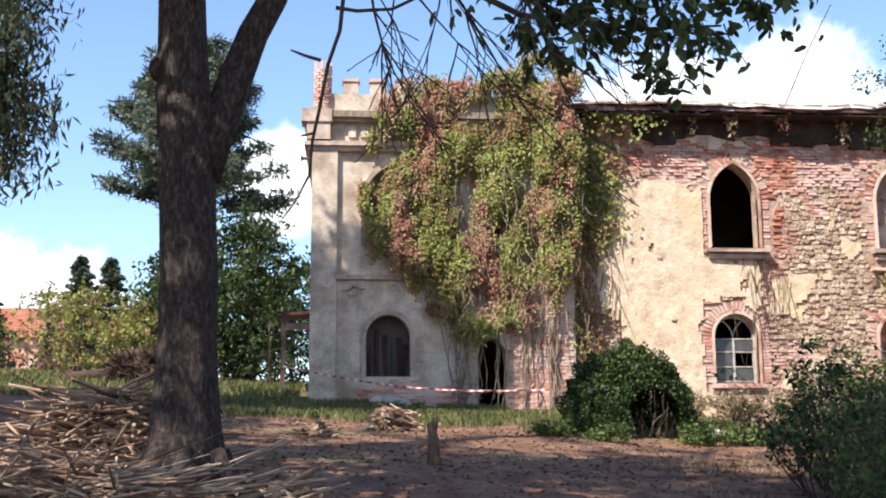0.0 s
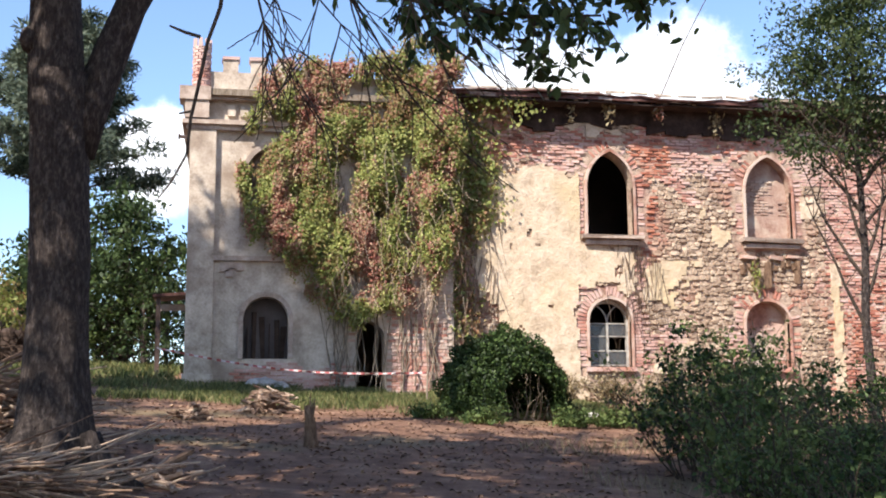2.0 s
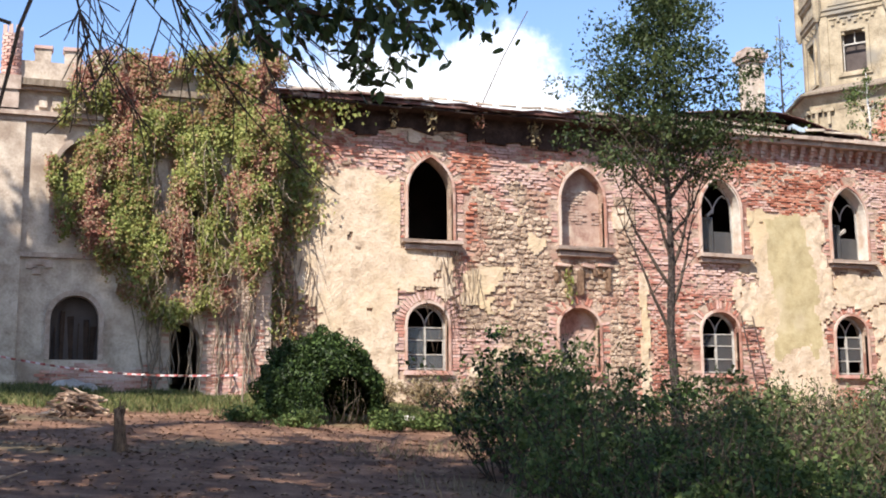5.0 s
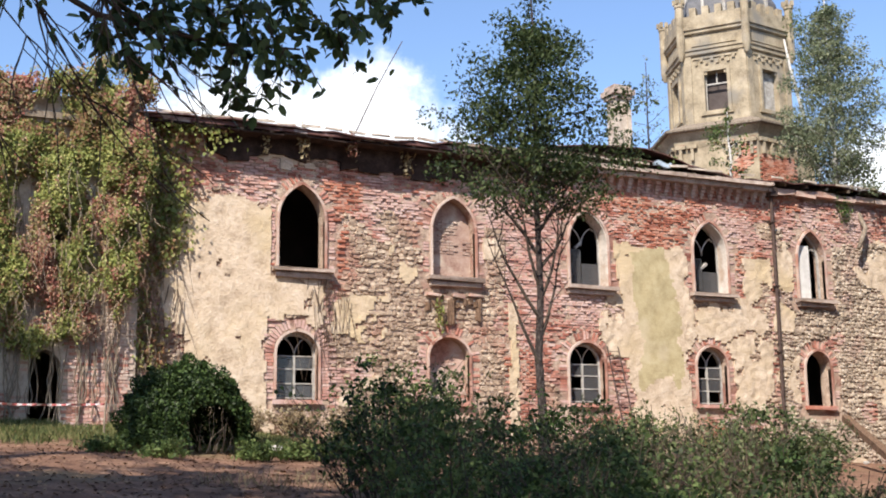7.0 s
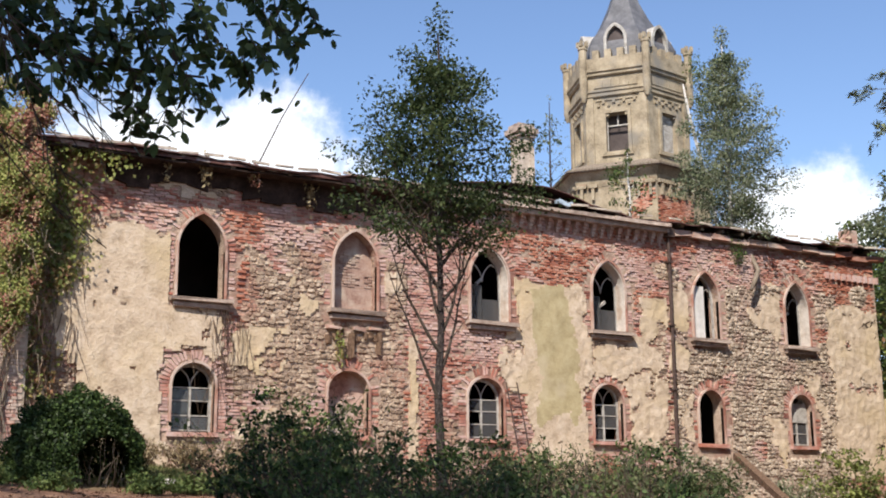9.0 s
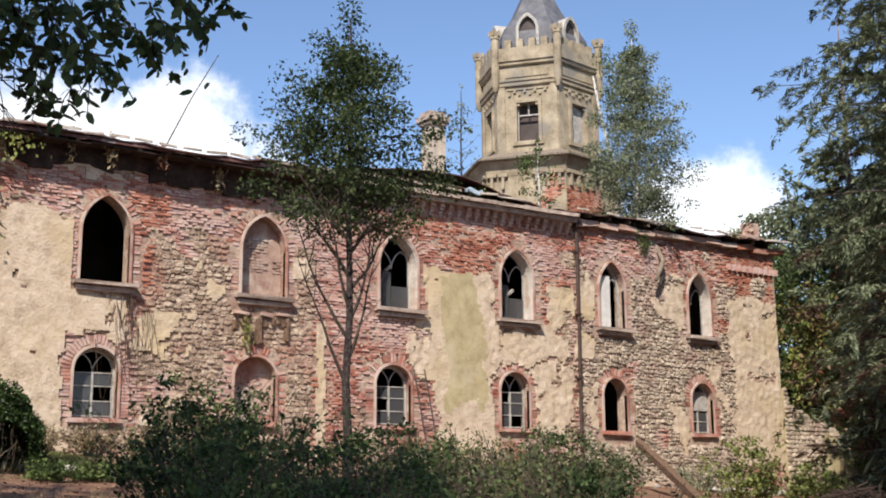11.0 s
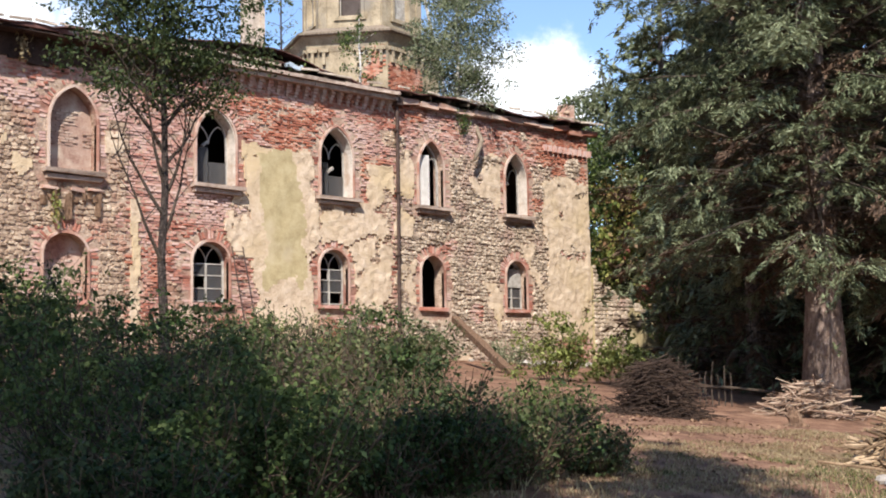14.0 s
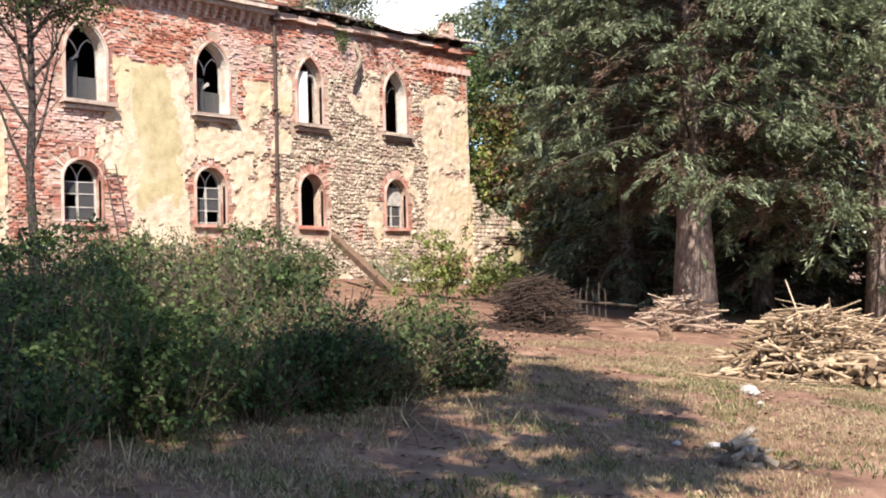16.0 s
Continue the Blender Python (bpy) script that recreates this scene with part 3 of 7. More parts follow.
def window_surrounds():
    """Voussoirs, mouldings, sills and what is left of the timber frames."""
    for upper, rows, sill, spring, apex in ((True, UPPER, U_SILL, U_SPRING, U_APEX), (False, LOWER, L_SILL, L_SPRING, L_APEX)):
        for i, (cx, w) in enumerate(rows):
            win = Acc()
            o = outline(cx, w, sill, spring, apex, 8)
            big = outline(cx, w + 0.13, sill, spring, apex + 0.08, 8)
            for (a, b), (c, d) in zip(zip(o, o[1:]), zip(big, big[1:])):
                q = [a, b, d, c]
                vs = [(x, FY - 0.07, z) for x, z in q] + [(x, FY + 0.12, z) for x, z in q]
                win.add(vs, [(0, 1, 2, 3), (4, 5, 1, 0), (2, 6, 7, 3)])
            mat = M_BRICK_DUSTY
            window = part("window", win, mat, house, "arched window opening with worn moulded surround")
            # brick arch round the opening
            vo = Acc()
            ring = outline(cx, w + 0.42, sill, spring, apex + 0.23, 12)
            for (xa, za), (xb, zb) in zip(ring, ring[1:]):
                ln = math.hypot(xb - xa, zb - za)
                n = max(1, int(ln / 0.085))
                for k in range(n):
                    if random.random() < (0.08 if (not upper and i == 0) else 0.45):
                        continue
                    t = (k + 0.5) / n
                    px, pz = xa + (xb - xa) * t, za + (zb - za) * t
                    dx, dz = (xb - xa) / ln, (zb - za) / ln
                    lw, th = (0.1 if upper else 0.13) * random.uniform(0.7, 1.15), 0.034
                    dep = random.uniform(0.012, 0.032)
                    cs = [(px + dx * th * s - dz * lw * u, pz + dz * th * s + dx * lw * u) for s, u in ((-1, -1), (1, -1), (1, 1), (-1, 1))]
                    vo.add([(p, FY + 0.01, q) for p, q in cs] + [(p, FY - dep, q) for p, q in cs],
                           [(4, 5, 6, 7), (0, 1, 5, 4), (1, 2, 6, 5), (2, 3, 7, 6), (3, 0, 4, 7)])
            part("brick_arch", vo, M_BRICK, window, "weathered brick arch", kind="stuff")
            sl = Acc()
            if upper:
                sl.beam((cx - w / 2 - 0.2, FY - 0.08, sill - 0.1), (cx + w / 2 + 0.22, FY - 0.08, sill - 0.12), 0.42, 0.12, 0.03)
                sl.beam((cx - w / 2 - 0.12, FY - 0.03, sill - 0.24), (cx + w / 2 + 0.12, FY - 0.03, sill - 0.25), 0.28, 0.12, 0.012)
            else:
                sl.beam((cx - w / 2 - 0.1, FY + 0.02, sill - 0.06), (cx + w / 2 + 0.1, FY + 0.02, sill - 0.07), 0.3, 0.12, 0.015)
            part("sill", sl, M_SANDSTONE if upper else M_BRICK, window, "cracked stone sill" if upper else "worn brick sill")
            blind = (upper and i == 1) or (not upper and i == 1)
            yb = FY + 0.32
            if blind:
                fill = Acc()
                for zrow in np.arange(sill, apex, 0.085):
                    for k, xr in enumerate(np.arange(cx - w / 2 - 0.1, cx + w / 2 + 0.2, 0.27)):
                        if noise.noise((xr * 1.8, zrow * 1.8, 12)) > -0.05:
                            continue
                        brick_block(fill, xr + (0.13 if int(zrow / 0.085) % 2 else 0), zrow, 0.25, 0.07, yb, random.uniform(0.015, 0.05))
                fill.box(cx - w / 2 - 0.05, cx + w / 2 + 0.05, yb, yb + 0.3, sill - 0.02, apex + 0.1)
                part("infill", fill, M_INFILL if upper else M_BRICK_DUSTY, window, "bricked-up opening smeared with mortar")
                continue
            if (upper and i == 0) or (not upper and i == 4):
                continue
            fr = Acc()
            t = 0.07
            yf = FY + (0.4 if upper and i != 4 else 0.26)
            if upper and i != 4:
                rv = Acc()
                out = outline(cx, w - 0.01, sill, spring, apex - 0.01, 8)
                inn = outline(cx, w - 0.06, sill, spring, apex - 0.05, 8)
                vs, fs = [], []
                for (a, b), (c, d) in zip(out, inn):
                    vs += [(a, FY - 0.03, b), (c, FY - 0.03, d), (c, FY + 0.49, d), (a, FY + 0.49, b)]
                for k in range(len(out) - 1):
                    fs += [(4 * k + p, 4 * k + (p + 1) % 4, 4 * k + 4 + (p + 1) % 4, 4 * k + 4 + p) for p in range(4)]
                rv.add(vs, fs)
                part("reveal", rv, M_REVEAL, window, "pale whitewashed plaster reveal")
            inner = outline(cx, w, sill, spring, apex, 8)
            small = outline(cx, w - 2 * t, sill, spring, apex - t * 1.3, 8)
            for (a, b), (c, d) in zip(zip(inner, inner[1:]), zip(small, small[1:])):
                q = [a, b, d, c]
                fr.add([(x, yf, z) for x, z in q] + [(x, yf + 0.07, z) for x, z in q], [(0, 1, 2, 3), (7, 6, 5, 4), (3, 2, 6, 7), (0, 4, 5, 1)])
            part("frame", fr, M_WHITE_WOOD, window, "flaking white timber frame")
            bars = Acc()
            mid = spring - 0.05
            # pointed tracery: two lancets under the arch
            for sx in (-1, 1):
                c2 = cx + sx * w / 4
                pts = arch(c2, w / 2, mid, mid + w * 0.42, 5)
                pts = pts if not upper else (pts[3:] if sx < 0 else pts[:7])
                for a, b in zip(pts, pts[1:]):
                    bars.beam((a[0], yf + 0.03, a[1]), (b[0], yf + 0.03, b[1]), 0.04, 0.036)
            if not upper:
                bars.box(cx - 0.027, cx + 0.027, yf - 0.01, yf + 0.07, sill + 0.02, mid)
                for z in (sill + 0.06, sill + 0.45, sill + 0.85, mid):
                    bars.box(cx - w / 2 + t, cx + w / 2 - t, yf, yf + 0.05, z - 0.017, z + 0.017)
            part("glazing_bar", bars, M_WHITE_WOOD, window, "broken pointed tracery bars" if upper else "white glazing bars")
            if not upper:
                for sx in (-1, 1):
                    for row, (za, zb) in enumerate(((sill + 0.09, sill + 0.42), (sill + 0.48, sill + 0.82), (sill + 0.88, mid - 0.03))):
                        if (i * 5 + row * 3 + sx) % 4 == 0:
                            continue
                        pane = Acc()
                        a, b = sorted((cx + sx * 0.045, cx + sx * (w / 2 - t - 0.005)))
                        pane.box(a, b, yf + 0.02, yf + 0.026, za, zb)
                        part("pane", pane, M_GLASS, window)
                if i == 5:
                    panel = Acc()
                    panel.box(cx - w / 2 + t, cx + w / 2 - t, yf - 0.03, yf - 0.005, sill + 0.85, spring + 0.3)
                    part("board", panel, M_WHITE_WOOD, window, "weathered board over the upper half")
            elif i in (2, 3, 4, 5):
                boards = Acc()
                if i == 4:
                    boards.box(cx - w / 2 + 0.04, cx + 0.02, FY + 0.1, FY + 0.13, sill + 0.02, apex - 0.5)
                else:
                    for k in range(1):
                        x = cx + random.uniform(-0.3, 0.0)
                        z = sill + random.uniform(0.5, 1.6)
                        boards.beam((x, yf + 0.05, z), (x + random.uniform(0.1, 0.3), yf + 0.06, z + random.uniform(-0.1, 0.2)), 0.1, 0.09, 0.02)
                if i in (2, 3):
                    for sx, low_z, high_z in ((-1, sill + 0.04, spring - 0.15), (1, sill + 0.04, sill + 0.75)):
                        pane = Acc()
                        a, b = sorted((cx + sx * 0.01, cx + sx * (w / 2 - t)))
                        pane.box(a, b, yf + 0.03, yf + 0.036, low_z, high_z)
                        part("pane", pane, M_GLASS, window)
                part("board", boards, M_WHITE_PALE if i == 4 else M_WHITE_WOOD, window, "loose white painted board")


window_surrounds()


def corbel_table():
    """The frieze of small brick consoles under the eaves, its ledge and the eaves course."""
    x = 17.55
    while x < 26.75:
        w = 0.16
        acc = Acc()
        worn = random.uniform(-0.02, 0.02)
        for z0, z1, out_, cut in ((10.5, 10.62, 0.21, 0.0), (10.4, 10.49, 0.16, 0.01), (10.3, 10.39, 0.11, 0.02), (10.21, 10.29, 0.06, 0.035)):
            acc.beam((x + cut, FY - out_ / 2, (z0 + z1) / 2 + worn * 0.3), (x + w - cut, FY - out_ / 2 + worn, (z0 + z1) / 2), out_ + 0.02, z1 - z0, 0.008)
        x += 0.36
        part("corbel", acc, M_BRICK_DUSTY, house, "small brick corbel below the eaves")
    for a in np.arange(17.5, 26.8, 1.15):
        led = Acc()
        led.beam((a, FY - 0.16, 10.7), (min(a + 1.13, 26.85), FY - 0.16, 10.7), 0.42, 0.14, 0.012)
        led.beam((a, FY - 0.22, 10.85), (min(a + 1.13, 26.85), FY - 0.22, 10.85), 0.56, 0.12, 0.02)
        part("cornice", led, M_SANDSTONE, house, "weathered stone cornice ledge")
    x = 34.7
    while x < 37.4:
        cor = Acc()
        cor.box(x, x + 0.14, FY - 0.14, FY + 0.01, 9.75, 10.0)
        part("corbel", cor, M_BRICK, house, "small brick corbel below the eaves")
        x += 0.3
    for a in np.arange(27.1, 37.3, 0.9):
        cor = Acc()
        cor.beam((a, FY - 0.06 - random.random() * 0.06, 10.72 + random.uniform(-0.06, 0.06)), (a + 0.88, FY - 0.08, 10.72 + random.uniform(-0.05, 0.05)), 0.3, 0.2, 0.03)
        part("eaves_block", cor, M_BRICK_DUSTY if a < 34.5 else M_BRICK_RED, house, "crumbling brick eaves block")
    # wall plate under the deep eave, near black to carry part of its shadow
    g = random.Random(8)
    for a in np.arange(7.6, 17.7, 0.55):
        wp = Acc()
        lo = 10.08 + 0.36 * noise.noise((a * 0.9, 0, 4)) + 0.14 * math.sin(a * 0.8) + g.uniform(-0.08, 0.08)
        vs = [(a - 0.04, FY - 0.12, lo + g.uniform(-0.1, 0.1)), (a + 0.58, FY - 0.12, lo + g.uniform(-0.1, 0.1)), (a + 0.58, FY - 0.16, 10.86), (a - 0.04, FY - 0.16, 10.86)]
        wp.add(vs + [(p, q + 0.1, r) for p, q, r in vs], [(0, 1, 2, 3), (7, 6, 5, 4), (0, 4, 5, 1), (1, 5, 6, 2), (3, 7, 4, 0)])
        part("wall_plate_board", wp, M_EAVE_SHADE, house, "rotten board under the eave, coloured near black as shade")
    # stubs of a lost balcony under the blind window, and the plants that hang from it
    for k in range(11):
        st = Acc()
        x, top = 14.1 + 0.17 * k + g.uniform(-0.06, 0.06), 6.45 + g.uniform(-0.15, 0.08)
        st.beam((x, FY - 0.07, top), (x + g.uniform(-0.05, 0.05), FY - 0.05, top - g.choice((0.15, 0.25, 0.35, 0.7))), g.uniform(0.06, 0.15), 0.12, 0.035)
        part("bracket_stub", st, M_STUMP, house, "rotten stub of a lost balcony bracket")
    for x0, x1 in ((14.05, 14.5), (14.9, 15.3), (15.45, 15.9)):
        hood = Acc()
        hood.beam((x0, FY - 0.06, 6.55), (x1, FY - 0.06, 6.52), 0.16, 0.09, 0.03)
        part("broken_ledge", hood, M_BRICK_DUSTY, house, "broken ledge of a lost balcony")


corbel_table()


def build_roof():
    """Low rusty sheet roof with a deep ragged eave, battens showing along its edge."""
    g = random.Random(5)
    acc = Acc()
    xs = list(np.arange(X0 - 0.2, X1 + 0.31, 0.6))
    rows = []
    for x in xs:
        if x < 17.8:
            over, ze = 0.82, 10.86 + 0.004 * (x - 8)
        elif x < 25:
            over, ze = 0.35, 11.33 - (x - 17.8) * 0.03
        else:
            over, ze = 0.42, 11.02
        over += g.uniform(-0.08, 0.08)
        sag = g.uniform(-0.05, 0.05)
        ze = ze + 0.05 * math.sin(x * 0.9) + sag
        rows.append([(x, FY - over, ze), (x, FY + 1.5, ze + 0.28), (x, FY + 5.2, 12.35), (x, FY + DEPTH + 0.6, 11.3)])
    m = len(rows)
    acc.v = [p for row in rows for p in row] + [(p, q, r - 0.04) for row in rows for p, q, r in row]
    for i in range(m - 1):
        for k in range(3):
            a, b, c, d = i * 4 + k, i * 4 + 4 + k, i * 4 + 5 + k, i * 4 + 1 + k
            acc.f += [(a, b, c, d), (d + 4 * m, c + 4 * m, b + 4 * m, a + 4 * m)]
        acc.f.append((i * 4, i * 4 + 4 * m, i * 4 + 4 + 4 * m, i * 4 + 4))
    roof = part("roof", acc, M_ROOF, house, "rusty dark red sheet roof with sagging eaves")
    for x in (X0 + 0.1, X1 - 0.2):
        ends = Acc()
        ends.add([(x, FY + 0.02, TOP), (x, FY + DEPTH, TOP), (x, FY + DEPTH, 11.2), (x, FY + 5.2, 12.25), (x, FY + 0.02, 11.05)], [(0, 1, 2, 3, 4)])
        part("gable", ends, M_BRICK, roof, "low brick gable")
    bat = Acc()
    for x in np.arange(X0, 18.0, 0.85):
        bat.beam((x, FY - 0.68, 10.74), (x + g.uniform(-0.05, 0.05), FY + 0.6, 10.96), 0.12, 0.14)
    for x in np.arange(18.0, X1, 0.95):
        bat.beam((x, FY - 0.3, 10.95), (x, FY + 0.6, 11.1), 0.1, 0.1)
    part("rafter", bat, M_OLD_WOOD, roof, "dark rafter ends", kind="stuff")
    # soffit boards in the same near black, eave shade put into the colour
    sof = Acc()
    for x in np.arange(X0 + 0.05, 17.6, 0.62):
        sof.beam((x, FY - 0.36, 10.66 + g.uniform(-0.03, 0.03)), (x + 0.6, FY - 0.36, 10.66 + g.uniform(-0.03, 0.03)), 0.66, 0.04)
    part("soffit", sof, M_EAVE_SHADE, roof, "rotten soffit boards, coloured dark as eave shade", kind="stuff")
    for x in np.arange(X0, 17.7, 1.2):
        fb = Acc()
        fb.beam((x, FY - 0.72, 10.77 + g.uniform(-0.03, 0.03)), (min(x + 1.19, 17.8), FY - 0.72, 10.77 + g.uniform(-0.03, 0.03)), 0.04, 0.1, 0.02)
        part("fascia_board", fb, M_ROOF, roof, "dark rusty eaves board")
    edge = Acc()
    for x in np.arange(X0, X1, 0.7):
        ov = 0.79 if x < 17.8 else 0.45
        z = (10.92 + 0.004 * (x - 8)) if x < 17.8 else 11.1
        if x > 17.8 and g.random() < 0.35:
            continue
        edge.beam((x, FY - ov, z + g.uniform(-0.04, 0.04)), (x + g.uniform(0.5, 0.72), FY - ov, z + g.uniform(-0.04, 0.05)), 0.05, 0.06, 0.012)
    part("fascia", edge, M_PLASTER_GREY, roof, "pale broken eaves tiles", kind="stuff")
    torn = Acc()
    edge_x, edge_z = (17.8, 19.8, 21.6, 22.2, 23.0, 23.9), (11.3, 11.55, 11.62, 11.58, 11.4, 11.1)
    sheet_xs = np.arange(17.8, 23.95, 0.25)
    rim = []
    for x in sheet_xs:
        z = float(np.interp(x, edge_x, edge_z)) + g.uniform(-0.015, 0.015)
        rim += [(x, FY - 0.34, z), (x, FY + 0.8, z + 0.2), (x, FY + 2.3, z + 0.42), (x, FY + 2.3, z + 0.39), (x, FY + 0.8, z + 0.17), (x, FY - 0.34, z - 0.03)]
    k = len(sheet_xs)
    torn.add(rim, [(6 * a + p, 6 * a + (p + 1) % 6, 6 * a + 6 + (p + 1) % 6, 6 * a + 6 + p) for a in range(k - 1) for p in range(6)])
    part("roof_sheet", torn, M_ROOF, roof, "lifted rusty roof sheet bulging at its end")
    scrap = Acc()
    for a in range(5):
        x = 22.05 + 0.13 * a
        scrap.beam((x, FY - 0.36, 11.14 + 0.05 * math.sin(a * 1.3)), (x + 0.15, FY - 0.36, 11.14 + 0.05 * math.sin(a * 1.3 + 1.3)), 0.1, 0.13, 0.02)
    part("tarpaulin_scrap", scrap, M_TARP, roof, "scrap of pale blue tarpaulin")
    return roof


build_roof()


CRACKS = [[(22.9, 4.92), (23.83, 5.47), (24.8, 5.4), (25.36, 5.72), (25.97, 5.88), (26.32, 5.65), (26.86, 5.64)]]


def near_crack(x, z, m):
    x, z = x + 0.06 * noise.noise((x * 6, z * 6, 3)), z + 0.08 * noise.noise((x * 5, z * 5, 8))
    for line in CRACKS:
        for (xa, za), (xb, zb) in zip(line, line[1:]):
            t = max(0.0, min(1.0, ((x - xa) * (xb - xa) + (z - za) * (zb - za)) / ((xb - xa) ** 2 + (zb - za) ** 2)))
            if math.hypot(x - xa - t * (xb - xa), z - za - t * (zb - za)) < m:
                return True
    return False


def build_plaster():
    """The surviving plaster: a thin uneven skin with broken edges, standing off the wall."""
    cell = 0.08
    nx, nz = int((X1 - X0) / cell), int((10.9 - 1.2) / cell)
    keep = {}
    for i in range(nx):
        for k in range(nz):
            x, z = X0 + (i + 0.5) * cell, 1.2 + (k + 0.5) * cell
            if z < 10.8 and not in_opening(x, z, 0.27) and zone(x, z) == "plaster" and not near_crack(x, z, 0.045):
                keep[i, k] = 1
    acc = Acc()
    idx = {}

    def vert(i, k):
        if (i, k) not in idx:
            x, z = X0 + i * cell, 1.2 + k * cell
            h = 0.055 + 0.024 * noise.noise((x * 1.3, z * 1.3, 2)) + (0.005 if 20.8 < x < 23.2 or 6.9 < x < 10.8 else 0.02) * noise.noise((x * 4.5, z * 4.5, 5))
            j = 0.03
            x += j * noise.noise((x * 9, z * 9, 11))
            z += j * noise.noise((x * 9, z * 9, 17))
            idx[i, k] = len(acc.v)
            acc.v.append((min(x, X1 + 0.02), FY - h, z))
            acc.v.append((min(x, X1 + 0.02), FY + 0.01, z))
        return idx[i, k]
    ochre = []
    for i, k in keep:
        x, z = X0 + i * cell + 0.3 * noise.noise((i * 0.07, k * 0.07, 3)), 1.2 + k * cell
        rag = 0.22 * noise.noise((x * 1.4, z * 1.4, 40)) + 0.12 * noise.noise((x * 4.5, z * 4.5, 41))
        is_ochre = 21.0 + 0.13 * (8.6 - z) < x + rag < 22.65 + 0.1 * (8.6 - z) and 4.1 < z + 2 * rag < 8.45
        a, b, c, d = vert(i, k), vert(i + 1, k), vert(i + 1, k + 1), vert(i, k + 1)
        ochre.append(1 if is_ochre else 0)
        acc.f.append((a, b, c, d))
        for di, dk, p, q in ((-1, 0, d, a), (1, 0, b, c), (0, -1, a, b), (0, 1, c, d)):
            if (i + di, k + dk) not in keep:
                ochre.append(0)
                acc.f.append((q, p, p + 1, q + 1))
    skin = part("plaster", acc, M_PLASTER, front_wall, "cracked cream and ochre plaster with broken edges")
    skin.data.materials.append(M_OCHRE)
    skin.data.polygons.foreach_set("material_index", ochre)


build_plaster()


def pipe_and_pole():
    acc = Acc()
    acc.tube([(26.95, FY - 0.16, 10.75), (26.95, FY - 0.16, 7.0), (26.93, FY - 0.15, 3.3), (26.93, FY - 0.2, 1.9)], [0.06] * 4, 8)
    pipe = part("downpipe", acc, M_METAL, house, "dark rusty downpipe")
    for z in (9.6, 7.4, 5.2, 3.2):
        br = Acc()
        br.box(26.85, 27.05, FY - 0.24, FY + 0.0, z, z + 0.05)
        part("bracket", br, M_METAL, pipe)
    hop = Acc()
    hop.box(26.8, 27.1, FY - 0.34, FY - 0.06, 10.5, 10.8)
    part("hopper", hop, M_METAL, pipe)


pipe_and_pole()
mast = Acc()
mast.tube([(12.0, FY + 0.3, 11.2), (12.65, FY + 0.15, 12.7), (13.35, FY - 0.1, 14.1)], [0.022, 0.018, 0.012], 6)
whole("roof_mast", mast, M_METAL, "thin leaning metal mast on the roof", "mast")

# the low broken wall that runs on from the corner
stub = thing("ruined_wall", (39.0, 31.0, 1.2), "ruined stump of a field stone wall at the corner", "wall")


def build_stub():
    core, st = Acc(), Acc()
    tops = [(37.45, 5.3), (37.75, 4.55), (38.6, 4.3), (39.4, 4.05), (40.3, 3.75), (41.2, 3.5), (41.85, 3.05)]
    for (xa, za), (xb, zb) in zip(tops, tops[1:]):
        core.add([(xa, FY - 0.1, 0.5), (xb, FY - 0.1, 0.5), (xb, FY - 0.1, zb), (xa, FY - 0.1, za), (xa, FY + 0.8, 0.5), (xb, FY + 0.8, 0.5), (xb, FY + 0.8, zb), (xa, FY + 0.8, za)],
                 [(0, 1, 2, 3), (7, 6, 5, 4), (3, 2, 6, 7), (1, 5, 6, 2), (0, 3, 7, 4)])
        z = 1.0
        while z < max(za, zb):
            x = xa
            while x < xb:
                w, h = random.uniform(0.18, 0.4), random.uniform(0.13, 0.22)
                top = za + (zb - za) * (x - xa) / (xb - xa)
                if z < top and (x < 39.6 or z > top - 0.3 or random.random() < 0.12):
                    stone_block(st, x + w / 2, z, w, h, FY - 0.1, random.uniform(0.03, 0.09))
                x += w
            z += 0.17
        st.stone(((xa + xb) / 2, FY + 0.2, (za + zb) / 2), (0.3, 0.3, 0.16), int(xa * 10))
    part("core", core, M_OCHRE, stub, "greenish plastered core")
    part("stone_face", st, M_STONE_GREY, stub, "uneven field stones", kind="stuff")


build_stub()

# ---- the corner pavilion with battlements ----
pavilion = thing("corner_pavilion", (2.3, 34.0, 2.8), "battlemented corner pavilion of grey plaster overgrown with creeper", "building")
PX0, PX1, PY = -1.1, 5.8, 30.75
PAV_WINS = [(0.88, 1.15, 3.6, 4.62, 5.2), (3.6, 0.75, 2.6, 4.1, 4.6)]
PAV_UP = [(0.85, 1.15, 7.0, 8.3, 9.15), (3.75, 1.15, 7.0, 8.3, 9.15)]


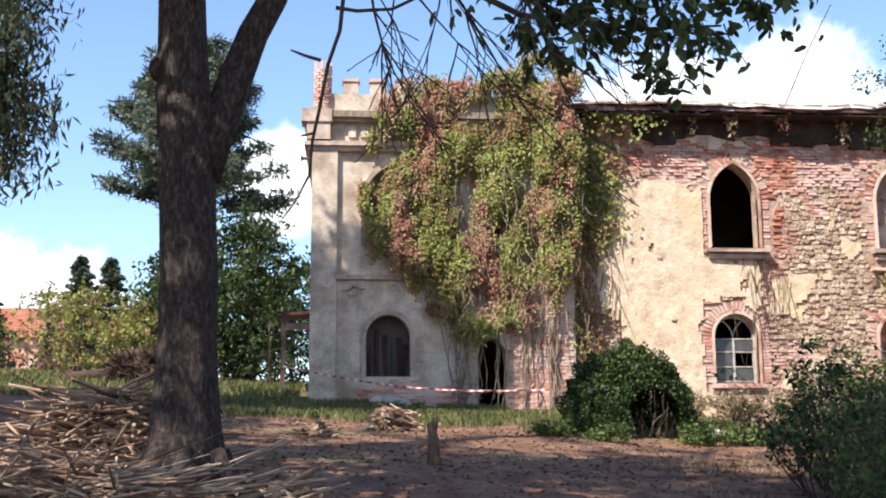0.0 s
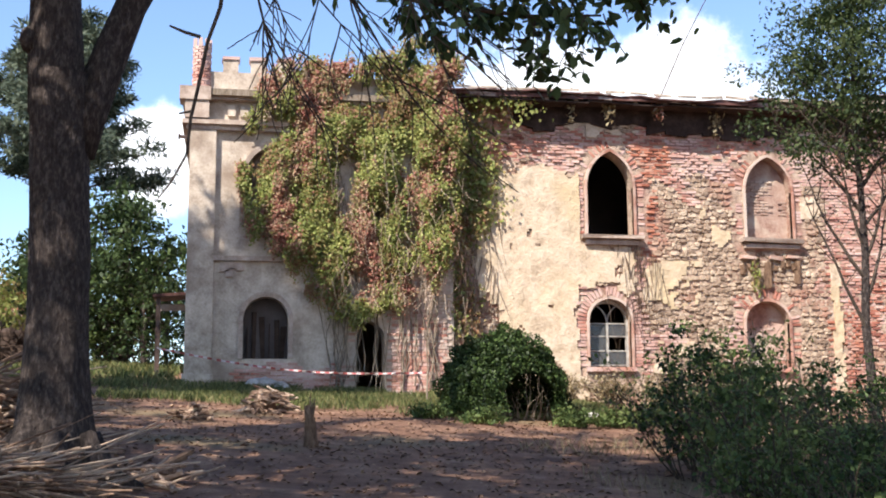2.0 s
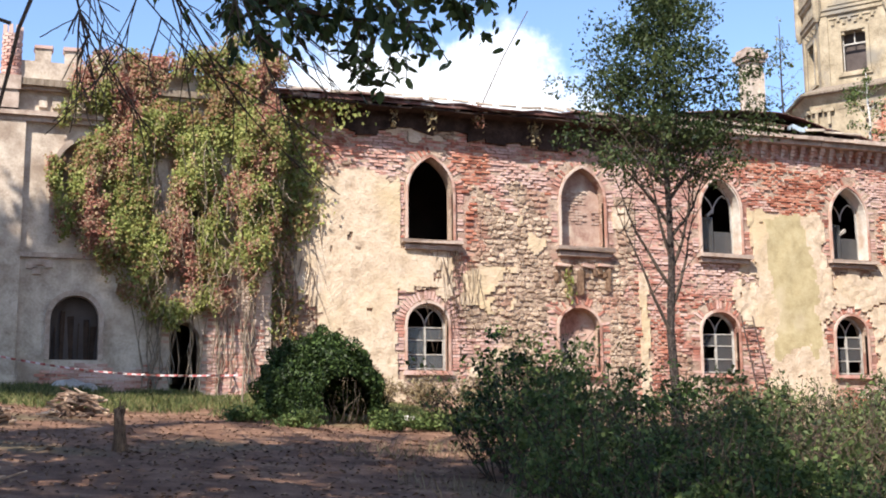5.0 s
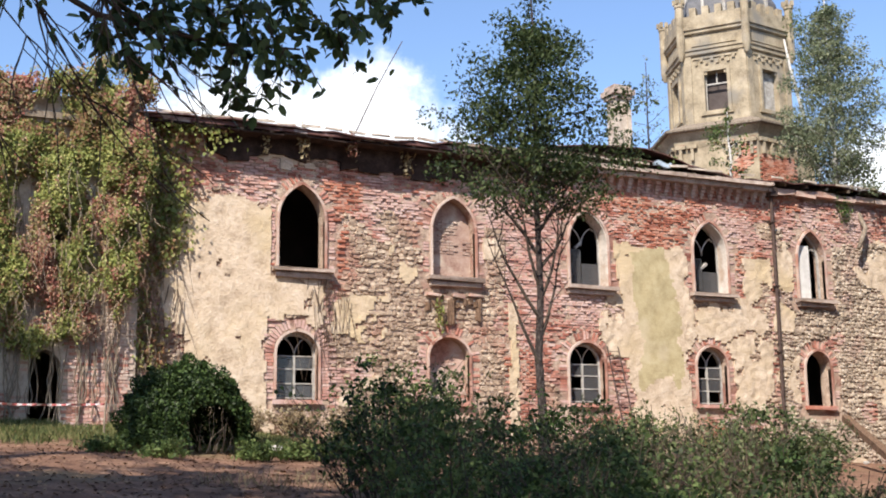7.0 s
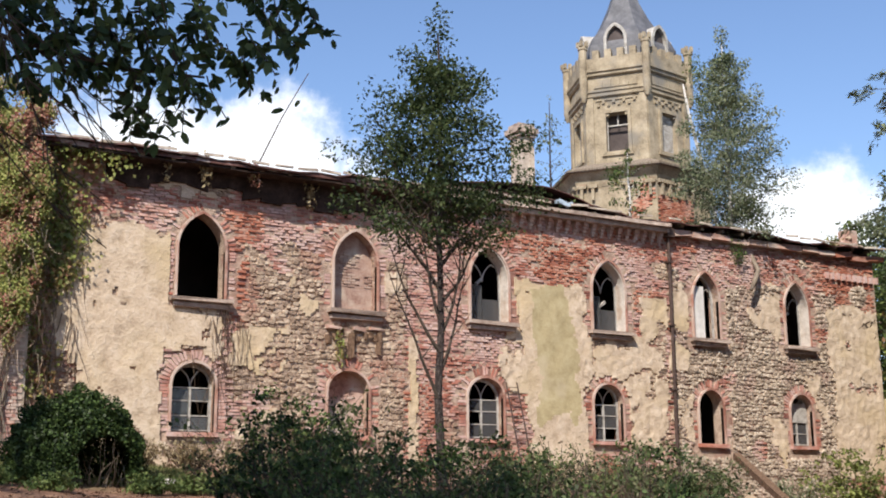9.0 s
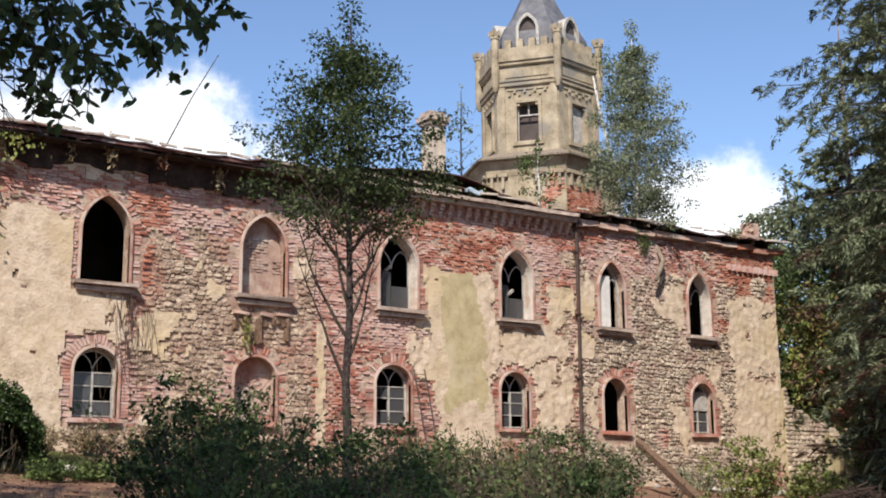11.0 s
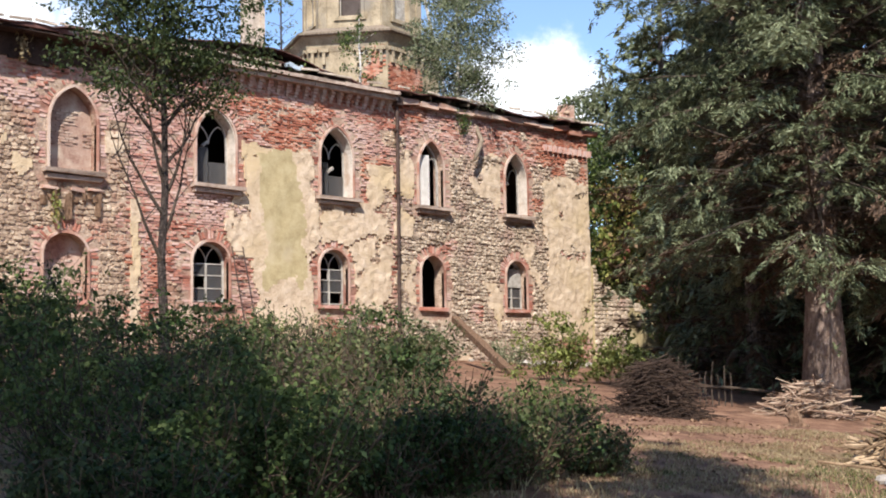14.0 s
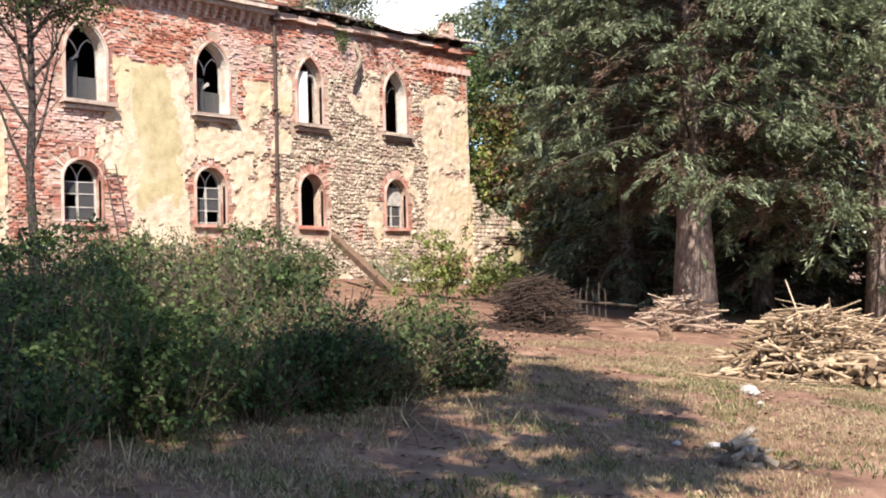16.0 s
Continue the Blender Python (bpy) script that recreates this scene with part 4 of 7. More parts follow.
def build_pavilion():
    acc = Acc()
    pierced_wall(acc, PX0, PX1, 1.6, SPLIT, PY, 0.6, [outline(*w) for w in PAV_WINS])
    pierced_wall(acc, PX0, PX1, SPLIT, 10.9, PY, 0.6, [outline(*w) for w in PAV_UP])
    part("wall", acc, M_PLASTER_GREY, pavilion, "stained grey plaster wall")
    # M_DARK floors and flat roof carry the shade of the rooms
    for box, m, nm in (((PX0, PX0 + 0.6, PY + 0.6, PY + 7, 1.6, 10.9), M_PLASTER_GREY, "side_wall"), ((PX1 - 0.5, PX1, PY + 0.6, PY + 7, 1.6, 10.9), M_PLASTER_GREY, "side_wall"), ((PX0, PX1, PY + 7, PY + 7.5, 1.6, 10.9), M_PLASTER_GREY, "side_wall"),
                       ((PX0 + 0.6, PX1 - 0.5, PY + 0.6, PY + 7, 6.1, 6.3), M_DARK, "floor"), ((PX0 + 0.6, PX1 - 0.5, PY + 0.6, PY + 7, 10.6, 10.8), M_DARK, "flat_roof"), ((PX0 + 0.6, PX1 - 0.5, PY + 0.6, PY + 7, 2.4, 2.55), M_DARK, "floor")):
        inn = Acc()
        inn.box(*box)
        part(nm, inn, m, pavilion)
    # corner pilaster, string courses, cornices
    pil = Acc()
    pil.box(PX0 - 0.05, PX0 + 0.62, PY - 0.14, PY + 0.5, 2.2, 9.6)
    pil.box(PX0 - 0.1, PX0 + 0.68, PY - 0.2, PY + 0.5, 2.2, 3.2)
    part("pilaster", pil, M_PLASTER_GREY, pavilion, "corner pilaster with stained plaster")
    for name, z0, z1, out_ in (("string_course", 6.12, 6.24, 0.1), ("cornice", 9.55, 9.68, 0.16), ("cornice", 9.68, 9.8, 0.26), ("cornice", 10.45, 10.62, 0.3), ("cornice", 10.36, 10.45, 0.18)):
        c = Acc()
        a = PX0 - out_ if name == "cornice" else PX0 + 0.62
        c.box(a, PX1 - 0.02, PY - out_, PY + 0.01, z0, z1)
        if name == "cornice":
            c.box(PX0 - out_, PX0, PY, PY + 7.2, z0, z1)
        part(name, c, M_SANDSTONE if z0 < 10.4 else M_OLD_WOOD, pavilion, "worn moulded course")
    for x in np.arange(PX0 + 0.9, PX1 - 0.2, 0.32):
        fr = Acc()
        fr.box(x, x + 0.2, PY - 0.08, PY + 0.01, 9.95, 10.25)
        part("frieze_panel", fr, M_PLASTER_GREY, pavilion, "small worn plaster panel")
    cap = Acc()
    cap.box(PX0 - 0.34, PX0 + 0.46, PY - 0.34, PY + 0.3, 10.3, 10.66)
    cap.box(PX0 - 0.2, PX0 + 0.42, PY - 0.29, PY + 0.28, 9.83, 10.3)
    part("corner_block", cap, M_SANDSTONE, pavilion, "moulded corner block")
    par = Acc()
    par.box(PX0 + 0.4, PX1, PY - 0.05, PY + 0.4, 10.62, 11.15)
    x = PX0 + 0.75
    while x < PX1 - 0.3:
        par.box(x, x + 0.4, PY - 0.05, PY + 0.4, 11.15, 11.5)
        x += 0.72
    part("parapet", par, M_PLASTER_GREY, pavilion, "battlemented parapet with worn merlons")
    cop = Acc()
    x = PX0 + 0.72
    while x < PX1 - 0.3:
        cop.beam((x, PY + 0.17, 11.53), (x + 0.46, PY + 0.17, 11.54), 0.54, 0.08, 0.02)
        x += 0.72
    part("coping", cop, M_BRICK, pavilion, "crumbling brick merlon caps", kind="stuff")
    bare = Acc()
    for r in range(40):
        z = 2.35 + r * 0.086
        for k in range(24):
            x = 0.1 + k * 0.27 + (0.13 if r % 2 else 0)
            n = 0.5 * noise.noise((x * 1.1, z * 0.8, 3.0)) + 0.25 * noise.noise((x * 3.0, z * 3.0, 5.0))
            if x > 5.6 or z > (3.35 if x < 3.2 else 4.6) + 1.5 * n:
                continue
            if any(abs(x - cx) < w / 2 + 0.3 and sill - 0.1 < z < apex + 0.2 for cx, w, sill, spring, apex in PAV_WINS):
                continue
            brick_block(bare, x, z, 0.25, 0.07, PY, random.uniform(0.012, 0.035))
    part("bare_brick", bare, M_BRICK, pavilion, "bare bricks where the plaster fell", kind="stuff")
    tur = Acc()
    for z in np.arange(10.62, 11.75, 0.085):
        for k in range(8):
            a = 2 * math.pi * (k + (0.5 if int(z / 0.085) % 2 else 0)) / 8
            cx, cy = PX0 + 0.2 + 0.2 * math.cos(a), PY - 0.02 + 0.2 * math.sin(a)
            tur.beam((cx - 0.075 * math.sin(a), cy + 0.075 * math.cos(a), z), (cx + 0.075 * math.sin(a), cy - 0.075 * math.cos(a), z), 0.07, 0.072, 0.008)
    for k in range(7):
        a = 2 * math.pi * k / 7
        tur.box(PX0 + 0.2 + 0.2 * math.cos(a) - 0.05, PX0 + 0.2 + 0.2 * math.cos(a) + 0.05, PY - 0.02 + 0.2 * math.sin(a) - 0.05, PY - 0.02 + 0.2 * math.sin(a) + 0.05, 11.75, 12.0)
    tur.tube([(PX0 + 0.2, PY - 0.02, 10.6), (PX0 + 0.2, PY - 0.02, 11.8)], [0.19, 0.19], 10)
    part("turret", tur, M_BRICK, pavilion, "small round brick corner turret")
    for cx, w, sill, spring, apex in PAV_WINS[:1] + PAV_UP[:1]:
        o, big = outline(cx, w, sill, spring, apex, 8), outline(cx, w + 0.24, sill, spring, apex + 0.13, 8)
        s = Acc()
        vs, fs = [], []
        for (a, b), (c, d) in zip(o, big):
            vs += [(a, PY - 0.07, b), (c, PY - 0.09, d), (c, PY + 0.1, d), (a, PY + 0.1, b)]
        for k in range(len(o) - 1):
            fs += [(4 * k + p, 4 * k + (p + 1) % 4, 4 * k + 4 + (p + 1) % 4, 4 * k + 4 + p) for p in range(4)]
        s.add(vs, fs)
        win = part("window", s, M_SANDSTONE, pavilion, "arched window with moulded surround")
        # behind the lower window a dark block stands for its shaded interior
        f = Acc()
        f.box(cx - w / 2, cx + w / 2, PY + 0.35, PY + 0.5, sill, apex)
        inf = part("infill", f, M_DARK if sill < 5 else M_INFILL, win, "dark infill in place of the shaded interior" if sill < 5 else "walled-up infill")
        if sill < 5:
            # boards in near-black M_ROOTS keep the opening as dark as a shaded interior
            for k in range(6):
                bd = Acc()
                xx = cx - w / 2 + 0.02 + (w - 0.04) * k / 6
                bd.beam((xx + w / 12, PY + 0.33 + 0.012 * (k % 3), sill + 0.03), (xx + w / 12 + random.uniform(-0.015, 0.015), PY + 0.33, spring + random.uniform(-0.2, 0.25)), w / 6.6, 0.03, 0.006)
                part("board", bd, M_ROOTS, win, "board in the dark tone of a shaded interior")
    orn = Acc()
    for dx, dz, r in ((0, 0, 0.12), (0.22, 0.06, 0.08), (0.4, 0.02, 0.1), (0.12, -0.16, 0.09)):
        orn.box(-0.2 + dx - r, -0.2 + dx + r, PY - 0.06, PY + 0.01, 5.95 + dz - r, 5.95 + dz + r)
    part("ornament", orn, M_SANDSTONE, pavilion, "broken plaster ornament")
    br = Acc()
    for z in np.arange(2.3, 6.6, 0.085):
        for x in np.arange(0.9, 5.7, 0.27):
            xx = x + (0.13 if int(z / 0.085) % 2 else 0)
            top = 3.45 + 0.5 * noise.noise((xx * 0.8, 3.0, 0)) + (3.0 if xx > 3.1 + 0.4 * noise.noise((z * 1.3, 8.0, 0)) else 0)
            if z < top and not any(abs(xx - cx) < w / 2 + 0.15 and z > s for cx, w, s, _, _ in PAV_WINS):
                brick_block(br, xx, z, 0.25, 0.07, PY, random.uniform(0.01, 0.04))
    part("brick_footing", br, M_BRICK_DUSTY, pavilion, "bare red bricks where plaster has fallen", kind="stuff")
    arm = Acc()
    arm.beam((PX0 - 0.35, PY - 0.05, 9.35), (PX0 + 0.02, PY - 0.05, 9.35), 0.05, 0.08)
    arm.beam((PX0 - 0.33, PY - 0.05, 9.28), (PX0 - 0.33, PY - 0.05, 9.42), 0.05, 0.05)
    part("bracket", arm, M_METAL, pavilion, "rusty iron wall bracket")


build_pavilion()

# ---- the six-sided tower ----
TC = Vector((31.7, 38.5, 0))
TURN6 = radians(-111.4)
tower = thing("hexagonal_tower", (31.7, 38.5, 11.0), "six-sided battlemented tower of weathered render with slate spire", "tower")


def hexring(r, z, extra=0.0):
    return [(TC.x + r * math.cos(TURN6 + i * math.pi / 3 + extra), TC.y + r * math.sin(TURN6 + i * math.pi / 3 + extra), z) for i in range(6)]


def hexband(acc, levels, caps=True):
    """A six-sided solid through (radius, height) levels."""
    o = []
    for r, z in levels:
        o += hexring(r, z)
    fs = []
    for k in range(len(levels) - 1):
        for i in range(6):
            j = (i + 1) % 6
            fs.append((k * 6 + i, k * 6 + j, (k + 1) * 6 + j, (k + 1) * 6 + i))
    if caps:
        fs.append((5, 4, 3, 2, 1, 0))
        fs.append(tuple((len(levels) - 1) * 6 + i for i in range(6)))
    acc.add(o, fs)


def face_frame(i, r):
    """Middle, along and out of the tower's face i at circumradius r."""
    a, b = Vector(hexring(r, 0)[i]), Vector(hexring(r, 0)[(i + 1) % 6])
    return (a + b) / 2, (b - a).normalized(), ((a + b) / 2 - TC).normalized(), (b - a).length


def slab(acc, mid, al, ou, u0, u1, z0, z1, d0, d1):
    """A block on a tower face: along u, up z, out d."""
    vs = []
    for d in (d0, d1):
        for u, z in ((u0, z0), (u1, z0), (u1, z1), (u0, z1)):
            p = mid + al * u + ou * d
            vs.append((p.x, p.y, z))
    acc.add(vs, [(3, 2, 1, 0), (4, 5, 6, 7), (0, 1, 5, 4), (1, 2, 6, 5), (2, 3, 7, 6), (3, 0, 4, 7)])


def build_tower():
    R1, R2 = 3.3, 2.55
    low = Acc()
    hexband(low, [(R1, 10.9), (R1, 14.1)])
    part("lower_wall", low, M_TOWER, tower, "lower storey of patched render and brick")
    brk = Acc()
    for i in (0, 5):
        mid, al, ou, ln = face_frame(i, R1)
        for z in np.arange(12.0, 14.95, 0.085):
            for u in np.arange(-ln / 2 + 0.15, ln / 2 - 0.1, 0.27):
                uu = u + (0.13 if int(z / 0.085) % 2 else 0)
                n = noise.noise((uu * 0.7 + i * 9, z * 0.7, 3))
                bare = (z > 14.15) or (i == 0 and z < 13.6 and uu < 0.4) or n > 0.33
                if bare and abs(uu) < ln / 2 - 0.1:
                    slab(brk, mid, al, ou, uu - 0.12, uu + 0.12, z - 0.035, z + 0.035, 0.0, random.uniform(0.02, 0.05))
    part("brickwork", brk, M_BRICK_RED, tower, "bare red bricks showing through", kind="stuff")
    tab = Acc()
    for i in range(6):
        mid, al, ou, ln = face_frame(i, R1)
        n = 7
        for k in range(n):
            u = (k + 0.5) / n * ln - ln / 2
            if i == 5 and k in (2, 3):
                continue
            slab(tab, mid, al, ou, u - 0.06, u + 0.06, 13.55, 14.15, 0, 0.14)
            slab(tab, mid, al, ou, u - 0.2, u + 0.2, 14.05, 14.2, 0, 0.16)
    part("arcade_frieze", tab, M_TOWER, tower, "frieze of little round-headed arches", kind="stuff")
    led = Acc()
    hexband(led, [(R1 + 0.02, 14.1), (R1 + 0.08, 14.4), (R1 + 0.2, 14.55), (R1 + 0.34, 14.7)])
    part("ledge", led, M_TOWER, tower, "broken stepped brick ledge")
    lip = Acc()
    hexband(lip, [(R1 + 0.46, 14.7), (R1 + 0.5, 14.74), (R1 + 0.5, 14.82), (R2 + 0.1, 15.25)])
    part("ledge_roof", lip, M_OLD_WOOD, tower, "dark sloping ledge with a thin overhanging lip")
    # solid core, coloured dark in place of the unlit tower room
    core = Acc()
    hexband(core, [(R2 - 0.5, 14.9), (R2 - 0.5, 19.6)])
    part("core", core, M_DARK, tower, "solid core coloured as a shaded interior")
    # upper storey faces with a square-headed window each
    for i in range(6):
        wall, mould = Acc(), Acc()
        mid, al, ou, ln = face_frame(i, R2)
        h = ln / 2
        w0, za, zb = 0.46, 15.75, 17.4
        for u0, u1, z0, z1 in ((-h, -w0, 15.0, 19.6), (w0, h, 15.0, 19.6), (-w0, w0, 15.0, za), (-w0, w0, zb, 19.6)):
            slab(wall, mid, al, ou, u0, u1, z0, z1, -0.45, 0)
        slab(wall, mid, al, ou, -h - 0.0, -h + 0.3, 15.1, 18.2, 0, 0.06)
        slab(wall, mid, al, ou, h - 0.3, h, 15.1, 18.2, 0, 0.06)
        for u0, u1, z0, z1 in ((-w0 - 0.14, -w0, za - 0.1, zb), (w0, w0 + 0.14, za - 0.1, zb), (-w0 - 0.14, w0 + 0.14, zb, zb + 0.13), (-w0 - 0.2, w0 + 0.2, za - 0.2, za - 0.08)):
            slab(mould, mid, al, ou, u0, u1, z0, z1, -0.02, 0.08)
        for s in (-1, 1):
            slab(mould, mid, al, ou, s * w0 - 0.12, s * w0 + 0.12, zb - 0.13, zb, -0.2, 0.03)
        n = 8
        for k in range(n):
            u = (k + 0.5) / n * (ln - 0.8) - (ln - 0.8) / 2
            slab(mould, mid, al, ou, u - 0.06, u + 0.06, 17.72 + 0.12 * (k % 2), 17.86 + 0.12 * (k % 2), 0, 0.07)
        slab(mould, mid, al, ou, -h + 0.38, h - 0.38, 17.97, 18.03, 0, 0.05)
        # panels between the two mouldings
        for k in range(5):
            u = (k + 0.5) / 5 * (ln - 0.7) - (ln - 0.7) / 2
            slab(mould, mid, al, ou, u - 0.18, u + 0.18, 18.55, 18.9, 0, 0.04)
        up = part("upper_wall", wall, M_TOWER, tower, "upper storey of stained tan render")
        part("moulding", mould, M_TOWER, up, "raised mouldings, drip bands and panels")
    for z0, z1, o in ((18.12, 18.3, 0.12), (18.3, 18.42, 0.18), (19.05, 19.2, 0.14), (19.2, 19.36, 0.22)):
        b = Acc()
        hexband(b, [(R2 + o - 0.08, z0), (R2 + o, z0 + 0.05), (R2 + o, z1)])
        part("cornice", b, M_TOWER, tower, "projecting cornice band")
    par = Acc()
    for i in range(6):
        mid, al, ou, ln = face_frame(i, R2 + 0.16)
        slab(par, mid, al, ou, -ln / 2, ln / 2, 19.36, 19.85, -0.3, 0)
        for k in range(4):
            u = (k + 0.5) / 4 * (ln - 0.6) - (ln - 0.6) / 2
            slab(par, mid, al, ou, u - 0.14, u + 0.14, 19.85, 20.2, -0.3, 0)
    part("parapet", par, M_TOWER, tower, "battlemented parapet")
    tur = []
    for x, y, z in hexring(R2 + 0.14, 0):
        t = Acc()
        t.tube([(x, y, 17.95), (x, y, 18.15), (x, y, 18.3), (x, y, 20.25), (x, y, 20.3), (x, y, 20.42)], [0.07, 0.14, 0.17, 0.17, 0.21, 0.21], 10)
        for k in range(5):
            a = 2 * math.pi * k / 5
            t.box(x + 0.19 * math.cos(a) - 0.06, x + 0.19 * math.cos(a) + 0.06, y + 0.19 * math.sin(a) - 0.06, y + 0.19 * math.sin(a) + 0.06, 20.42, 20.65)
        part("turret", t, M_TOWER, tower, "small round corner turret")
    roof = Acc()
    hexband(roof, [(2.35, 19.5), (2.3, 19.9), (2.2, 20.6), (1.9, 21.15), (1.5, 21.55), (1.1, 22.2), (0.72, 23.0), (0.35, 24.0), (0.04, 24.9)])
    spire = part("spire", roof, M_SLATE, tower, "bell-shaped dark slate spire")
    for i in (0, 5, 4, 1):
        mid, al, ou, ln = face_frame(i, 2.25)
        d = Acc()
        o = outline(0, 0.75, 20.0, 20.75, 21.35, 6)
        big = outline(0, 1.0, 20.0, 20.75, 21.5, 6)
        for (a, b), (c, e) in zip(zip(o, o[1:]), zip(big, big[1:])):
            vs = []
            for dd in (0.05, -0.9):
                for u, z in (a, b, e, c):
                    p = mid + al * u + ou * dd
                    vs.append((p.x, p.y, z))
            d.add(vs, [(0, 1, 2, 3), (0, 4, 5, 1), (2, 6, 7, 3)])
        part("dormer", d, M_WHITE_WOOD, spire, "white pointed dormer surround")
        # flat dark sheet stands for the shade inside the dormer
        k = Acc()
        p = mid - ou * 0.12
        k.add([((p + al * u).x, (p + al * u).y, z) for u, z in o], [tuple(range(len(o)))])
        part("dormer_back", k, M_DARK, spire, "dark sheet as the shade inside the dormer")
    # window leaves and bars
    for i in range(6):
        mid, al, ou, ln = face_frame(i, R2)
        f = Acc()
        for u0, u1, z0, z1 in ((-0.46, 0.46, 16.86, 16.92), (-0.025, 0.025, 16.92, 17.4), (-0.46, -0.42, 15.75, 17.4), (0.42, 0.46, 15.75, 17.4)):
            slab(f, mid, al, ou, u0, u1, z0, z1, -0.22, -0.16)
        if i == 0:
            slab(f, mid, al, ou, -0.3, 0.42, 15.78, 17.35, -0.2, -0.15)
        if i == 4:
            slab(f, mid, al, ou, -0.42, 0.0, 15.78, 17.35, -0.2, -0.15)
        part("window_frame", f, M_WHITE_WOOD, tower, "weathered timber window frame")


build_tower()

chimney = thing("chimney", (24.4, 36.0, 11.6), "tall pale rendered chimney stack with moulded cap", "chimney")


def build_chimney():
    a = Acc()
    a.box(24.08, 24.72, 35.7, 36.3, 11.4, 15.1)
    part("shaft", a, M_PLASTER_GREY, chimney)
    for x in (24.06, 24.58):
        s = Acc()
        s.box(x, x + 0.16, 35.65, 35.72, 12.6, 14.7)
        part("pilaster", s, M_PLASTER_GREY, chimney)
    c = Acc()
    c.box(24.0, 24.8, 35.62, 36.38, 15.1, 15.25)
    c.box(23.92, 24.88, 35.54, 36.46, 15.25, 15.45)
    c.box(24.03, 24.77, 35.65, 36.35, 15.45, 15.62)
    part("cap", c, M_SANDSTONE, chimney, "stepped cap")


build_chimney()

broken = thing("broken_chimney", (36.6, 31.9, 11.1), "stump of a collapsed brick chimney at the roof corner", "chimney")
rb = random.Random(14)
for k in range(46):
    x, z = 35.6 + rb.random() * 1.7, 11.0 + rb.random() * 0.3
    z += 0.75 * max(0.0, 1 - abs(x - 36.95) / 0.6) * rb.random()
    a = Acc()
    a.stone((x, 31.7 + rb.uniform(-0.25, 0.25), z), (rb.uniform(0.1, 0.2), 0.14, rb.uniform(0.07, 0.13)), k)
    part("brick_lump", a, M_BRICK if k % 3 else M_STONE, broken)
a = Acc()
a.box(36.8, 37.32, 31.5, 32.0, 10.8, 12.0)
part("stump", a, M_BRICK_DUSTY, broken)


def bough(acc, a, way, length, r, g, droop=0.0, lift=0.0, bits=6, wob=0.12, sides=6):
    """A crooked tapering branch; returns its points."""
    p, d = Vector(a), Vector(way).normalized()
    pts, rad = [p.copy()], [r]
    step = length / bits
    for i in range(bits):
        d = (d + Vector((g.uniform(-wob, wob), g.uniform(-wob, wob), g.uniform(-wob, wob) - droop + lift))).normalized()
        p = p + d * step
        pts.append(p.copy())
        rad.append(max(0.004, r * (1 - (i + 1) / bits * 0.85)))
    acc.tube(pts, rad, sides)
    return pts


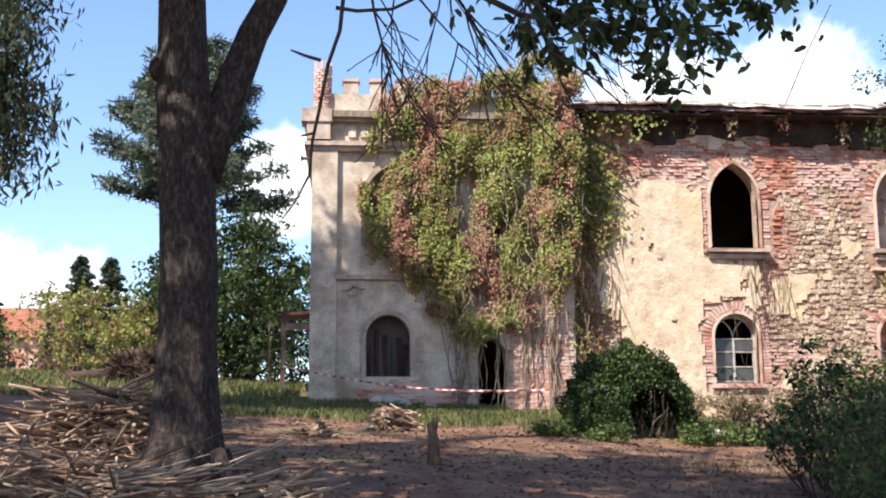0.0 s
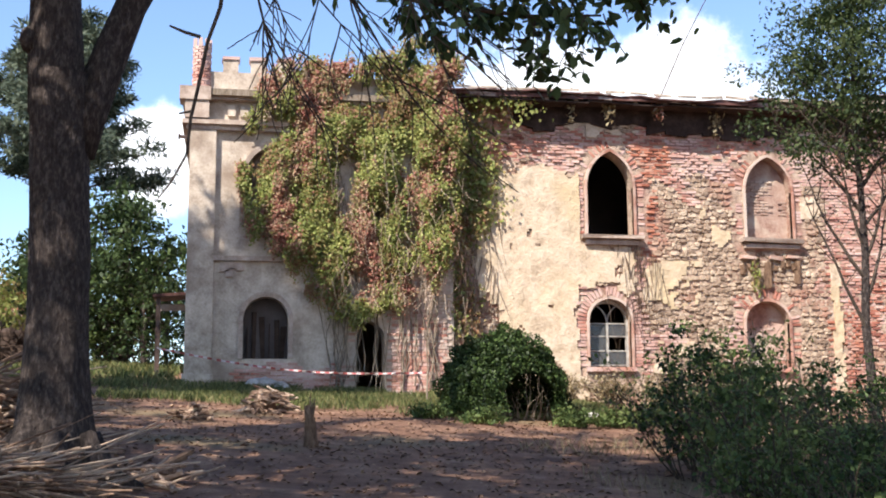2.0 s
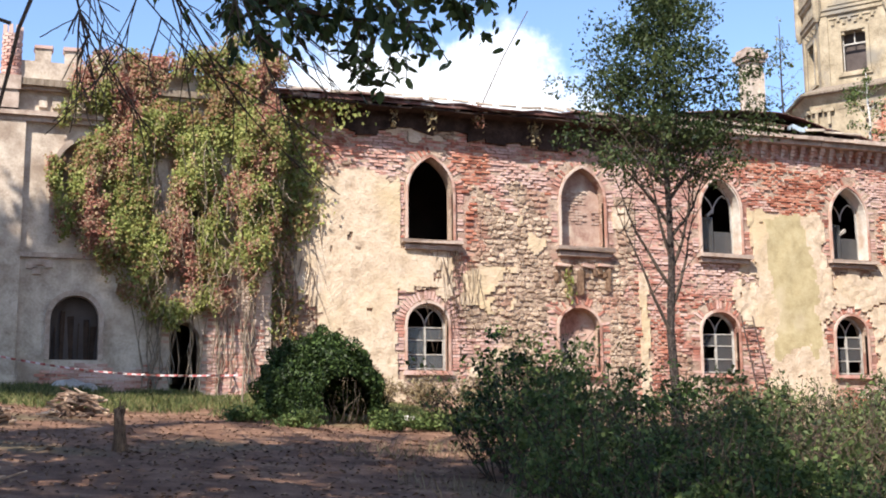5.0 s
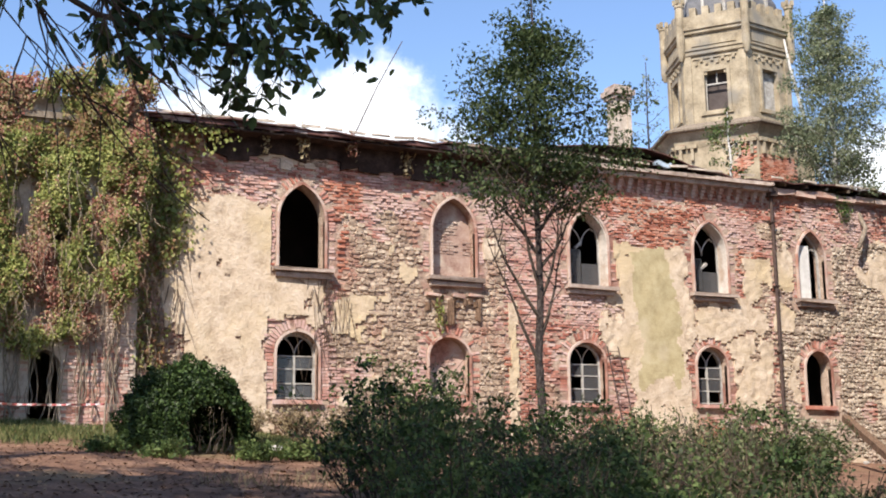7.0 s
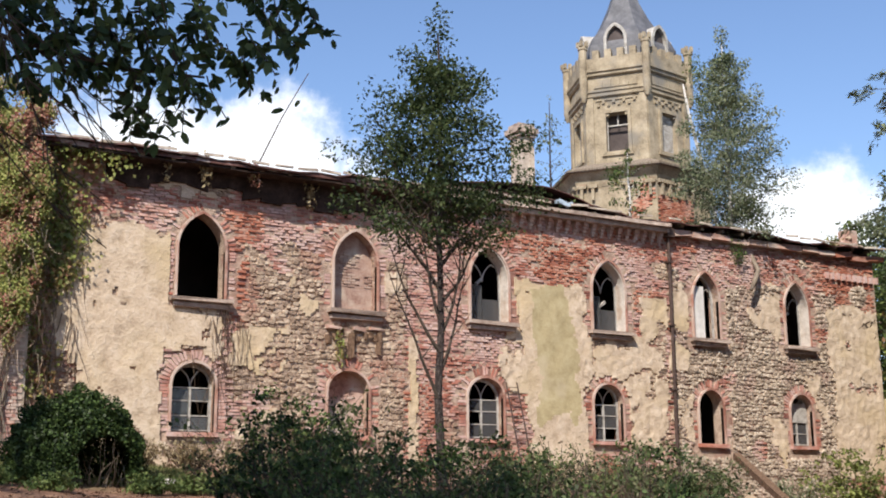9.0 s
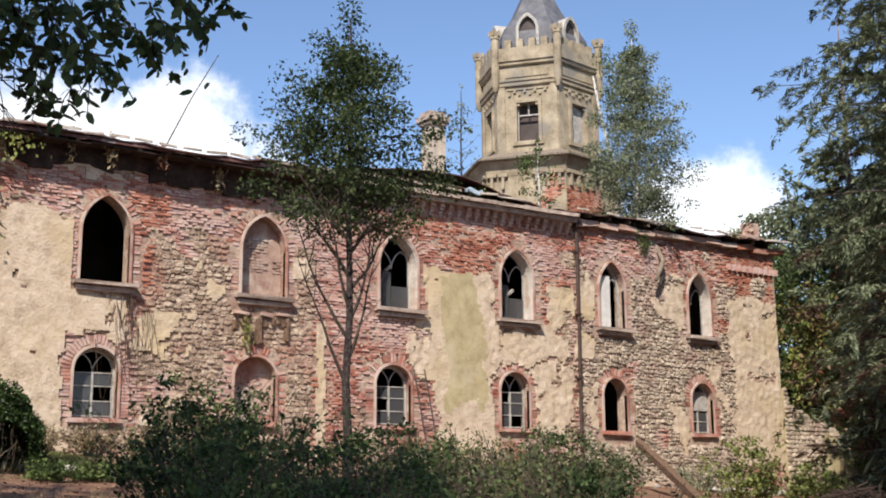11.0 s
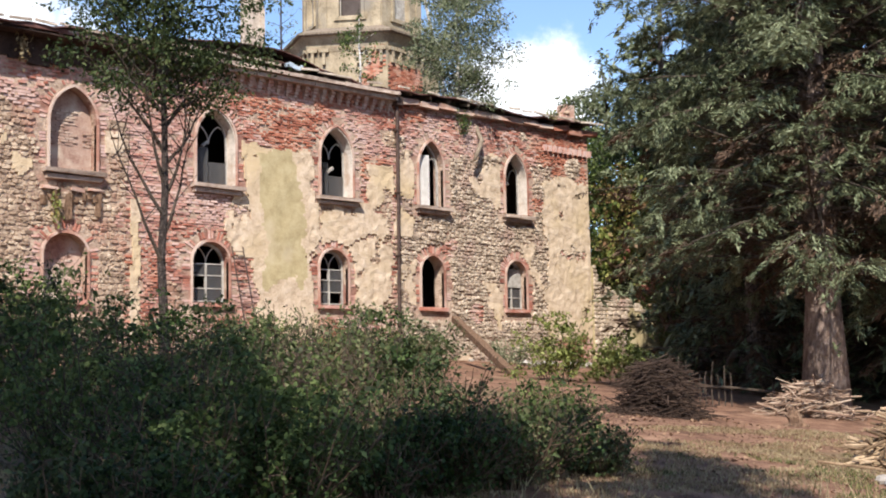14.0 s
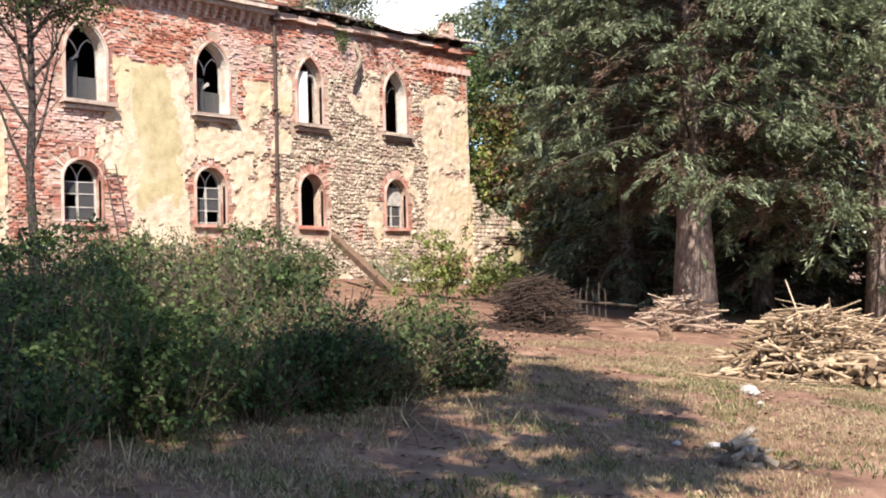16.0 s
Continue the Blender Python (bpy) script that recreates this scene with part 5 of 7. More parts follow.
# ---- creeper on the pavilion ----
def build_creeper():
    g = np.random.default_rng(11)
    creeper = thing("creeper", (3.2, PY - 0.3, 2.7), "thick creeper in green, yellow and autumn red hanging down the facade", "climbing plant")
    # hanging strands: each a ragged curtain of leaves
    cs, ns, reds = [], [], []
    low_x, low_z = (0.15, 0.4, 1.05, 1.9, 3.1, 4.0, 4.9, 5.5, 5.95), (8.6, 6.9, 6.3, 5.4, 4.6, 5.0, 5.2, 6.0, 8.2)
    top_x, top_z = (0.15, 0.7, 1.5, 4.0, 4.9, 5.5, 5.95), (9.0, 11.1, 11.5, 11.7, 12.35, 12.2, 11.5)
    for k in range(2500):
        x = g.uniform(0.15, 5.95)
        low, top = np.interp(x, low_x, low_z), np.interp(x, top_x, top_z)
        z0 = g.uniform(low, top)
        hollow = noise.noise((x * 1.2, z0 * 0.8, 4.0)) + 0.5 * noise.noise((x * 3.1, z0 * 2.2, 8.0))
        if hollow < -0.22 or (x < 1.4 and z0 > 9.3 and g.random() < 0.7):
            continue
        # each clump is a hanging tuft that stands off the wall by an uneven depth
        off = 0.16 + 0.4 * max(0.0, hollow + 0.2) + (0.3 if x > 4.9 else 0.0) * g.random() + 0.12 * g.random()
        n, s = 80, g.uniform(0.12, 0.26)
        d = rough_dirs(g, n) * (0.35 + 0.65 * g.random((n, 1)))
        cs.append(np.array((x, PY - off, z0)) + d * np.array((s, s * 0.8, s * 1.5)) + np.array((0, 0, -0.2)) * g.random((n, 1)) ** 2)
    c = np.concatenate(cs)
    n = len(c)
    nor = np.array((-0.45, -0.85, 0.75)) + 0.45 * g.normal(size=(n, 3))
    way = np.array((0, -0.25, -1.0)) + 0.55 * g.normal(size=(n, 3))
    sel = np.array([1.0 * noise.noise((p[0] * 1.3, p[1] * 0.5, p[2] * 0.5)) + 0.4 * noise.noise((p[0] * 4, 1, p[2] * 2.2)) for p in c]) + 0.13 * g.normal(size=n)
    red = sel > 0.12
    part("green_leaves", leaf_mesh("green_leaves", c[~red], way[~red], nor[~red], 0.074, 0.058, M_IVY, 3), M_IVY, creeper, "green and yellow leaves", kind="stuff")
    part("red_leaves", leaf_mesh("red_leaves", c[red], way[red], nor[red], 0.072, 0.054, M_IVY_RED, 4), M_IVY_RED, creeper, "reddened leaves", kind="stuff")
    st = Acc()
    for k in range(46):
        x = random.uniform(2.4, 6.4)
        y = PY - 0.05 if x < 5.75 else FY - 0.1
        pts, z = [], random.uniform(2.4, 3.2)
        top = random.uniform(6.5, 10.5)
        while z < top:
            pts.append((x, y - random.uniform(0, 0.12), z))
            x += random.uniform(-0.12, 0.12)
            z += random.uniform(0.3, 0.5)
        st.tube(pts, [random.uniform(0.008, 0.024) * (1 - 0.6 * i / len(pts)) for i in range(len(pts))], 5)
    for k in range(90):
        x, z = random.uniform(2.0, 6.0), random.uniform(5.2, 9.5)
        bough(st, (x, PY - random.uniform(0.3, 0.75), z), (random.uniform(-0.5, 0.5), random.uniform(-0.2, 0.2), -1), random.uniform(0.5, 1.5), 0.012, random, bits=5, wob=0.3, sides=4)
    part("stem_tangle", st, M_OLD_WOOD, creeper, "tangle of grey woody stems", kind="stuff")
    tw = Acc()
    for k in range(150):
        x, z = random.uniform(2.6, 6.0), random.uniform(5.0, 8.0)
        bough(tw, (x, PY - random.uniform(0.45, 0.95), z), (random.uniform(-0.6, 0.6), random.uniform(-0.3, 0.1), -1), random.uniform(0.3, 0.9), 0.009, random, bits=5, wob=0.35, sides=4)
    part("twig_tangle", tw, M_DEADWOOD, creeper, "pale dry hanging twigs", kind="stuff")
    # thin growth creeping on to the long front and its eave
    cs = []
    for k in range(55):
        x = 5.8 + abs(g.normal()) * 0.6
        z0 = g.uniform(7.6, 11.0) if x > 6.4 else g.uniform(5.0, 11.0)
        n = 60
        t = g.random(n)
        cs.append(np.stack([x + 0.16 * g.normal(size=n), FY - 0.05 - 0.25 * g.random(n), z0 - t * 1.1], 1))
    for k in range(7):
        x = g.uniform(6.0, 7.8)
        n = 60
        cs.append(np.stack([x + 0.3 * g.normal(size=n), FY - 0.4 - 0.3 * g.random(n), 10.8 - g.random(n) * g.uniform(0.3, 1.1)], 1))
    c = np.concatenate(cs)
    n = len(c)
    part("fringe_leaves", leaf_mesh("fringe_leaves", c, np.array((0, -0.2, -1.0)) + 0.6 * g.normal(size=(n, 3)), np.array((-0.3, -1, 0.4)) + 0.6 * g.normal(size=(n, 3)), 0.11, 0.085, M_IVY, 5), M_IVY, creeper, "thin leaves creeping along the wall", kind="stuff")



build_creeper()


def wall_tufts():
    """Weeds that have rooted in ledges and eaves."""
    g = np.random.default_rng(19)
    for k, (x, y, z, r, h, mat) in enumerate(((14.45, FY - 0.2, 5.95, 0.16, 0.5, M_IVY), (13.4, FY - 0.3, 10.35, 0.2, 0.45, M_STRAW), (11.6, FY - 0.5, 10.62, 0.22, 0.4, M_IVY_RED), (10.2, FY - 0.45, 10.6, 0.2, 0.45, M_STRAW), (9.1, FY - 0.45, 10.6, 0.12, 0.5, M_STRAW), (16.9, FY - 0.4, 10.7, 0.25, 0.3, M_IVY),
                                              (30.2, FY - 0.2, 10.3, 0.3, 0.4, M_SHRUB_LIGHT), (35.2, FY - 0.1, 11.2, 0.4, 0.25, M_IVY), (23.0, FY - 0.1, 11.25, 0.3, 0.2, M_SHRUB_LIGHT), (28.3, 35.3, 14.0, 0.5, 0.5, M_SHRUB_LIGHT), (33.6, 36.2, 19.6, 0.7, 0.7, M_SHRUB_LIGHT), (34.2, 36.6, 18.4, 0.4, 0.5, M_SHRUB_LIGHT))):
        n = int(500 * r)
        c = np.array((x, y, z)) + g.normal(size=(n, 3)) * np.array((r, r * 0.6, h)) * 0.5
        w = np.array((0, -0.2, -0.9 if mat is not M_STRAW else 1.0)) + 0.7 * g.normal(size=(n, 3))
        ob = new("wall_weed", leaf_mesh("wall_weed", c, w, g.normal(size=(n, 3)) + np.array((0, -0.8, 0.4)), 0.13, 0.06, mat, 400 + k))
        tagged(ob, "tuft of weeds rooted in the old masonry", "plant", "wall weeds", "stuff")


wall_tufts()


# ---- trees ----
def broadleaf(name, at, height, crown_r, trunk_r, label, mat, seed, leaf=0.1, dens=260, bare=0.35, clumps=34, lean=(0, 0), bark=M_BARK, group="", tall=0.62, cone=False):
    """A tree with a tapered trunk, limbs and a crown of many small leaf clumps."""
    g, r = np.random.default_rng(seed), random.Random(seed)
    x, y = at[0], at[1]
    z = ground_z(x, y) - 0.1 if len(at) < 3 else at[2]
    tree = thing(name, (x, y, z), label, "tree", group)
    tr = Acc()
    top = Vector((x + lean[0], y + lean[1], z + height * 0.93))
    k = 9
    pts = [Vector((x, y, z)).lerp(top, i / (k - 1)) + Vector((r.uniform(-1, 1), r.uniform(-1, 1), 0)) * trunk_r * (0.6 if i else 0) for i in range(k)]
    tr.tube(pts, [trunk_r * (1.35 if i == 0 else 1.0) * (1 - 0.9 * i / (k - 1)) + 0.01 for i in range(k)], 9)
    part("trunk", tr, bark, tree, smooth=True)
    lb, blobs = Acc(), []
    for i in range(clumps):
        u = bare + (1 - bare) * (i + r.random()) / clumps
        base = pts[0].lerp(top, u * 0.92)
        a = i * 2.4 + r.uniform(-0.5, 0.5)
        shape = math.sin(math.pi * min(1, max(0.06, ((u - bare) / (1 - bare)) * (1 - 0.18) + 0.2))) ** tall
        if cone:
            v = (u - bare) / (1 - bare)
            shape = min(1.0, 0.55 + v * 2.2) * (1 - v) ** 0.7 + 0.09
        ln = crown_r * shape * r.uniform(0.65, 1.08)
        way = Vector((math.cos(a), math.sin(a), r.uniform(0.25, 0.9)))
        ps = bough(lb, base, way, ln, max(0.012, trunk_r * 0.32 * (1 - u * 0.7)), r, bits=5, sides=5)
        for q in ps[2:]:
            s = crown_r * r.uniform(0.13, 0.26) * (0.55 + 0.45 * shape)
            blobs.append((tuple(q + Vector((r.uniform(-s, s), r.uniform(-s, s), r.uniform(-s, s) * 0.5))), (s, s, s * 0.62)))
    for q in pts[-3:]:
        blobs.append((tuple(q), (crown_r * 0.16, crown_r * 0.16, crown_r * 0.24)))
    blobs.append((tuple(top + Vector((0, 0, 0.1))), (crown_r * 0.12, crown_r * 0.12, crown_r * 0.25)))
    part("limb_work", lb, bark, tree, kind="stuff")
    c, w = clump_leaves(g, blobs, dens, 0.15)
    n = len(c)
    part("crown", leaf_mesh("crown", c, w * 0.4 + 0.7 * g.normal(size=(n, 3)) + np.array((0, 0, -0.35)), g.normal(size=(n, 3)) + np.array((0, 0, 1.0)), leaf, leaf * 0.55, mat, seed), mat, tree, kind="stuff")
    return tree


def spruce(name, at, height, base_r, trunk_r, label, seed, first=0.1, whorls=30, arms=9, group="", needle=0.22, mat=None, dens=55, reach=None):
    """A conifer of drooping whorled boughs, each hung with short needle sprays."""
    g, r = np.random.default_rng(seed), random.Random(seed)
    x, y = at
    z = ground_z(x, y) - 0.1
    tree = thing(name, (x, y, z), label, "tree", group)
    tr = Acc()
    tr.tube([(x + 0.05 * math.sin(i), y, z + height * i / 9) for i in range(10)], [trunk_r * (1.4 if i == 0 else 1.0) * (1 - i / 9.3) + 0.01 for i in range(10)], 10, 0.05)
    part("trunk", tr, M_SPRUCE_BARK, tree, "flaking brown-grey trunk", smooth=True)
    br = Acc()
    cs, ws, cd, wd = [], [], [], []
    for i in range(whorls):
        u = first + (0.97 - first) * (i / whorls) ** 1.05
        for k in range(arms):
            a = i * 1.9 + k * 2 * math.pi / arms + r.uniform(-0.25, 0.25)
            ln = (base_r * (1 - u) ** 0.72 if reach is None else float(np.interp(u, *reach))) * r.uniform(0.55, 1.1)
            p0 = Vector((x, y, z + height * (u + r.uniform(-0.02, 0.02))))
            way = Vector((math.cos(a), math.sin(a), r.uniform(-0.2, 0.3) if u < 0.5 else r.uniform(0.1, 0.5)))
            ps = bough(br, p0, way, ln, 0.05 * (1 - u) + 0.012, r, droop=r.uniform(0.0, 0.11) if u < 0.6 else 0.03, bits=6, wob=0.12, sides=4)
            for j in range(1, len(ps)):
                p, d = np.array(ps[j]), (ps[j] - ps[j - 1]).normalized()
                side = np.array(Vector((-d.y, d.x, 0)).normalized())
                d = np.array(d)
                f = j / (len(ps) - 1)
                spread = ln * 0.24 * (1.15 - 0.6 * f)
                n = int(dens * (0.6 + 0.8 * f) * (1.0 if p[2] < 15.5 else 0.25) / 6)
                dead = f < 0.35 or (u < first + 0.16 and g.random() < 0.4)
                for b in range(6):
                    sgn = 1 if b % 2 else -1
                    bw = side * sgn * g.uniform(0.5, 1.0) + d * g.uniform(0.3, 0.9) + np.array((0, 0, g.uniform(-0.55, 0.1)))
                    s = np.sqrt(g.random(n))[:, None]
                    pos = p + d * g.uniform(-0.6, 0.6) * ln / 6 + bw * s * spread * g.uniform(0.6, 1.15) + np.array((0, 0, -0.1)) * s * s + 0.035 * g.normal(size=(n, 3))
                    (cd if dead else cs).append(pos)
                    (wd if dead else ws).append(bw + 0.45 * g.normal(size=(n, 3)))
    part("bough_work", br, M_TWIG, tree, "bare brown inner boughs", kind="stuff")
    for nm, c, w, m, lab in (("needles", cs, ws, mat or M_NEEDLE, "grey-green needle sprays"), ("dead_needles", cd[::2], wd[::2], M_NEEDLE_DEAD, "brown dead sprays")):
        c, w = np.concatenate(c), np.concatenate(w)
        n = len(c)
        part(nm, leaf_mesh(nm, c, w, np.array((0, 0, 1.0)) + 0.45 * g.normal(size=(n, 3)), needle, needle * 0.18, m, seed + 3), m, tree, lab, kind="stuff")
    return tree


def big_tree():
    """The forked old tree that stands in the foreground."""
    r, g = random.Random(3), np.random.default_rng(3)
    bx, by = -1.68, 11.88
    bz = ground_z(bx, by)
    tree = thing("old_forked_tree", (bx, by, bz), "old grey tree with rough bark, forked trunk and bare hanging twigs", "tree")
    tr = Acc()
    # trunk with root flare
    k, sides = 16, 20
    vs, fs = [], []
    for i in range(k):
        u = i / (k - 1)
        z = bz - 0.12 + (5.3 - bz) * u
        cx, cy = bx + 0.03 - 0.16 * max(0.0, u - 0.5), by
        rad = 0.285 + 0.3 * math.exp(-u * 8) + 0.05 * max(0, u - 0.75) * 4 * 0.3
        for j in range(sides):
            a = 2 * math.pi * j / sides
            q = rad * (1 + (0.2 * math.exp(-u * 8)) * math.sin(5 * a + 1) + 0.045 * noise.noise((math.cos(a) * 3, math.sin(a) * 3, z * 1.3)) + 0.03 * noise.noise((math.cos(a) * 9, math.sin(a) * 9, z * 2.5)))
            vs.append((cx + q * math.cos(a), cy + q * math.sin(a), z))
    for i in range(k - 1):
        for j in range(sides):
            j2 = (j + 1) % sides
            fs.append((i * sides + j, i * sides + j2, (i + 1) * sides + j2, (i + 1) * sides + j))
    tr.add(vs, fs)
    part("trunk", tr, M_BARK, tree, "deeply furrowed grey trunk", smooth=True)
    for pts, rad in (([(-1.72, 11.89, 4.8), (-1.77, 11.88, 5.3), (-1.8, 11.87, 5.9), (-1.82, 11.86, 6.4), (-1.9, 11.8, 8.2), (-2.2, 11.6, 11)], [0.3, 0.27, 0.25, 0.24, 0.2, 0.12]),
                     ([(-1.56, 11.9, 4.4), (-1.42, 11.91, 4.9), (-1.26, 11.93, 5.42), (-1.08, 11.95, 5.95), (-0.88, 11.97, 6.36), (-0.5, 11.9, 7.4), (-0.3, 11.6, 9.5)], [0.2, 0.19, 0.175, 0.16, 0.15, 0.13, 0.09])):
        a = Acc()
        a.tube(pts, rad, 12, 0.035)
        part("limb", a, M_BARK, tree, smooth=True)
    for i in range(7):
        a = 0.4 + i * 0.9
        rt = Acc()
        rt.tube([(bx + 0.06 + 0.3 * math.cos(a), by + 0.3 * math.sin(a), bz + 0.42), (bx + 0.55 * math.cos(a), by + 0.55 * math.sin(a), bz + 0.12), (bx + 0.95 * math.cos(a + 0.15), by + 0.95 * math.sin(a + 0.15), bz - 0.05)], [0.13, 0.12, 0.05], 8, 0.12)
        part("root", rt, M_BARK, tree, smooth=True)
    kn = Acc()
    kn.stone((-2.03, 11.8, 5.5), (0.1, 0.12, 0.17), 4)
    part("knot", kn, M_BARK, tree, "swollen bark knot", smooth=True)
    # crown far overhead, which throws the dappled shade
    br, blobs = Acc(), []
    for i in range(26):
        a = i * 2.4
        p = bough(br, (-1.9 + 0.4 * math.cos(a), 11.7, 7.5 + 0.25 * i), (math.cos(a), math.sin(a), 0.55), r.uniform(2.2, 4.2), 0.07, r, bits=5)
        for q in p[2:]:
            s = r.uniform(0.35, 0.7)
            if q.z > 7.6:
                blobs.append((tuple(q), (s, s, s * 0.6)))
    part("bough_work", br, M_BARK, tree, kind="stuff")
    c, w = clump_leaves(g, blobs, 220, 0.2)
    n = len(c)
    part("crown", leaf_mesh("crown", c, g.normal(size=(n, 3)), g.normal(size=(n, 3)) + np.array((0, 0, 1.0)), 0.14, 0.08, M_LEAF, 8), M_LEAF, tree, kind="stuff")
    return tree


big_tree()


def overhang():
    """Branches that hang in from above: bare twigs and one leafy spray."""
    r, g = random.Random(12), np.random.default_rng(12)
    ob = thing("overhanging_branch", (1.6, 7.9, 5.3), "overhanging branch with bare twigs and dark glossy leaves", "branch")
    tw = Acc()

    def spray(p, way, ln, rad, depth, droop):
        pts = bough(tw, p, way, ln, rad, r, droop=droop, bits=6, wob=0.16, sides=5)
        if depth:
            for i in range(r.randint(3, 5)):
                q = pts[r.randint(1, 5)]
                d = (pts[-1] - pts[0]).normalized() + Vector((r.uniform(-0.9, 0.9), r.uniform(-0.3, 0.3), r.uniform(-0.7, 0.4)))
                spray(q, d, ln * r.uniform(0.35, 0.6), rad * 0.55, depth - 1, droop)
        return pts
    # long bare hanging twig beside the pavilion
    tw.tube([(-0.08, 8.0, 5.0), (-0.12, 8.0, 4.55), (-0.2, 8.0, 4.3), (-0.26, 8.0, 3.95), (-0.3, 8.0, 3.75), (-0.32, 8.0, 3.5), (-0.42, 8.0, 3.3), (-0.52, 8.0, 3.16)], [0.016, 0.015, 0.014, 0.013, 0.012, 0.01, 0.008, 0.004], 6)
    tw.tube([(-0.25, 8.0, 4.33), (-0.36, 8.0, 4.36), (-0.46, 8.0, 4.4)], [0.013, 0.011, 0.007], 6)
    tw.tube([(-0.3, 8.0, 3.8), (-0.38, 8.0, 3.78)], [0.01, 0.007], 5)
    tw.tube([(-0.15, 8.0, 4.72), (0.0, 8.0, 4.7), (0.25, 8.0, 4.72), (0.5, 8.0, 4.85)], [0.015, 0.013, 0.012, 0.01], 6)
    for x, wx, ln, rad in ((0.0, 0.3, 1.5, 0.014), (0.2, 0.5, 1.2, 0.012), (0.45, 0.9, 1.5, 0.016), (0.7, 1.3, 1.8, 0.02), (0.9, 0.6, 1.4, 0.014), (1.1, 0.9, 1.1, 0.014), (0.3, -0.2, 1.0, 0.01), (0.6, 0.1, 1.1, 0.01)):
        spray((x, 7.9 + r.uniform(-0.3, 0.3), 5.15), (wx, 0, -0.9), ln, rad, 2, 0.03)
    main = [(0.3, 8.0, 5.2), (0.75, 7.95, 4.88), (1.15, 7.9, 4.66), (1.5, 7.85, 4.6), (2.0, 7.75, 4.52), (2.5, 7.6, 4.5)]
    tw.tube(main, [0.028, 0.025, 0.022, 0.018, 0.014, 0.008], 7)
    twigs_end = []
    for i in range(190):
        u = r.random() * 1.35
        q = Vector((1.15 + 1.5 * u, 7.85 - 0.3 * u + r.uniform(-0.3, 0.3), 4.58 + r.uniform(-0.2, 0.5) + max(0, u - 0.85) * 0.95))
        low = r.uniform(0.05, 0.5) * (1.0 - abs(u - 0.62) * 0.7)
        pts = bough(tw, q, (r.uniform(-0.4, 0.7), r.uniform(-0.3, 0.3), -0.8), low, 0.006, r, bits=4, wob=0.3, sides=4)
        twigs_end += pts[1:]
    part("twig_tangle", tw, M_TWIG, ob, "dark crooked twigs", kind="stuff")
    pos, way = [], []
    for q in twigs_end:
        for k in range(2):
            d = np.array((r.uniform(-1, 1), r.uniform(-0.6, 0.6), r.uniform(-1.3, 0.1)))
            pos.append(np.array(q) + d * 0.05)
            way.append(d)
    for i in range(110):
        q = np.array((r.uniform(0.4, 3.2), 7.8 + r.uniform(-0.3, 0.3), r.uniform(4.4, 5.2)))
        pos.append(q)
        way.append(np.array((r.uniform(-1, 1), 0.2, r.uniform(-1.2, 0.2))))
    pos, way = np.array(pos), np.array(way)
    n = len(pos)
    part("leaves", leaf_mesh("leaves", pos, way, g.normal(size=(n, 3)) + np.array((0, -0.6, 0.8)), 0.1, 0.05, M_LEAF, 13, broad=True), M_LEAF, ob, "broad dark leaves", kind="stuff")


overhang()

broadleaf("ash_tree", (10.98, 19.06), 10.1, 2.35, 0.085, "slender young ash tree with feathery dark green crown", M_ASH, 21, leaf=0.09, dens=640, bare=0.55, clumps=70, cone=True)
ash_low = Acc()
rr = random.Random(4)
for a, b, c in (((10.96, 19.06, 3.4), (-0.5, 0.05, 1.1), 2.6), ((10.97, 19.06, 3.9), (0.35, 0.0, 1.1), 2.2), ((10.98, 19.06, 4.3), (-0.6, 0.1, 1.0), 2.4), ((10.98, 19.06, 4.6), (0.6, -0.1, 1.0), 2.0), ((10.98, 19.06, 4.9), (-0.4, -0.2, 1.2), 2.0),
                ((10.98, 19.06, 5.2), (0.7, 0.2, 0.9), 1.9), ((10.98, 19.06, 5.5), (-0.9, 0.1, 0.9), 2.2), ((10.98, 19.06, 5.9), (0.8, -0.1, 0.8), 1.7), ((10.98, 19.06, 6.2), (-0.8, 0.2, 0.8), 1.8)):
    for p in bough(ash_low, a, b, c, 0.04, rr, lift=0.04, bits=6, sides=5)[2:]:
        bough(ash_low, p, (rr.uniform(-1, 1), rr.uniform(-0.5, 0.5), 0.9), rr.uniform(0.5, 1.1), 0.012, rr, bits=4, sides=4)
        bough(ash_low, p, (rr.uniform(-1, 1), rr.uniform(-0.5, 0.5), 0.7), rr.uniform(0.3, 0.8), 0.008, rr, bits=4, sides=4)
part("bare_branchwork", ash_low, M_TWIG, bpy.data.objects["ash_tree"], "thin bare lower branches", kind="stuff")

# spruces on the right, and the dark stand behind them
spruce("spruce", (25.4, 14.1), 25.0, 6.6, 0.42, "huge old spruce with drooping grey-green boughs", 31, first=0.145, whorls=42, arms=13, needle=0.17, dens=150, reach=((0.1, 0.16, 0.3, 0.48, 0.72, 1.0), (4.2, 4.6, 5.0, 4.6, 2.8, 0.2)))
spruce("spruce", (30.6, 11.6), 24.0, 5.8, 0.34, "old spruce with dark drooping boughs", 32, first=0.15, whorls=32, arms=11, needle=0.22, dens=75)
stand = spruce("spruce", (36.0, 17.5), 22.0, 5.0, 0.3, "dark spruce at the edge of the wood", 33, first=0.03, whorls=24, arms=8, needle=0.58, dens=19, group="spruces of the wood")
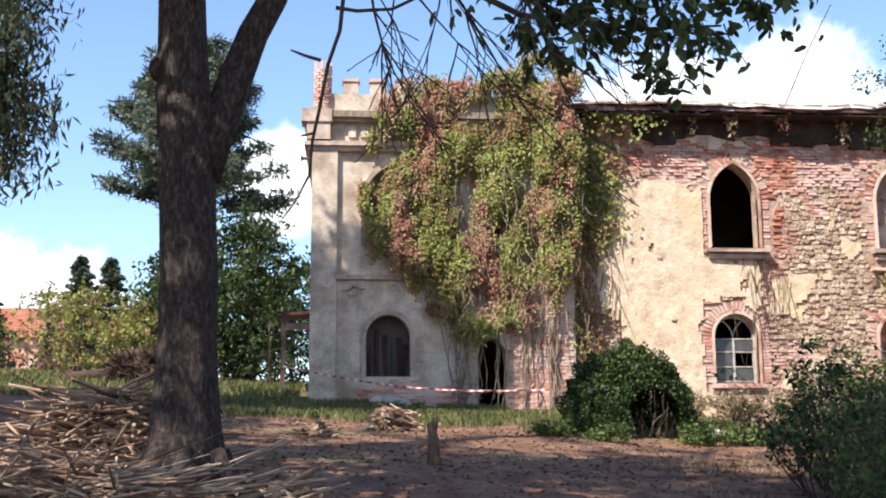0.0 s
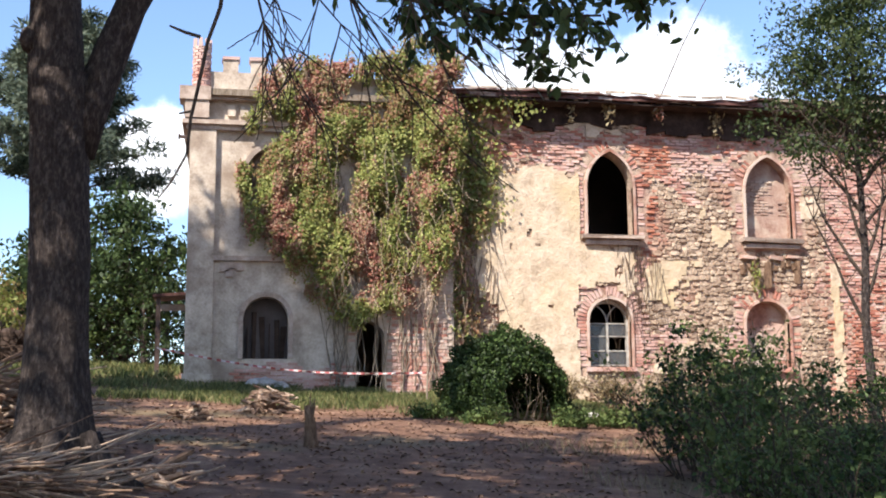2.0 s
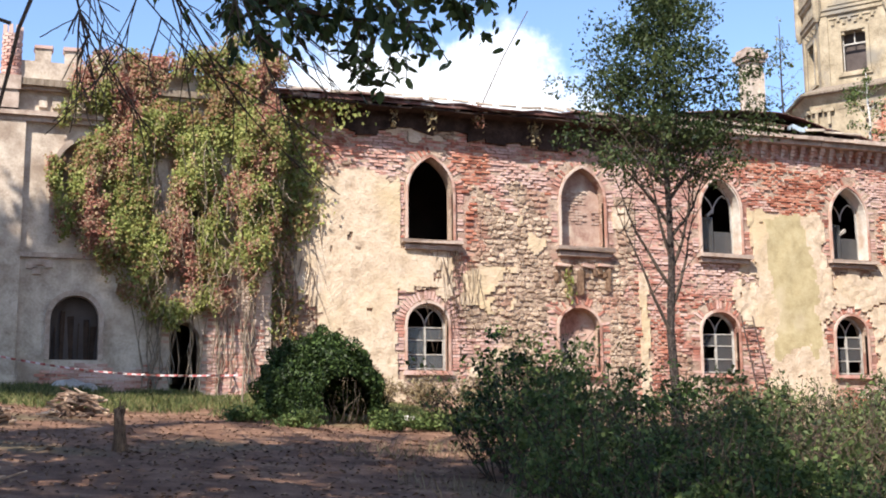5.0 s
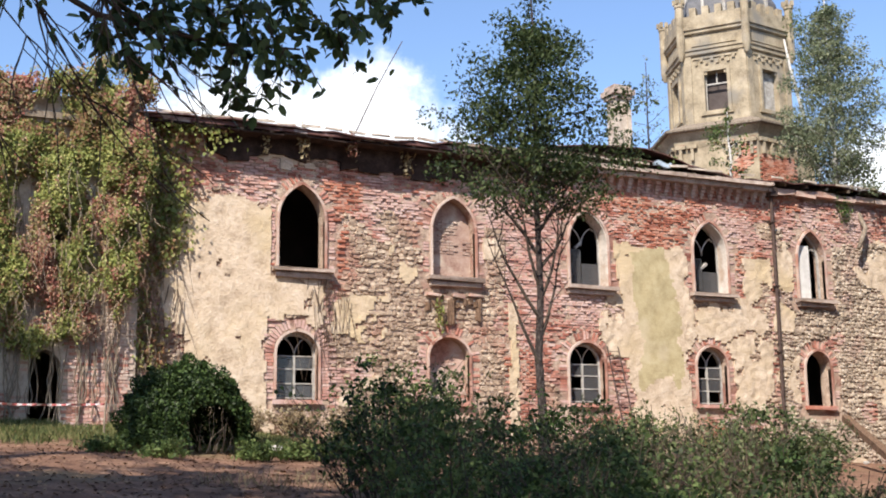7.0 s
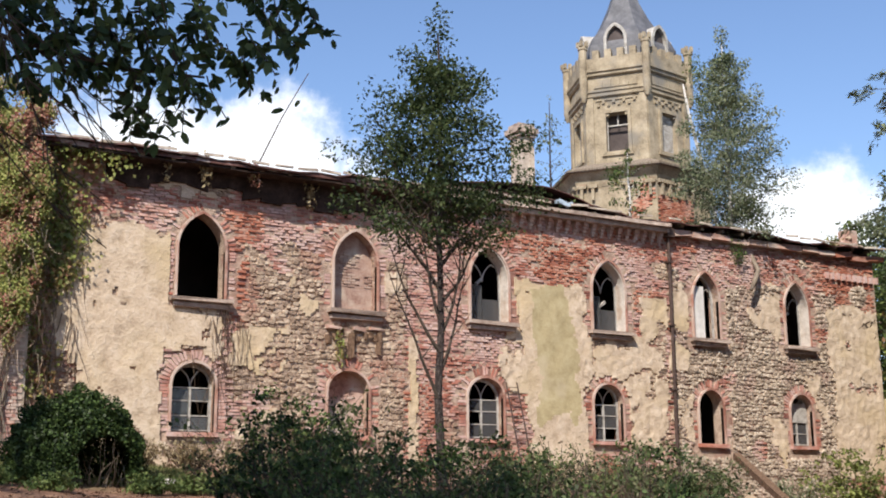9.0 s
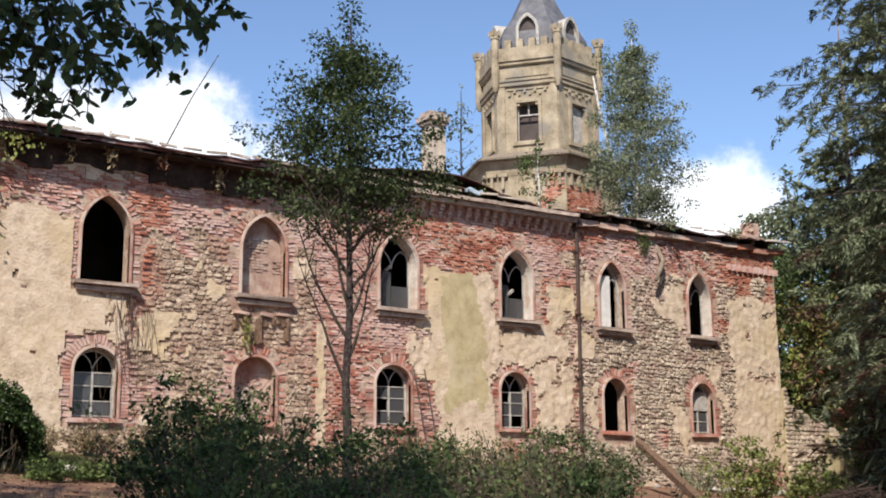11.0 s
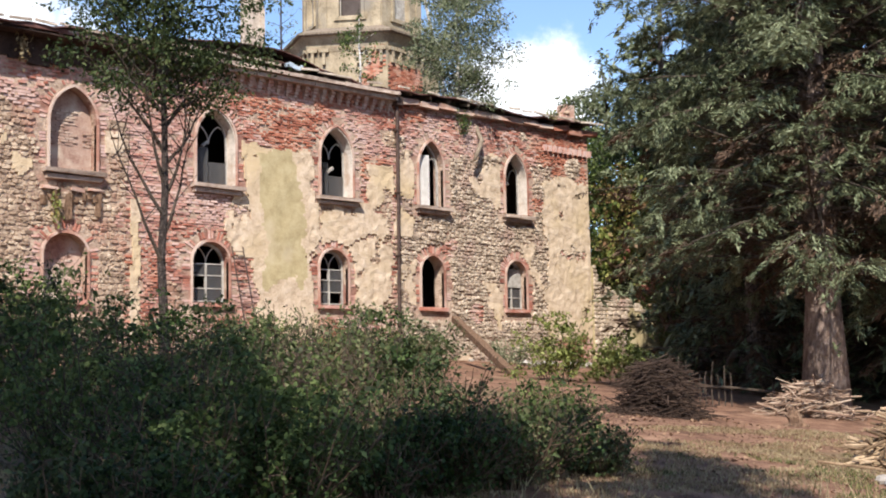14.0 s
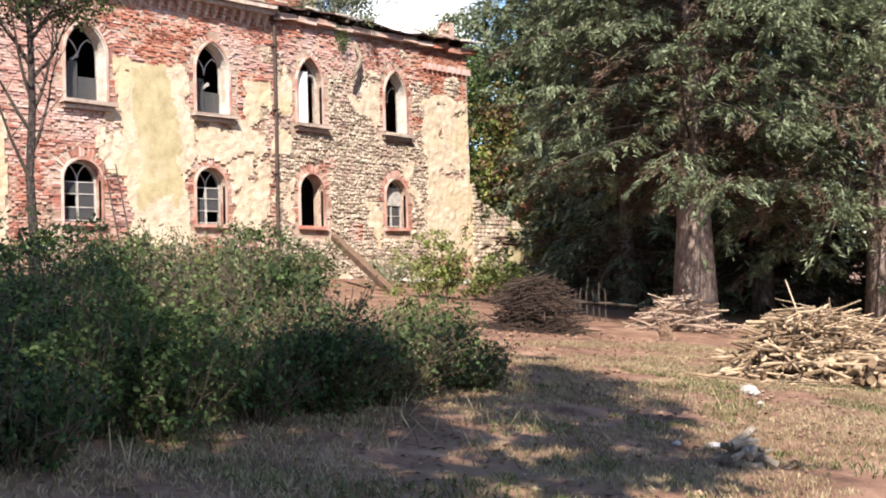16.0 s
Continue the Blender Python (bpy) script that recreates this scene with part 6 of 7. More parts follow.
for k, (x, y, s) in enumerate(((45.0, 32.6, 1.0), (31.2, 19.6, 0.72), (36.2, 22.2, 1.15), (38.6, 25.2, 0.8), (38.5, 11.5, 1.0), (35.5, 5.0, 0.95), (42.5, 14.5, 1.1), (41, 22.5, 1.0), (46, 8, 1.1), (47, 20, 1.15), (43, 1, 1.0), (51, 15, 1.2), (39.5, 19.5, 0.9), (33.5, 8.5, 0.8), (48, 13, 1.0), (36.5, 1.0, 1.0), (50, 27, 1.2), (53, 33, 1.2), (56, 24, 1.2), (47, 30, 0.9), (44.5, 26, 0.85))):
    copy_thing(stand, pose(x, y, ground_z(x, y), 0, 0, 47 * k) @ Matrix.Diagonal((s, s, s, 1)))

# trees on the roof and behind
broadleaf("birch_tree", (30.7, 31.6, 9.6), 9.9, 2.5, 0.09, "pale young birch rooted in the wall top", M_BIRCH_LEAF, 41, leaf=0.11, dens=480, bare=0.1, clumps=130, bark=M_BIRCH_BARK, cone=True)
rt = Acc()
rt.tube([(30.5, 30.6, 8.9), (30.75, 30.62, 9.3), (31.05, 30.75, 9.7), (31.05, 31.2, 10.6), (30.9, 31.5, 11.4)], [0.07, 0.09, 0.09, 0.08, 0.07], 7)
part("crooked_root", rt, M_OLD_WOOD, bpy.data.objects["birch_tree"], "crooked stem growing out of the masonry", smooth=True)
lean_trunk = Acc()
lean_trunk.tube([(33.9, 35.4, 11.3), (33.62, 35.6, 13.4), (33.4, 35.85, 15.2), (33.05, 36.15, 17.6), (32.95, 36.3, 18.9)], [0.09, 0.085, 0.075, 0.06, 0.04], 7)
part("leaning_trunk", lean_trunk, M_BIRCH_BARK, bpy.data.objects["birch_tree"], "white trunk leaning against the tower", smooth=True)
broadleaf("birch_tree", (28.3, 34.5, 11.6), 3.4, 1.0, 0.05, "small birch sprouting from the roof beside the tower", M_SHRUB_LIGHT, 42, leaf=0.12, dens=400, bare=0.05, clumps=18, bark=M_BIRCH_BARK)
broadleaf("birch_tree", (27.3, 38.2, 11.6), 6.6, 1.1, 0.05, "thin young tree behind the chimney", M_BIRCH_LEAF, 43, leaf=0.11, dens=90, bare=0.3, clumps=22)
broadleaf("poplar_tree", (46.6, 37.3), 16.0, 4.2, 0.2, "tall pale green tree behind the house end", M_BIRCH_LEAF, 44, leaf=0.26, dens=100, bare=0.06, clumps=90, tall=0.5)
broadleaf("poplar_tree", (53.0, 39.0), 17.0, 4.6, 0.22, "tall green tree behind the ruined wall", M_SHRUB_LIGHT, 58, leaf=0.28, dens=90, bare=0.06, clumps=80, tall=0.5)
broadleaf("maple_tree", (41.6, 35.5), 12.5, 3.0, 0.18, "dense green tree behind the house end", M_SHRUB_LIGHT, 49, leaf=0.24, dens=150, bare=0.04, clumps=70, tall=0.4)
broadleaf("maple_tree", (42.6, 33.2), 9.5, 3.0, 0.16, "tree with reddening leaves behind the wall", M_IVY, 45, leaf=0.24, dens=110, bare=0.05, clumps=50, tall=0.4)
broadleaf("maple_tree", (46.5, 34.0), 13.0, 3.8, 0.2, "dense dark green tree behind the ruined wall", M_LEAF, 46, leaf=0.26, dens=130, bare=0.02, clumps=70, tall=0.4)
broadleaf("maple_tree", (42.2, 30.2), 6.8, 2.2, 0.16, "tree with orange-red autumn leaves", M_IVY_RED, 47, leaf=0.22, dens=100, bare=0.3, clumps=40, tall=0.4)
broadleaf("maple_tree", (41.8, 29.8), 4.2, 1.9, 0.12, "bright green bush leaning over the ruined wall", M_SHRUB_LIGHT, 48, leaf=0.2, dens=190, bare=0.02, clumps=40, tall=0.4)

# left background
def pine(at, height, seed, label):
    g, r = np.random.default_rng(seed), random.Random(seed)
    x, y = at
    z = ground_z(x, y) - 0.1
    tree = thing("pine_tree", (x, y, z), label, "tree")
    tr = Acc()
    tr.tube([(x + 0.15 * math.sin(i), y, z + height * i / 8) for i in range(9)], [0.3 * (1 - i / 9) + 0.03 for i in range(9)], 8)
    part("trunk", tr, M_BARK, tree, smooth=True)
    br, blobs = Acc(), []
    for i in range(48):
        u = 0.48 + 0.5 * i / 48
        a = i * 2.4 + r.uniform(-0.4, 0.4)
        ln = 6.2 * (1.06 - u) ** 0.6 * r.uniform(0.55, 1.1)
        ps = bough(br, (x, y, z + height * u), (math.cos(a), math.sin(a), 0.15), ln, 0.07, r, lift=0.05, bits=6, sides=4)
        for q in ps[3:]:
            for k in range(2):
                s = r.uniform(0.35, 0.8)
                blobs.append((tuple(q + Vector((r.uniform(-0.4, 0.4), r.uniform(-0.4, 0.4), r.uniform(0, 0.3)))), (s, s, s * 0.55)))
    part("bough_work", br, M_BARK, tree, kind="stuff")
    c, w = clump_leaves(g, blobs, 520, 0.1)
    n = len(c)
    part("needles", leaf_mesh("needles", c, w + 0.6 * g.normal(size=(n, 3)), g.normal(size=(n, 3)), 0.3, 0.07, M_PINE, seed), M_PINE, tree, kind="stuff")


pine((-6.3, 44.6), 12.8, 51, "spreading pine with open grey-green tufts")
broadleaf("linden_tree", (-3.6, 40.0), 6.3, 3.0, 0.25, "dense dark green broadleaf tree beside the pavilion", M_LEAF, 52, leaf=0.2, dens=190, bare=0.06, clumps=60, tall=0.5)
broadleaf("linden_tree", (-6.2, 42.0), 5.4, 2.4, 0.22, "dense dark green broadleaf tree", M_LEAF, 53, leaf=0.2, dens=170, bare=0.05, clumps=50, tall=0.5)
far_fir = spruce("fir_tree", (-17.6, 77.0), 9.0, 2.6, 0.16, "small dark fir far behind the park", 54, first=0.02, whorls=22, arms=8, needle=0.5, dens=20, mat=M_PINE, group="far firs")
for k, (x, y, s) in enumerate(((-15.9, 78, 1.0), (-24, 80, 0.75), (-12.3, 76, 0.9), (-20.5, 82, 0.6))):
    copy_thing(far_fir, pose(x, y, ground_z(x, y), 0, 0, 60 * k) @ Matrix.Diagonal((s, s, s, 1)))
for k, (x, y, h, r) in enumerate(((-2.7, 38.2, 3.6, 1.6), (-4.6, 38.8, 3.2, 1.7), (-7.4, 40.5, 3.0, 1.8), (-9.5, 42.0, 3.4, 1.9), (-2.2, 42.6, 4.6, 1.9), (-4.3, 44.2, 4.4, 2.0), (-6.3, 45.2, 4.0, 2.0))):
    broadleaf("hedge_bush", (x, y), h, r, 0.08, "dark green bush beside the pavilion" if k not in (2, 3) else "bush turning yellow and brown", (M_LEAF, M_SHRUB_LIGHT, M_IVY, M_IVY, M_LEAF, M_SHRUB, M_LEAF)[k], 90 + k, leaf=0.16, dens=190, bare=0.02, clumps=34, group="hedge bushes", tall=0.35)
hedge_tints = (M_IVY_RED, M_IVY, M_IVY_RED, M_SHRUB_LIGHT, M_IVY_RED, M_IVY, M_SHRUB)
for k in range(13):
    x, y = -17.5 + k * 1.25, 47.0 + 3 * math.sin(k * 2.1)
    broadleaf("hedge_bush", (x, y), 3.0 + 0.9 * math.sin(k * 1.7), 1.5, 0.08, "overgrown hedge bush turning red" if hedge_tints[k % 7] is M_IVY_RED else "overgrown green hedge bush", hedge_tints[k % 7], 60 + k, leaf=0.2, dens=90, bare=0.02, clumps=26, group="hedge bushes", tall=0.4)

# hanging spruce boughs at the left edge
def hanging_boughs():
    g, r = np.random.default_rng(71), random.Random(71)
    x, y = -5.4, 13.6
    z = ground_z(x, y)
    tree = thing("spruce", (x, y, z), "tall spruce with long hanging dark boughs", "tree")
    tr, br = Acc(), Acc()
    tr.tube([(x, y, z + 2.4 * i) for i in range(10)], [0.3 * (1 - i / 10.5) for i in range(10)], 9)
    part("trunk", tr, M_BARK, tree, smooth=True)
    cs, ws = [], []
    for i in range(70):
        a = r.uniform(-0.9, 0.9) if i < 34 else r.uniform(0, 6.28)
        zz = z + (3.6 + 5.0 * r.random() if i < 34 else 5 + 17 * r.random())
        ln = r.uniform(1.3, 2.0) * (1 if zz < 12 else max(0.35, (26 - zz) / 14))
        ps = bough(br, (x, y, zz), (math.cos(a), math.sin(a), -0.1), ln, 0.03, r, droop=0.1, bits=6, wob=0.1, sides=4)
        for q in ps[1:]:
            n = 95
            t = g.random(n)
            cs.append(np.array(q) + np.stack([0.16 * g.normal(size=n), 0.16 * g.normal(size=n), -t * 0.55], 1))
            ws.append(np.array((0, 0, -1.0)) + 0.6 * g.normal(size=(n, 3)))
    part("bough_work", br, M_TWIG, tree, kind="stuff")
    c, w = np.concatenate(cs), np.concatenate(ws)
    part("needles", leaf_mesh("needles", c, w, g.normal(size=c.shape), 0.15, 0.035, M_NEEDLE, 72), M_NEEDLE, tree, kind="stuff")


hanging_boughs()

# tall unseen trees added beside and behind the viewer to shade lawn and shrubs
for k, (x, y, h, cr, de) in enumerate(((-9.7, 20.8, 20.0, 4.0, 170), (-13.5, 12.5, 17.0, 4.6, 95), (-8.0, 4.0, 16.5, 2.2, 40), (-5.3, 9.2, 16.0, 3.0, 60), (-4.2, 4.0, 21.0, 3.4, 100), (-4.5, -3.5, 16.0, 2.4, 70), (-3.8, -0.8, 14.0, 2.4, 50), (-17.0, 15.5, 21.0, 4.6, 90), (-0.2, -1.6, 17.0, 1.7, 130), (-5.0, -0.5, 21.0, 2.2, 45), (-10, -8, 19, 5.0, 80), (-1.8, -1.1, 17.0, 1.6, 120))):
    broadleaf("park_tree", (x, y), h, cr, 0.15 if x == -0.2 else 0.3, "tall unseen tree added for its shade", M_LEAF, 80 + k, leaf=0.34, dens=de, bare=0.55 if h in (17.0, 20.0, 21.0) and x > -10 else 0.44, clumps=80, group="park trees", tall=0.45, lean=(3.6, 1.8) if x == -0.2 else (0, 0))


# ---- shrubs ----
def shrub(name, x, y, r, h, mat, label, seed, leaf=0.06, dens=900, stems=14, group="", floor=0.12, gaps=0.3, lumps=34):
    """A shrub of many stems whose leaves gather in separate clumps, with loose shoots sticking out."""
    g, q = np.random.default_rng(seed), random.Random(seed)
    z = ground_z(x, y) - 0.03
    ob = thing(name, (x, y, z), label, "shrub", group)
    st, blobs, shoots = Acc(), [], []
    for i in range(stems):
        a = q.uniform(0, 6.28)
        d = Vector((math.cos(a) * q.uniform(0.1, 0.9), math.sin(a) * q.uniform(0.1, 0.9), 1.0))
        ps = bough(st, (x + 0.25 * r * math.cos(a), y + 0.25 * r * math.sin(a), z), d, h * q.uniform(0.6, 1.2), 0.012, q, bits=5, wob=0.2, sides=4)
        shoots.append(ps)
    for ps in list(shoots):
        for k in range(3):
            o = ps[q.randrange(1, len(ps) - 1)]
            shoots.append(bough(st, o, (q.uniform(-1, 1), q.uniform(-1, 1), q.uniform(0.1, 1.0)), h * q.uniform(0.2, 0.45), 0.006, q, bits=3, wob=0.3, sides=3))
    lump = q.uniform(0, 50)
    for i in range(int(lumps * (1 - gaps))):
        a, u = q.uniform(0, 6.28), q.random() ** 0.7
        rad = q.uniform(0.35, 1.05) * math.cos(u * 1.3)
        s = min(0.36, r * 0.3) * q.uniform(0.35, 1.1)
        up = q.uniform(0.6, 1.1) + 0.25 * math.sin(a * 2 + lump)
        p = (x + r * rad * math.cos(a), y + r * rad * math.sin(a), z + max(floor + s * 0.4, h * (0.12 + 0.8 * math.sin(u * 1.5)) * up))
        blobs.append((p, (s, s, s * 0.65)))
    part("stem_tangle", st, M_DEADBROWN if seed % 2 else M_TWIG, ob, kind="stuff")
    c, w = clump_leaves(g, blobs, dens, 0.1) if blobs else (np.zeros((0, 3)), np.zeros((0, 3)))
    nor = w * 0.75 + np.array((0, 0, 0.75)) + 0.5 * g.normal(size=w.shape)
    cs, ns = [c], [nor]
    for ps in shoots:
        for p, p2 in zip(ps[1:], ps[2:]):
            m = max(1, int(5 * (1 - gaps)))
            t = g.random((m, 1))
            cs.append(np.array(p) * (1 - t) + np.array(p2) * t + 0.05 * g.normal(size=(m, 3)))
            ns.append(np.array((0, 0, 0.8)) + 0.7 * g.normal(size=(m, 3)))
    c, nor = np.concatenate(cs), np.concatenate(ns)
    ok = c[:, 2] > z + 0.05
    c, nor = c[ok], nor[ok]
    n = len(c)
    part("foliage", leaf_mesh("foliage", c, g.normal(size=(n, 3)) + np.array((0, 0, -0.2)), nor, leaf, leaf * 0.58, mat, seed), mat, ob, kind="stuff")
    return ob


SHRUBS = [(6.15, 14.84, 0.75, 1.83, "dark"), (7.65, 16.29, 0.94, 1.67, "dull"), (7.32, 17.53, 1, 1.94, "fresh"), (8.65, 18.03, 1.05, 1.55, "dull"),
          (9.99, 17.33, 1.14, 1.42, "dark"), (11.65, 17.47, 1.1, 1.41, "dull"), (14.36, 17.97, 1.21, 1.42, "fresh"), (16.02, 17.87, 1.26, 1.24, "dull"),
          (5.6, 13.99, 0.62, 1.6, "dark"), (5.8, 12.74, 0.8, 1.5, "fresh"), (6.6, 12.35, 0.8, 1.39, "fresh"), (8.57, 13.51, 0.92, 1.39, "dull"),
          (10.42, 13.43, 1.05, 1.4, "bare"), (12.41, 14.39, 1, 1.51, "dull"), (4.78, 9.91, 0.73, 1.15, "fresh"), (5.92, 9.27, 0.79, 1.19, "fresh"),
          (4.99, 8.66, 0.72, 1, "dark"), (13.1, 16.2, 1.1, 1.3, "dull"), (10.8, 15.4, 1, 1.4, "bare"), (7.9, 10.6, 0.9, 1.15, "dull"),
          (9.6, 10.9, 0.9, 1.1, "dark"), (9.9, 8.9, 0.7, 0.8, "bare"), (6.4, 10.6, 0.9, 1.3, "dull")]
SHRUB_KINDS = {"bare": (M_SHRUB, "half-bare brown thicket with few leaves", 0.93), "fresh": (M_SHRUB_LIGHT, "wild shrub with fresh green leaves", 0.1),
               "dark": (M_BUSH, "dark dense wild shrub", 0.3), "dull": (M_SHRUB, "straggling wild shrub with small dull green leaves", 0.3)}
for k, (x, y, r, h, sort) in enumerate(SHRUBS):
    near = math.hypot(x, y) < 12.5
    leaf_mat, words, gaps = SHRUB_KINDS[sort]
    shrub("shrub", x, y, r, h, leaf_mat, words, 100 + k, leaf=0.06 if near else 0.085, dens=2100 if near else 1200,
          stems=(90 if sort == "bare" else 30) if near else (46 if sort == "bare" else 20), group="wild shrubs", floor=0.16, gaps=gaps)
# the front edge of the thicket: a fresh mound, dark low growth, and brown stems under a thin dark roof of leaves
for k, (x, y, r, h, mat, floor, gaps, stems, lumps, words) in enumerate((
        (5.25, 7.4, 0.72, 0.92, M_SHRUB_LIGHT, 0.08, 0.0, 30, 60, "rounded wild shrub with bright fresh leaves"), (5.85, 7.75, 0.6, 0.9, M_SHRUB_LIGHT, 0.1, 0.0, 30, 46, "rounded wild shrub with bright fresh leaves"),
        (4.75, 7.85, 0.55, 0.8, M_SHRUB_LIGHT, 0.1, 0.05, 24, 40, "rounded wild shrub with bright fresh leaves"), (6.35, 7.55, 0.5, 0.75, M_BUSH, 0.2, 0.1, 30, 36, "dark low wild shrub"),
        (3.85, 6.8, 0.6, 0.62, M_BUSH, 0.04, 0.25, 26, 40, "dark low wild shrub"), (3.4, 7.1, 0.6, 0.6, M_SHRUB, 0.04, 0.3, 26, 40, "dark low wild shrub"), (4.2, 7.5, 0.5, 0.55, M_BUSH, 0.04, 0.3, 20, 34, "dark low wild shrub"),
        (7.35, 7.85, 0.8, 0.82, M_BUSH, 0.5, 0.2, 110, 34, "brown thicket roofed with dark leaves"), (8.3, 8.05, 0.85, 0.8, M_SHRUB, 0.42, 0.25, 110, 34, "brown thicket roofed with dark leaves"),
        (9.15, 8.3, 0.7, 0.72, M_BUSH, 0.35, 0.25, 70, 34, "brown thicket roofed with dark leaves"), (7.9, 8.7, 0.8, 1.0, M_SHRUB, 0.4, 0.3, 80, 34, "brown thicket roofed with dark leaves"), (10.2, 9.2, 0.6, 0.7, M_SHRUB_LIGHT, 0.1, 0.2, 30, 30, "small wild shrub with fresh leaves"),
        (10.9, 9.7, 0.7, 0.8, M_BUSH, 0.1, 0.3, 40, 34, "dark low wild shrub"), (11.9, 10.7, 0.75, 0.85, M_SHRUB_LIGHT, 0.1, 0.2, 30, 34, "small wild shrub with fresh leaves"), (10.1, 8.3, 0.5, 0.5, M_SHRUB, 0.15, 0.35, 60, 24, "brown thicket roofed with dark leaves"))):
    shrub("shrub", x, y, r, h, mat, words, 171 + 2 * k, leaf=0.055, dens=2300, stems=stems, group="wild shrubs", floor=floor, gaps=gaps, lumps=lumps)
shrub("shrub", 24.76, 21.82, 1.5, 1.7, M_FRESH, "low sunlit yellow-green shrub by the rubble", 140, leaf=0.12, dens=900, gaps=0.0)
shrub("shrub", 26.6, 21.0, 1.4, 1.3, M_FRESH, "low sunlit yellow-green shrub by the rubble", 141, leaf=0.12, dens=900, gaps=0.1)


def round_bush():
    """The clipped dome-shaped bush, hollow and bare on one side below."""
    g, r = np.random.default_rng(150), random.Random(150)
    cx, cy = 5.42, 23.35
    z = ground_z(cx, cy) - 0.05
    ob = thing("round_bush", (cx, cy, z), "dense dome-shaped dark green bush, bare and hollow below", "shrub")
    n = 40000
    d = rough_dirs(g, n)
    d[:, 2] = np.abs(d[:, 2]) * 1.0 - 0.12
    rad = (0.74 + 0.3 * g.random(n)) * (1 + 0.1 * np.sin(d[:, 0] * 9 + 1) * np.cos(d[:, 2] * 8 + d[:, 1] * 5) + 0.06 * np.sin(d[:, 0] * 23 + d[:, 2] * 17))
    c = np.array((cx, cy, z + 0.35)) + d * rad[:, None] * np.array((1.32, 1.1, 1.6))
    hole = ((c[:, 0] - cx - 0.35) / 0.6) ** 2 + ((c[:, 2] - z - 0.45) / 0.5) ** 2 < 0.75 + 0.6 * g.random(len(c))
    c, d = c[~(hole & (c[:, 1] < cy + 0.3))], d[~(hole & (c[:, 1] < cy + 0.3))]
    c2, d2 = c[c[:, 2] > z], d[c[:, 2] > z]
    m = len(c2)
    part("foliage", leaf_mesh("foliage", c2, d2 * 0.3 + g.normal(size=(m, 3)), d2 + 0.6 * g.normal(size=(m, 3)), 0.075, 0.045, M_BUSH, 151), M_BUSH, ob, kind="stuff")
    st = Acc()
    for i in range(60):
        a = r.uniform(0, 6.28)
        bough(st, (cx + 0.4 + 0.5 * math.cos(a), cy + 0.4 * math.sin(a), z), (math.cos(a) * 0.6, math.sin(a) * 0.6, 1), r.uniform(0.4, 1.0), 0.012, r, bits=5, wob=0.3, sides=4)
    part("stem_tangle", st, M_OLD_WOOD, ob, "grey tangled stems", kind="stuff")



round_bush()
for k, (x, y, r, h) in enumerate(((19.2, 26.6, 1.2, 1.2), (21.4, 27.4, 1.1, 1.4), (23.3, 26.2, 1.2, 1.1), (25.3, 27.9, 1.2, 1.3), (17.2, 25.2, 1.2, 1.2), (28.3, 27.0, 1.1, 1.0))):
    shrub("shrub", x, y, r, h, M_BIRCH_LEAF if k % 2 else M_SHRUB_LIGHT, "pale sunlit shrub at the foot of the ruin", 145 + k, leaf=0.09, dens=360, stems=24, group="shrubs by the wall")
for k, (x, y, r, h) in enumerate(((8.6, 30.1, 0.7, 0.7), (9.9, 30.2, 0.8, 0.9), (11.3, 30.1, 0.8, 0.8), (12.6, 29.8, 0.8, 0.9), (7.4, 29.8, 0.6, 0.6))):
    shrub("dry_weed", x, y, r, h, M_STRAW, "dry brown weeds at the foot of the wall", 155 + k, leaf=0.08, dens=260, stems=40, group="dry weeds")
for k, (x, y, r, h) in enumerate(((4.6, 21.4, 0.6, 0.3), (6.4, 21.7, 0.7, 0.34), (7.4, 22.0, 0.8, 0.4), (8.3, 22.6, 0.7, 0.36), (3.7, 22.2, 0.5, 0.28))):
    shrub("weed_patch", x, y, r, h, M_SHRUB_LIGHT, "low green weeds round the dome-shaped bush", 231 + k, leaf=0.075, dens=1500, stems=16, group="green weeds", floor=0.04, gaps=0.1)


def dry_vines():
    r = random.Random(33)
    a = Acc()
    for k in range(46):
        x, z = r.gauss(11.05, 0.32), r.uniform(5.2, 6.9)
        bough(a, (x, FY - r.uniform(0.06, 0.14), z), (r.uniform(-0.15, 0.15), 0, -1), r.uniform(0.5, 1.9), 0.01, r, bits=6, wob=0.14, sides=4)
    for k in range(70):
        x, z = 5.9 + 1.3 * r.random() ** 1.6, r.uniform(4.5, 10.4)
        bough(a, (x, FY - r.uniform(0.08, 0.16), z), (r.uniform(-0.2, 0.2), 0, -1), r.uniform(0.8, 2.2), 0.013, r, bits=7, wob=0.14, sides=4)
    whole("dry_vine", a, M_DEADBROWN, "dead brown vines clinging to the wall", "vine", kind="stuff")


dry_vines()


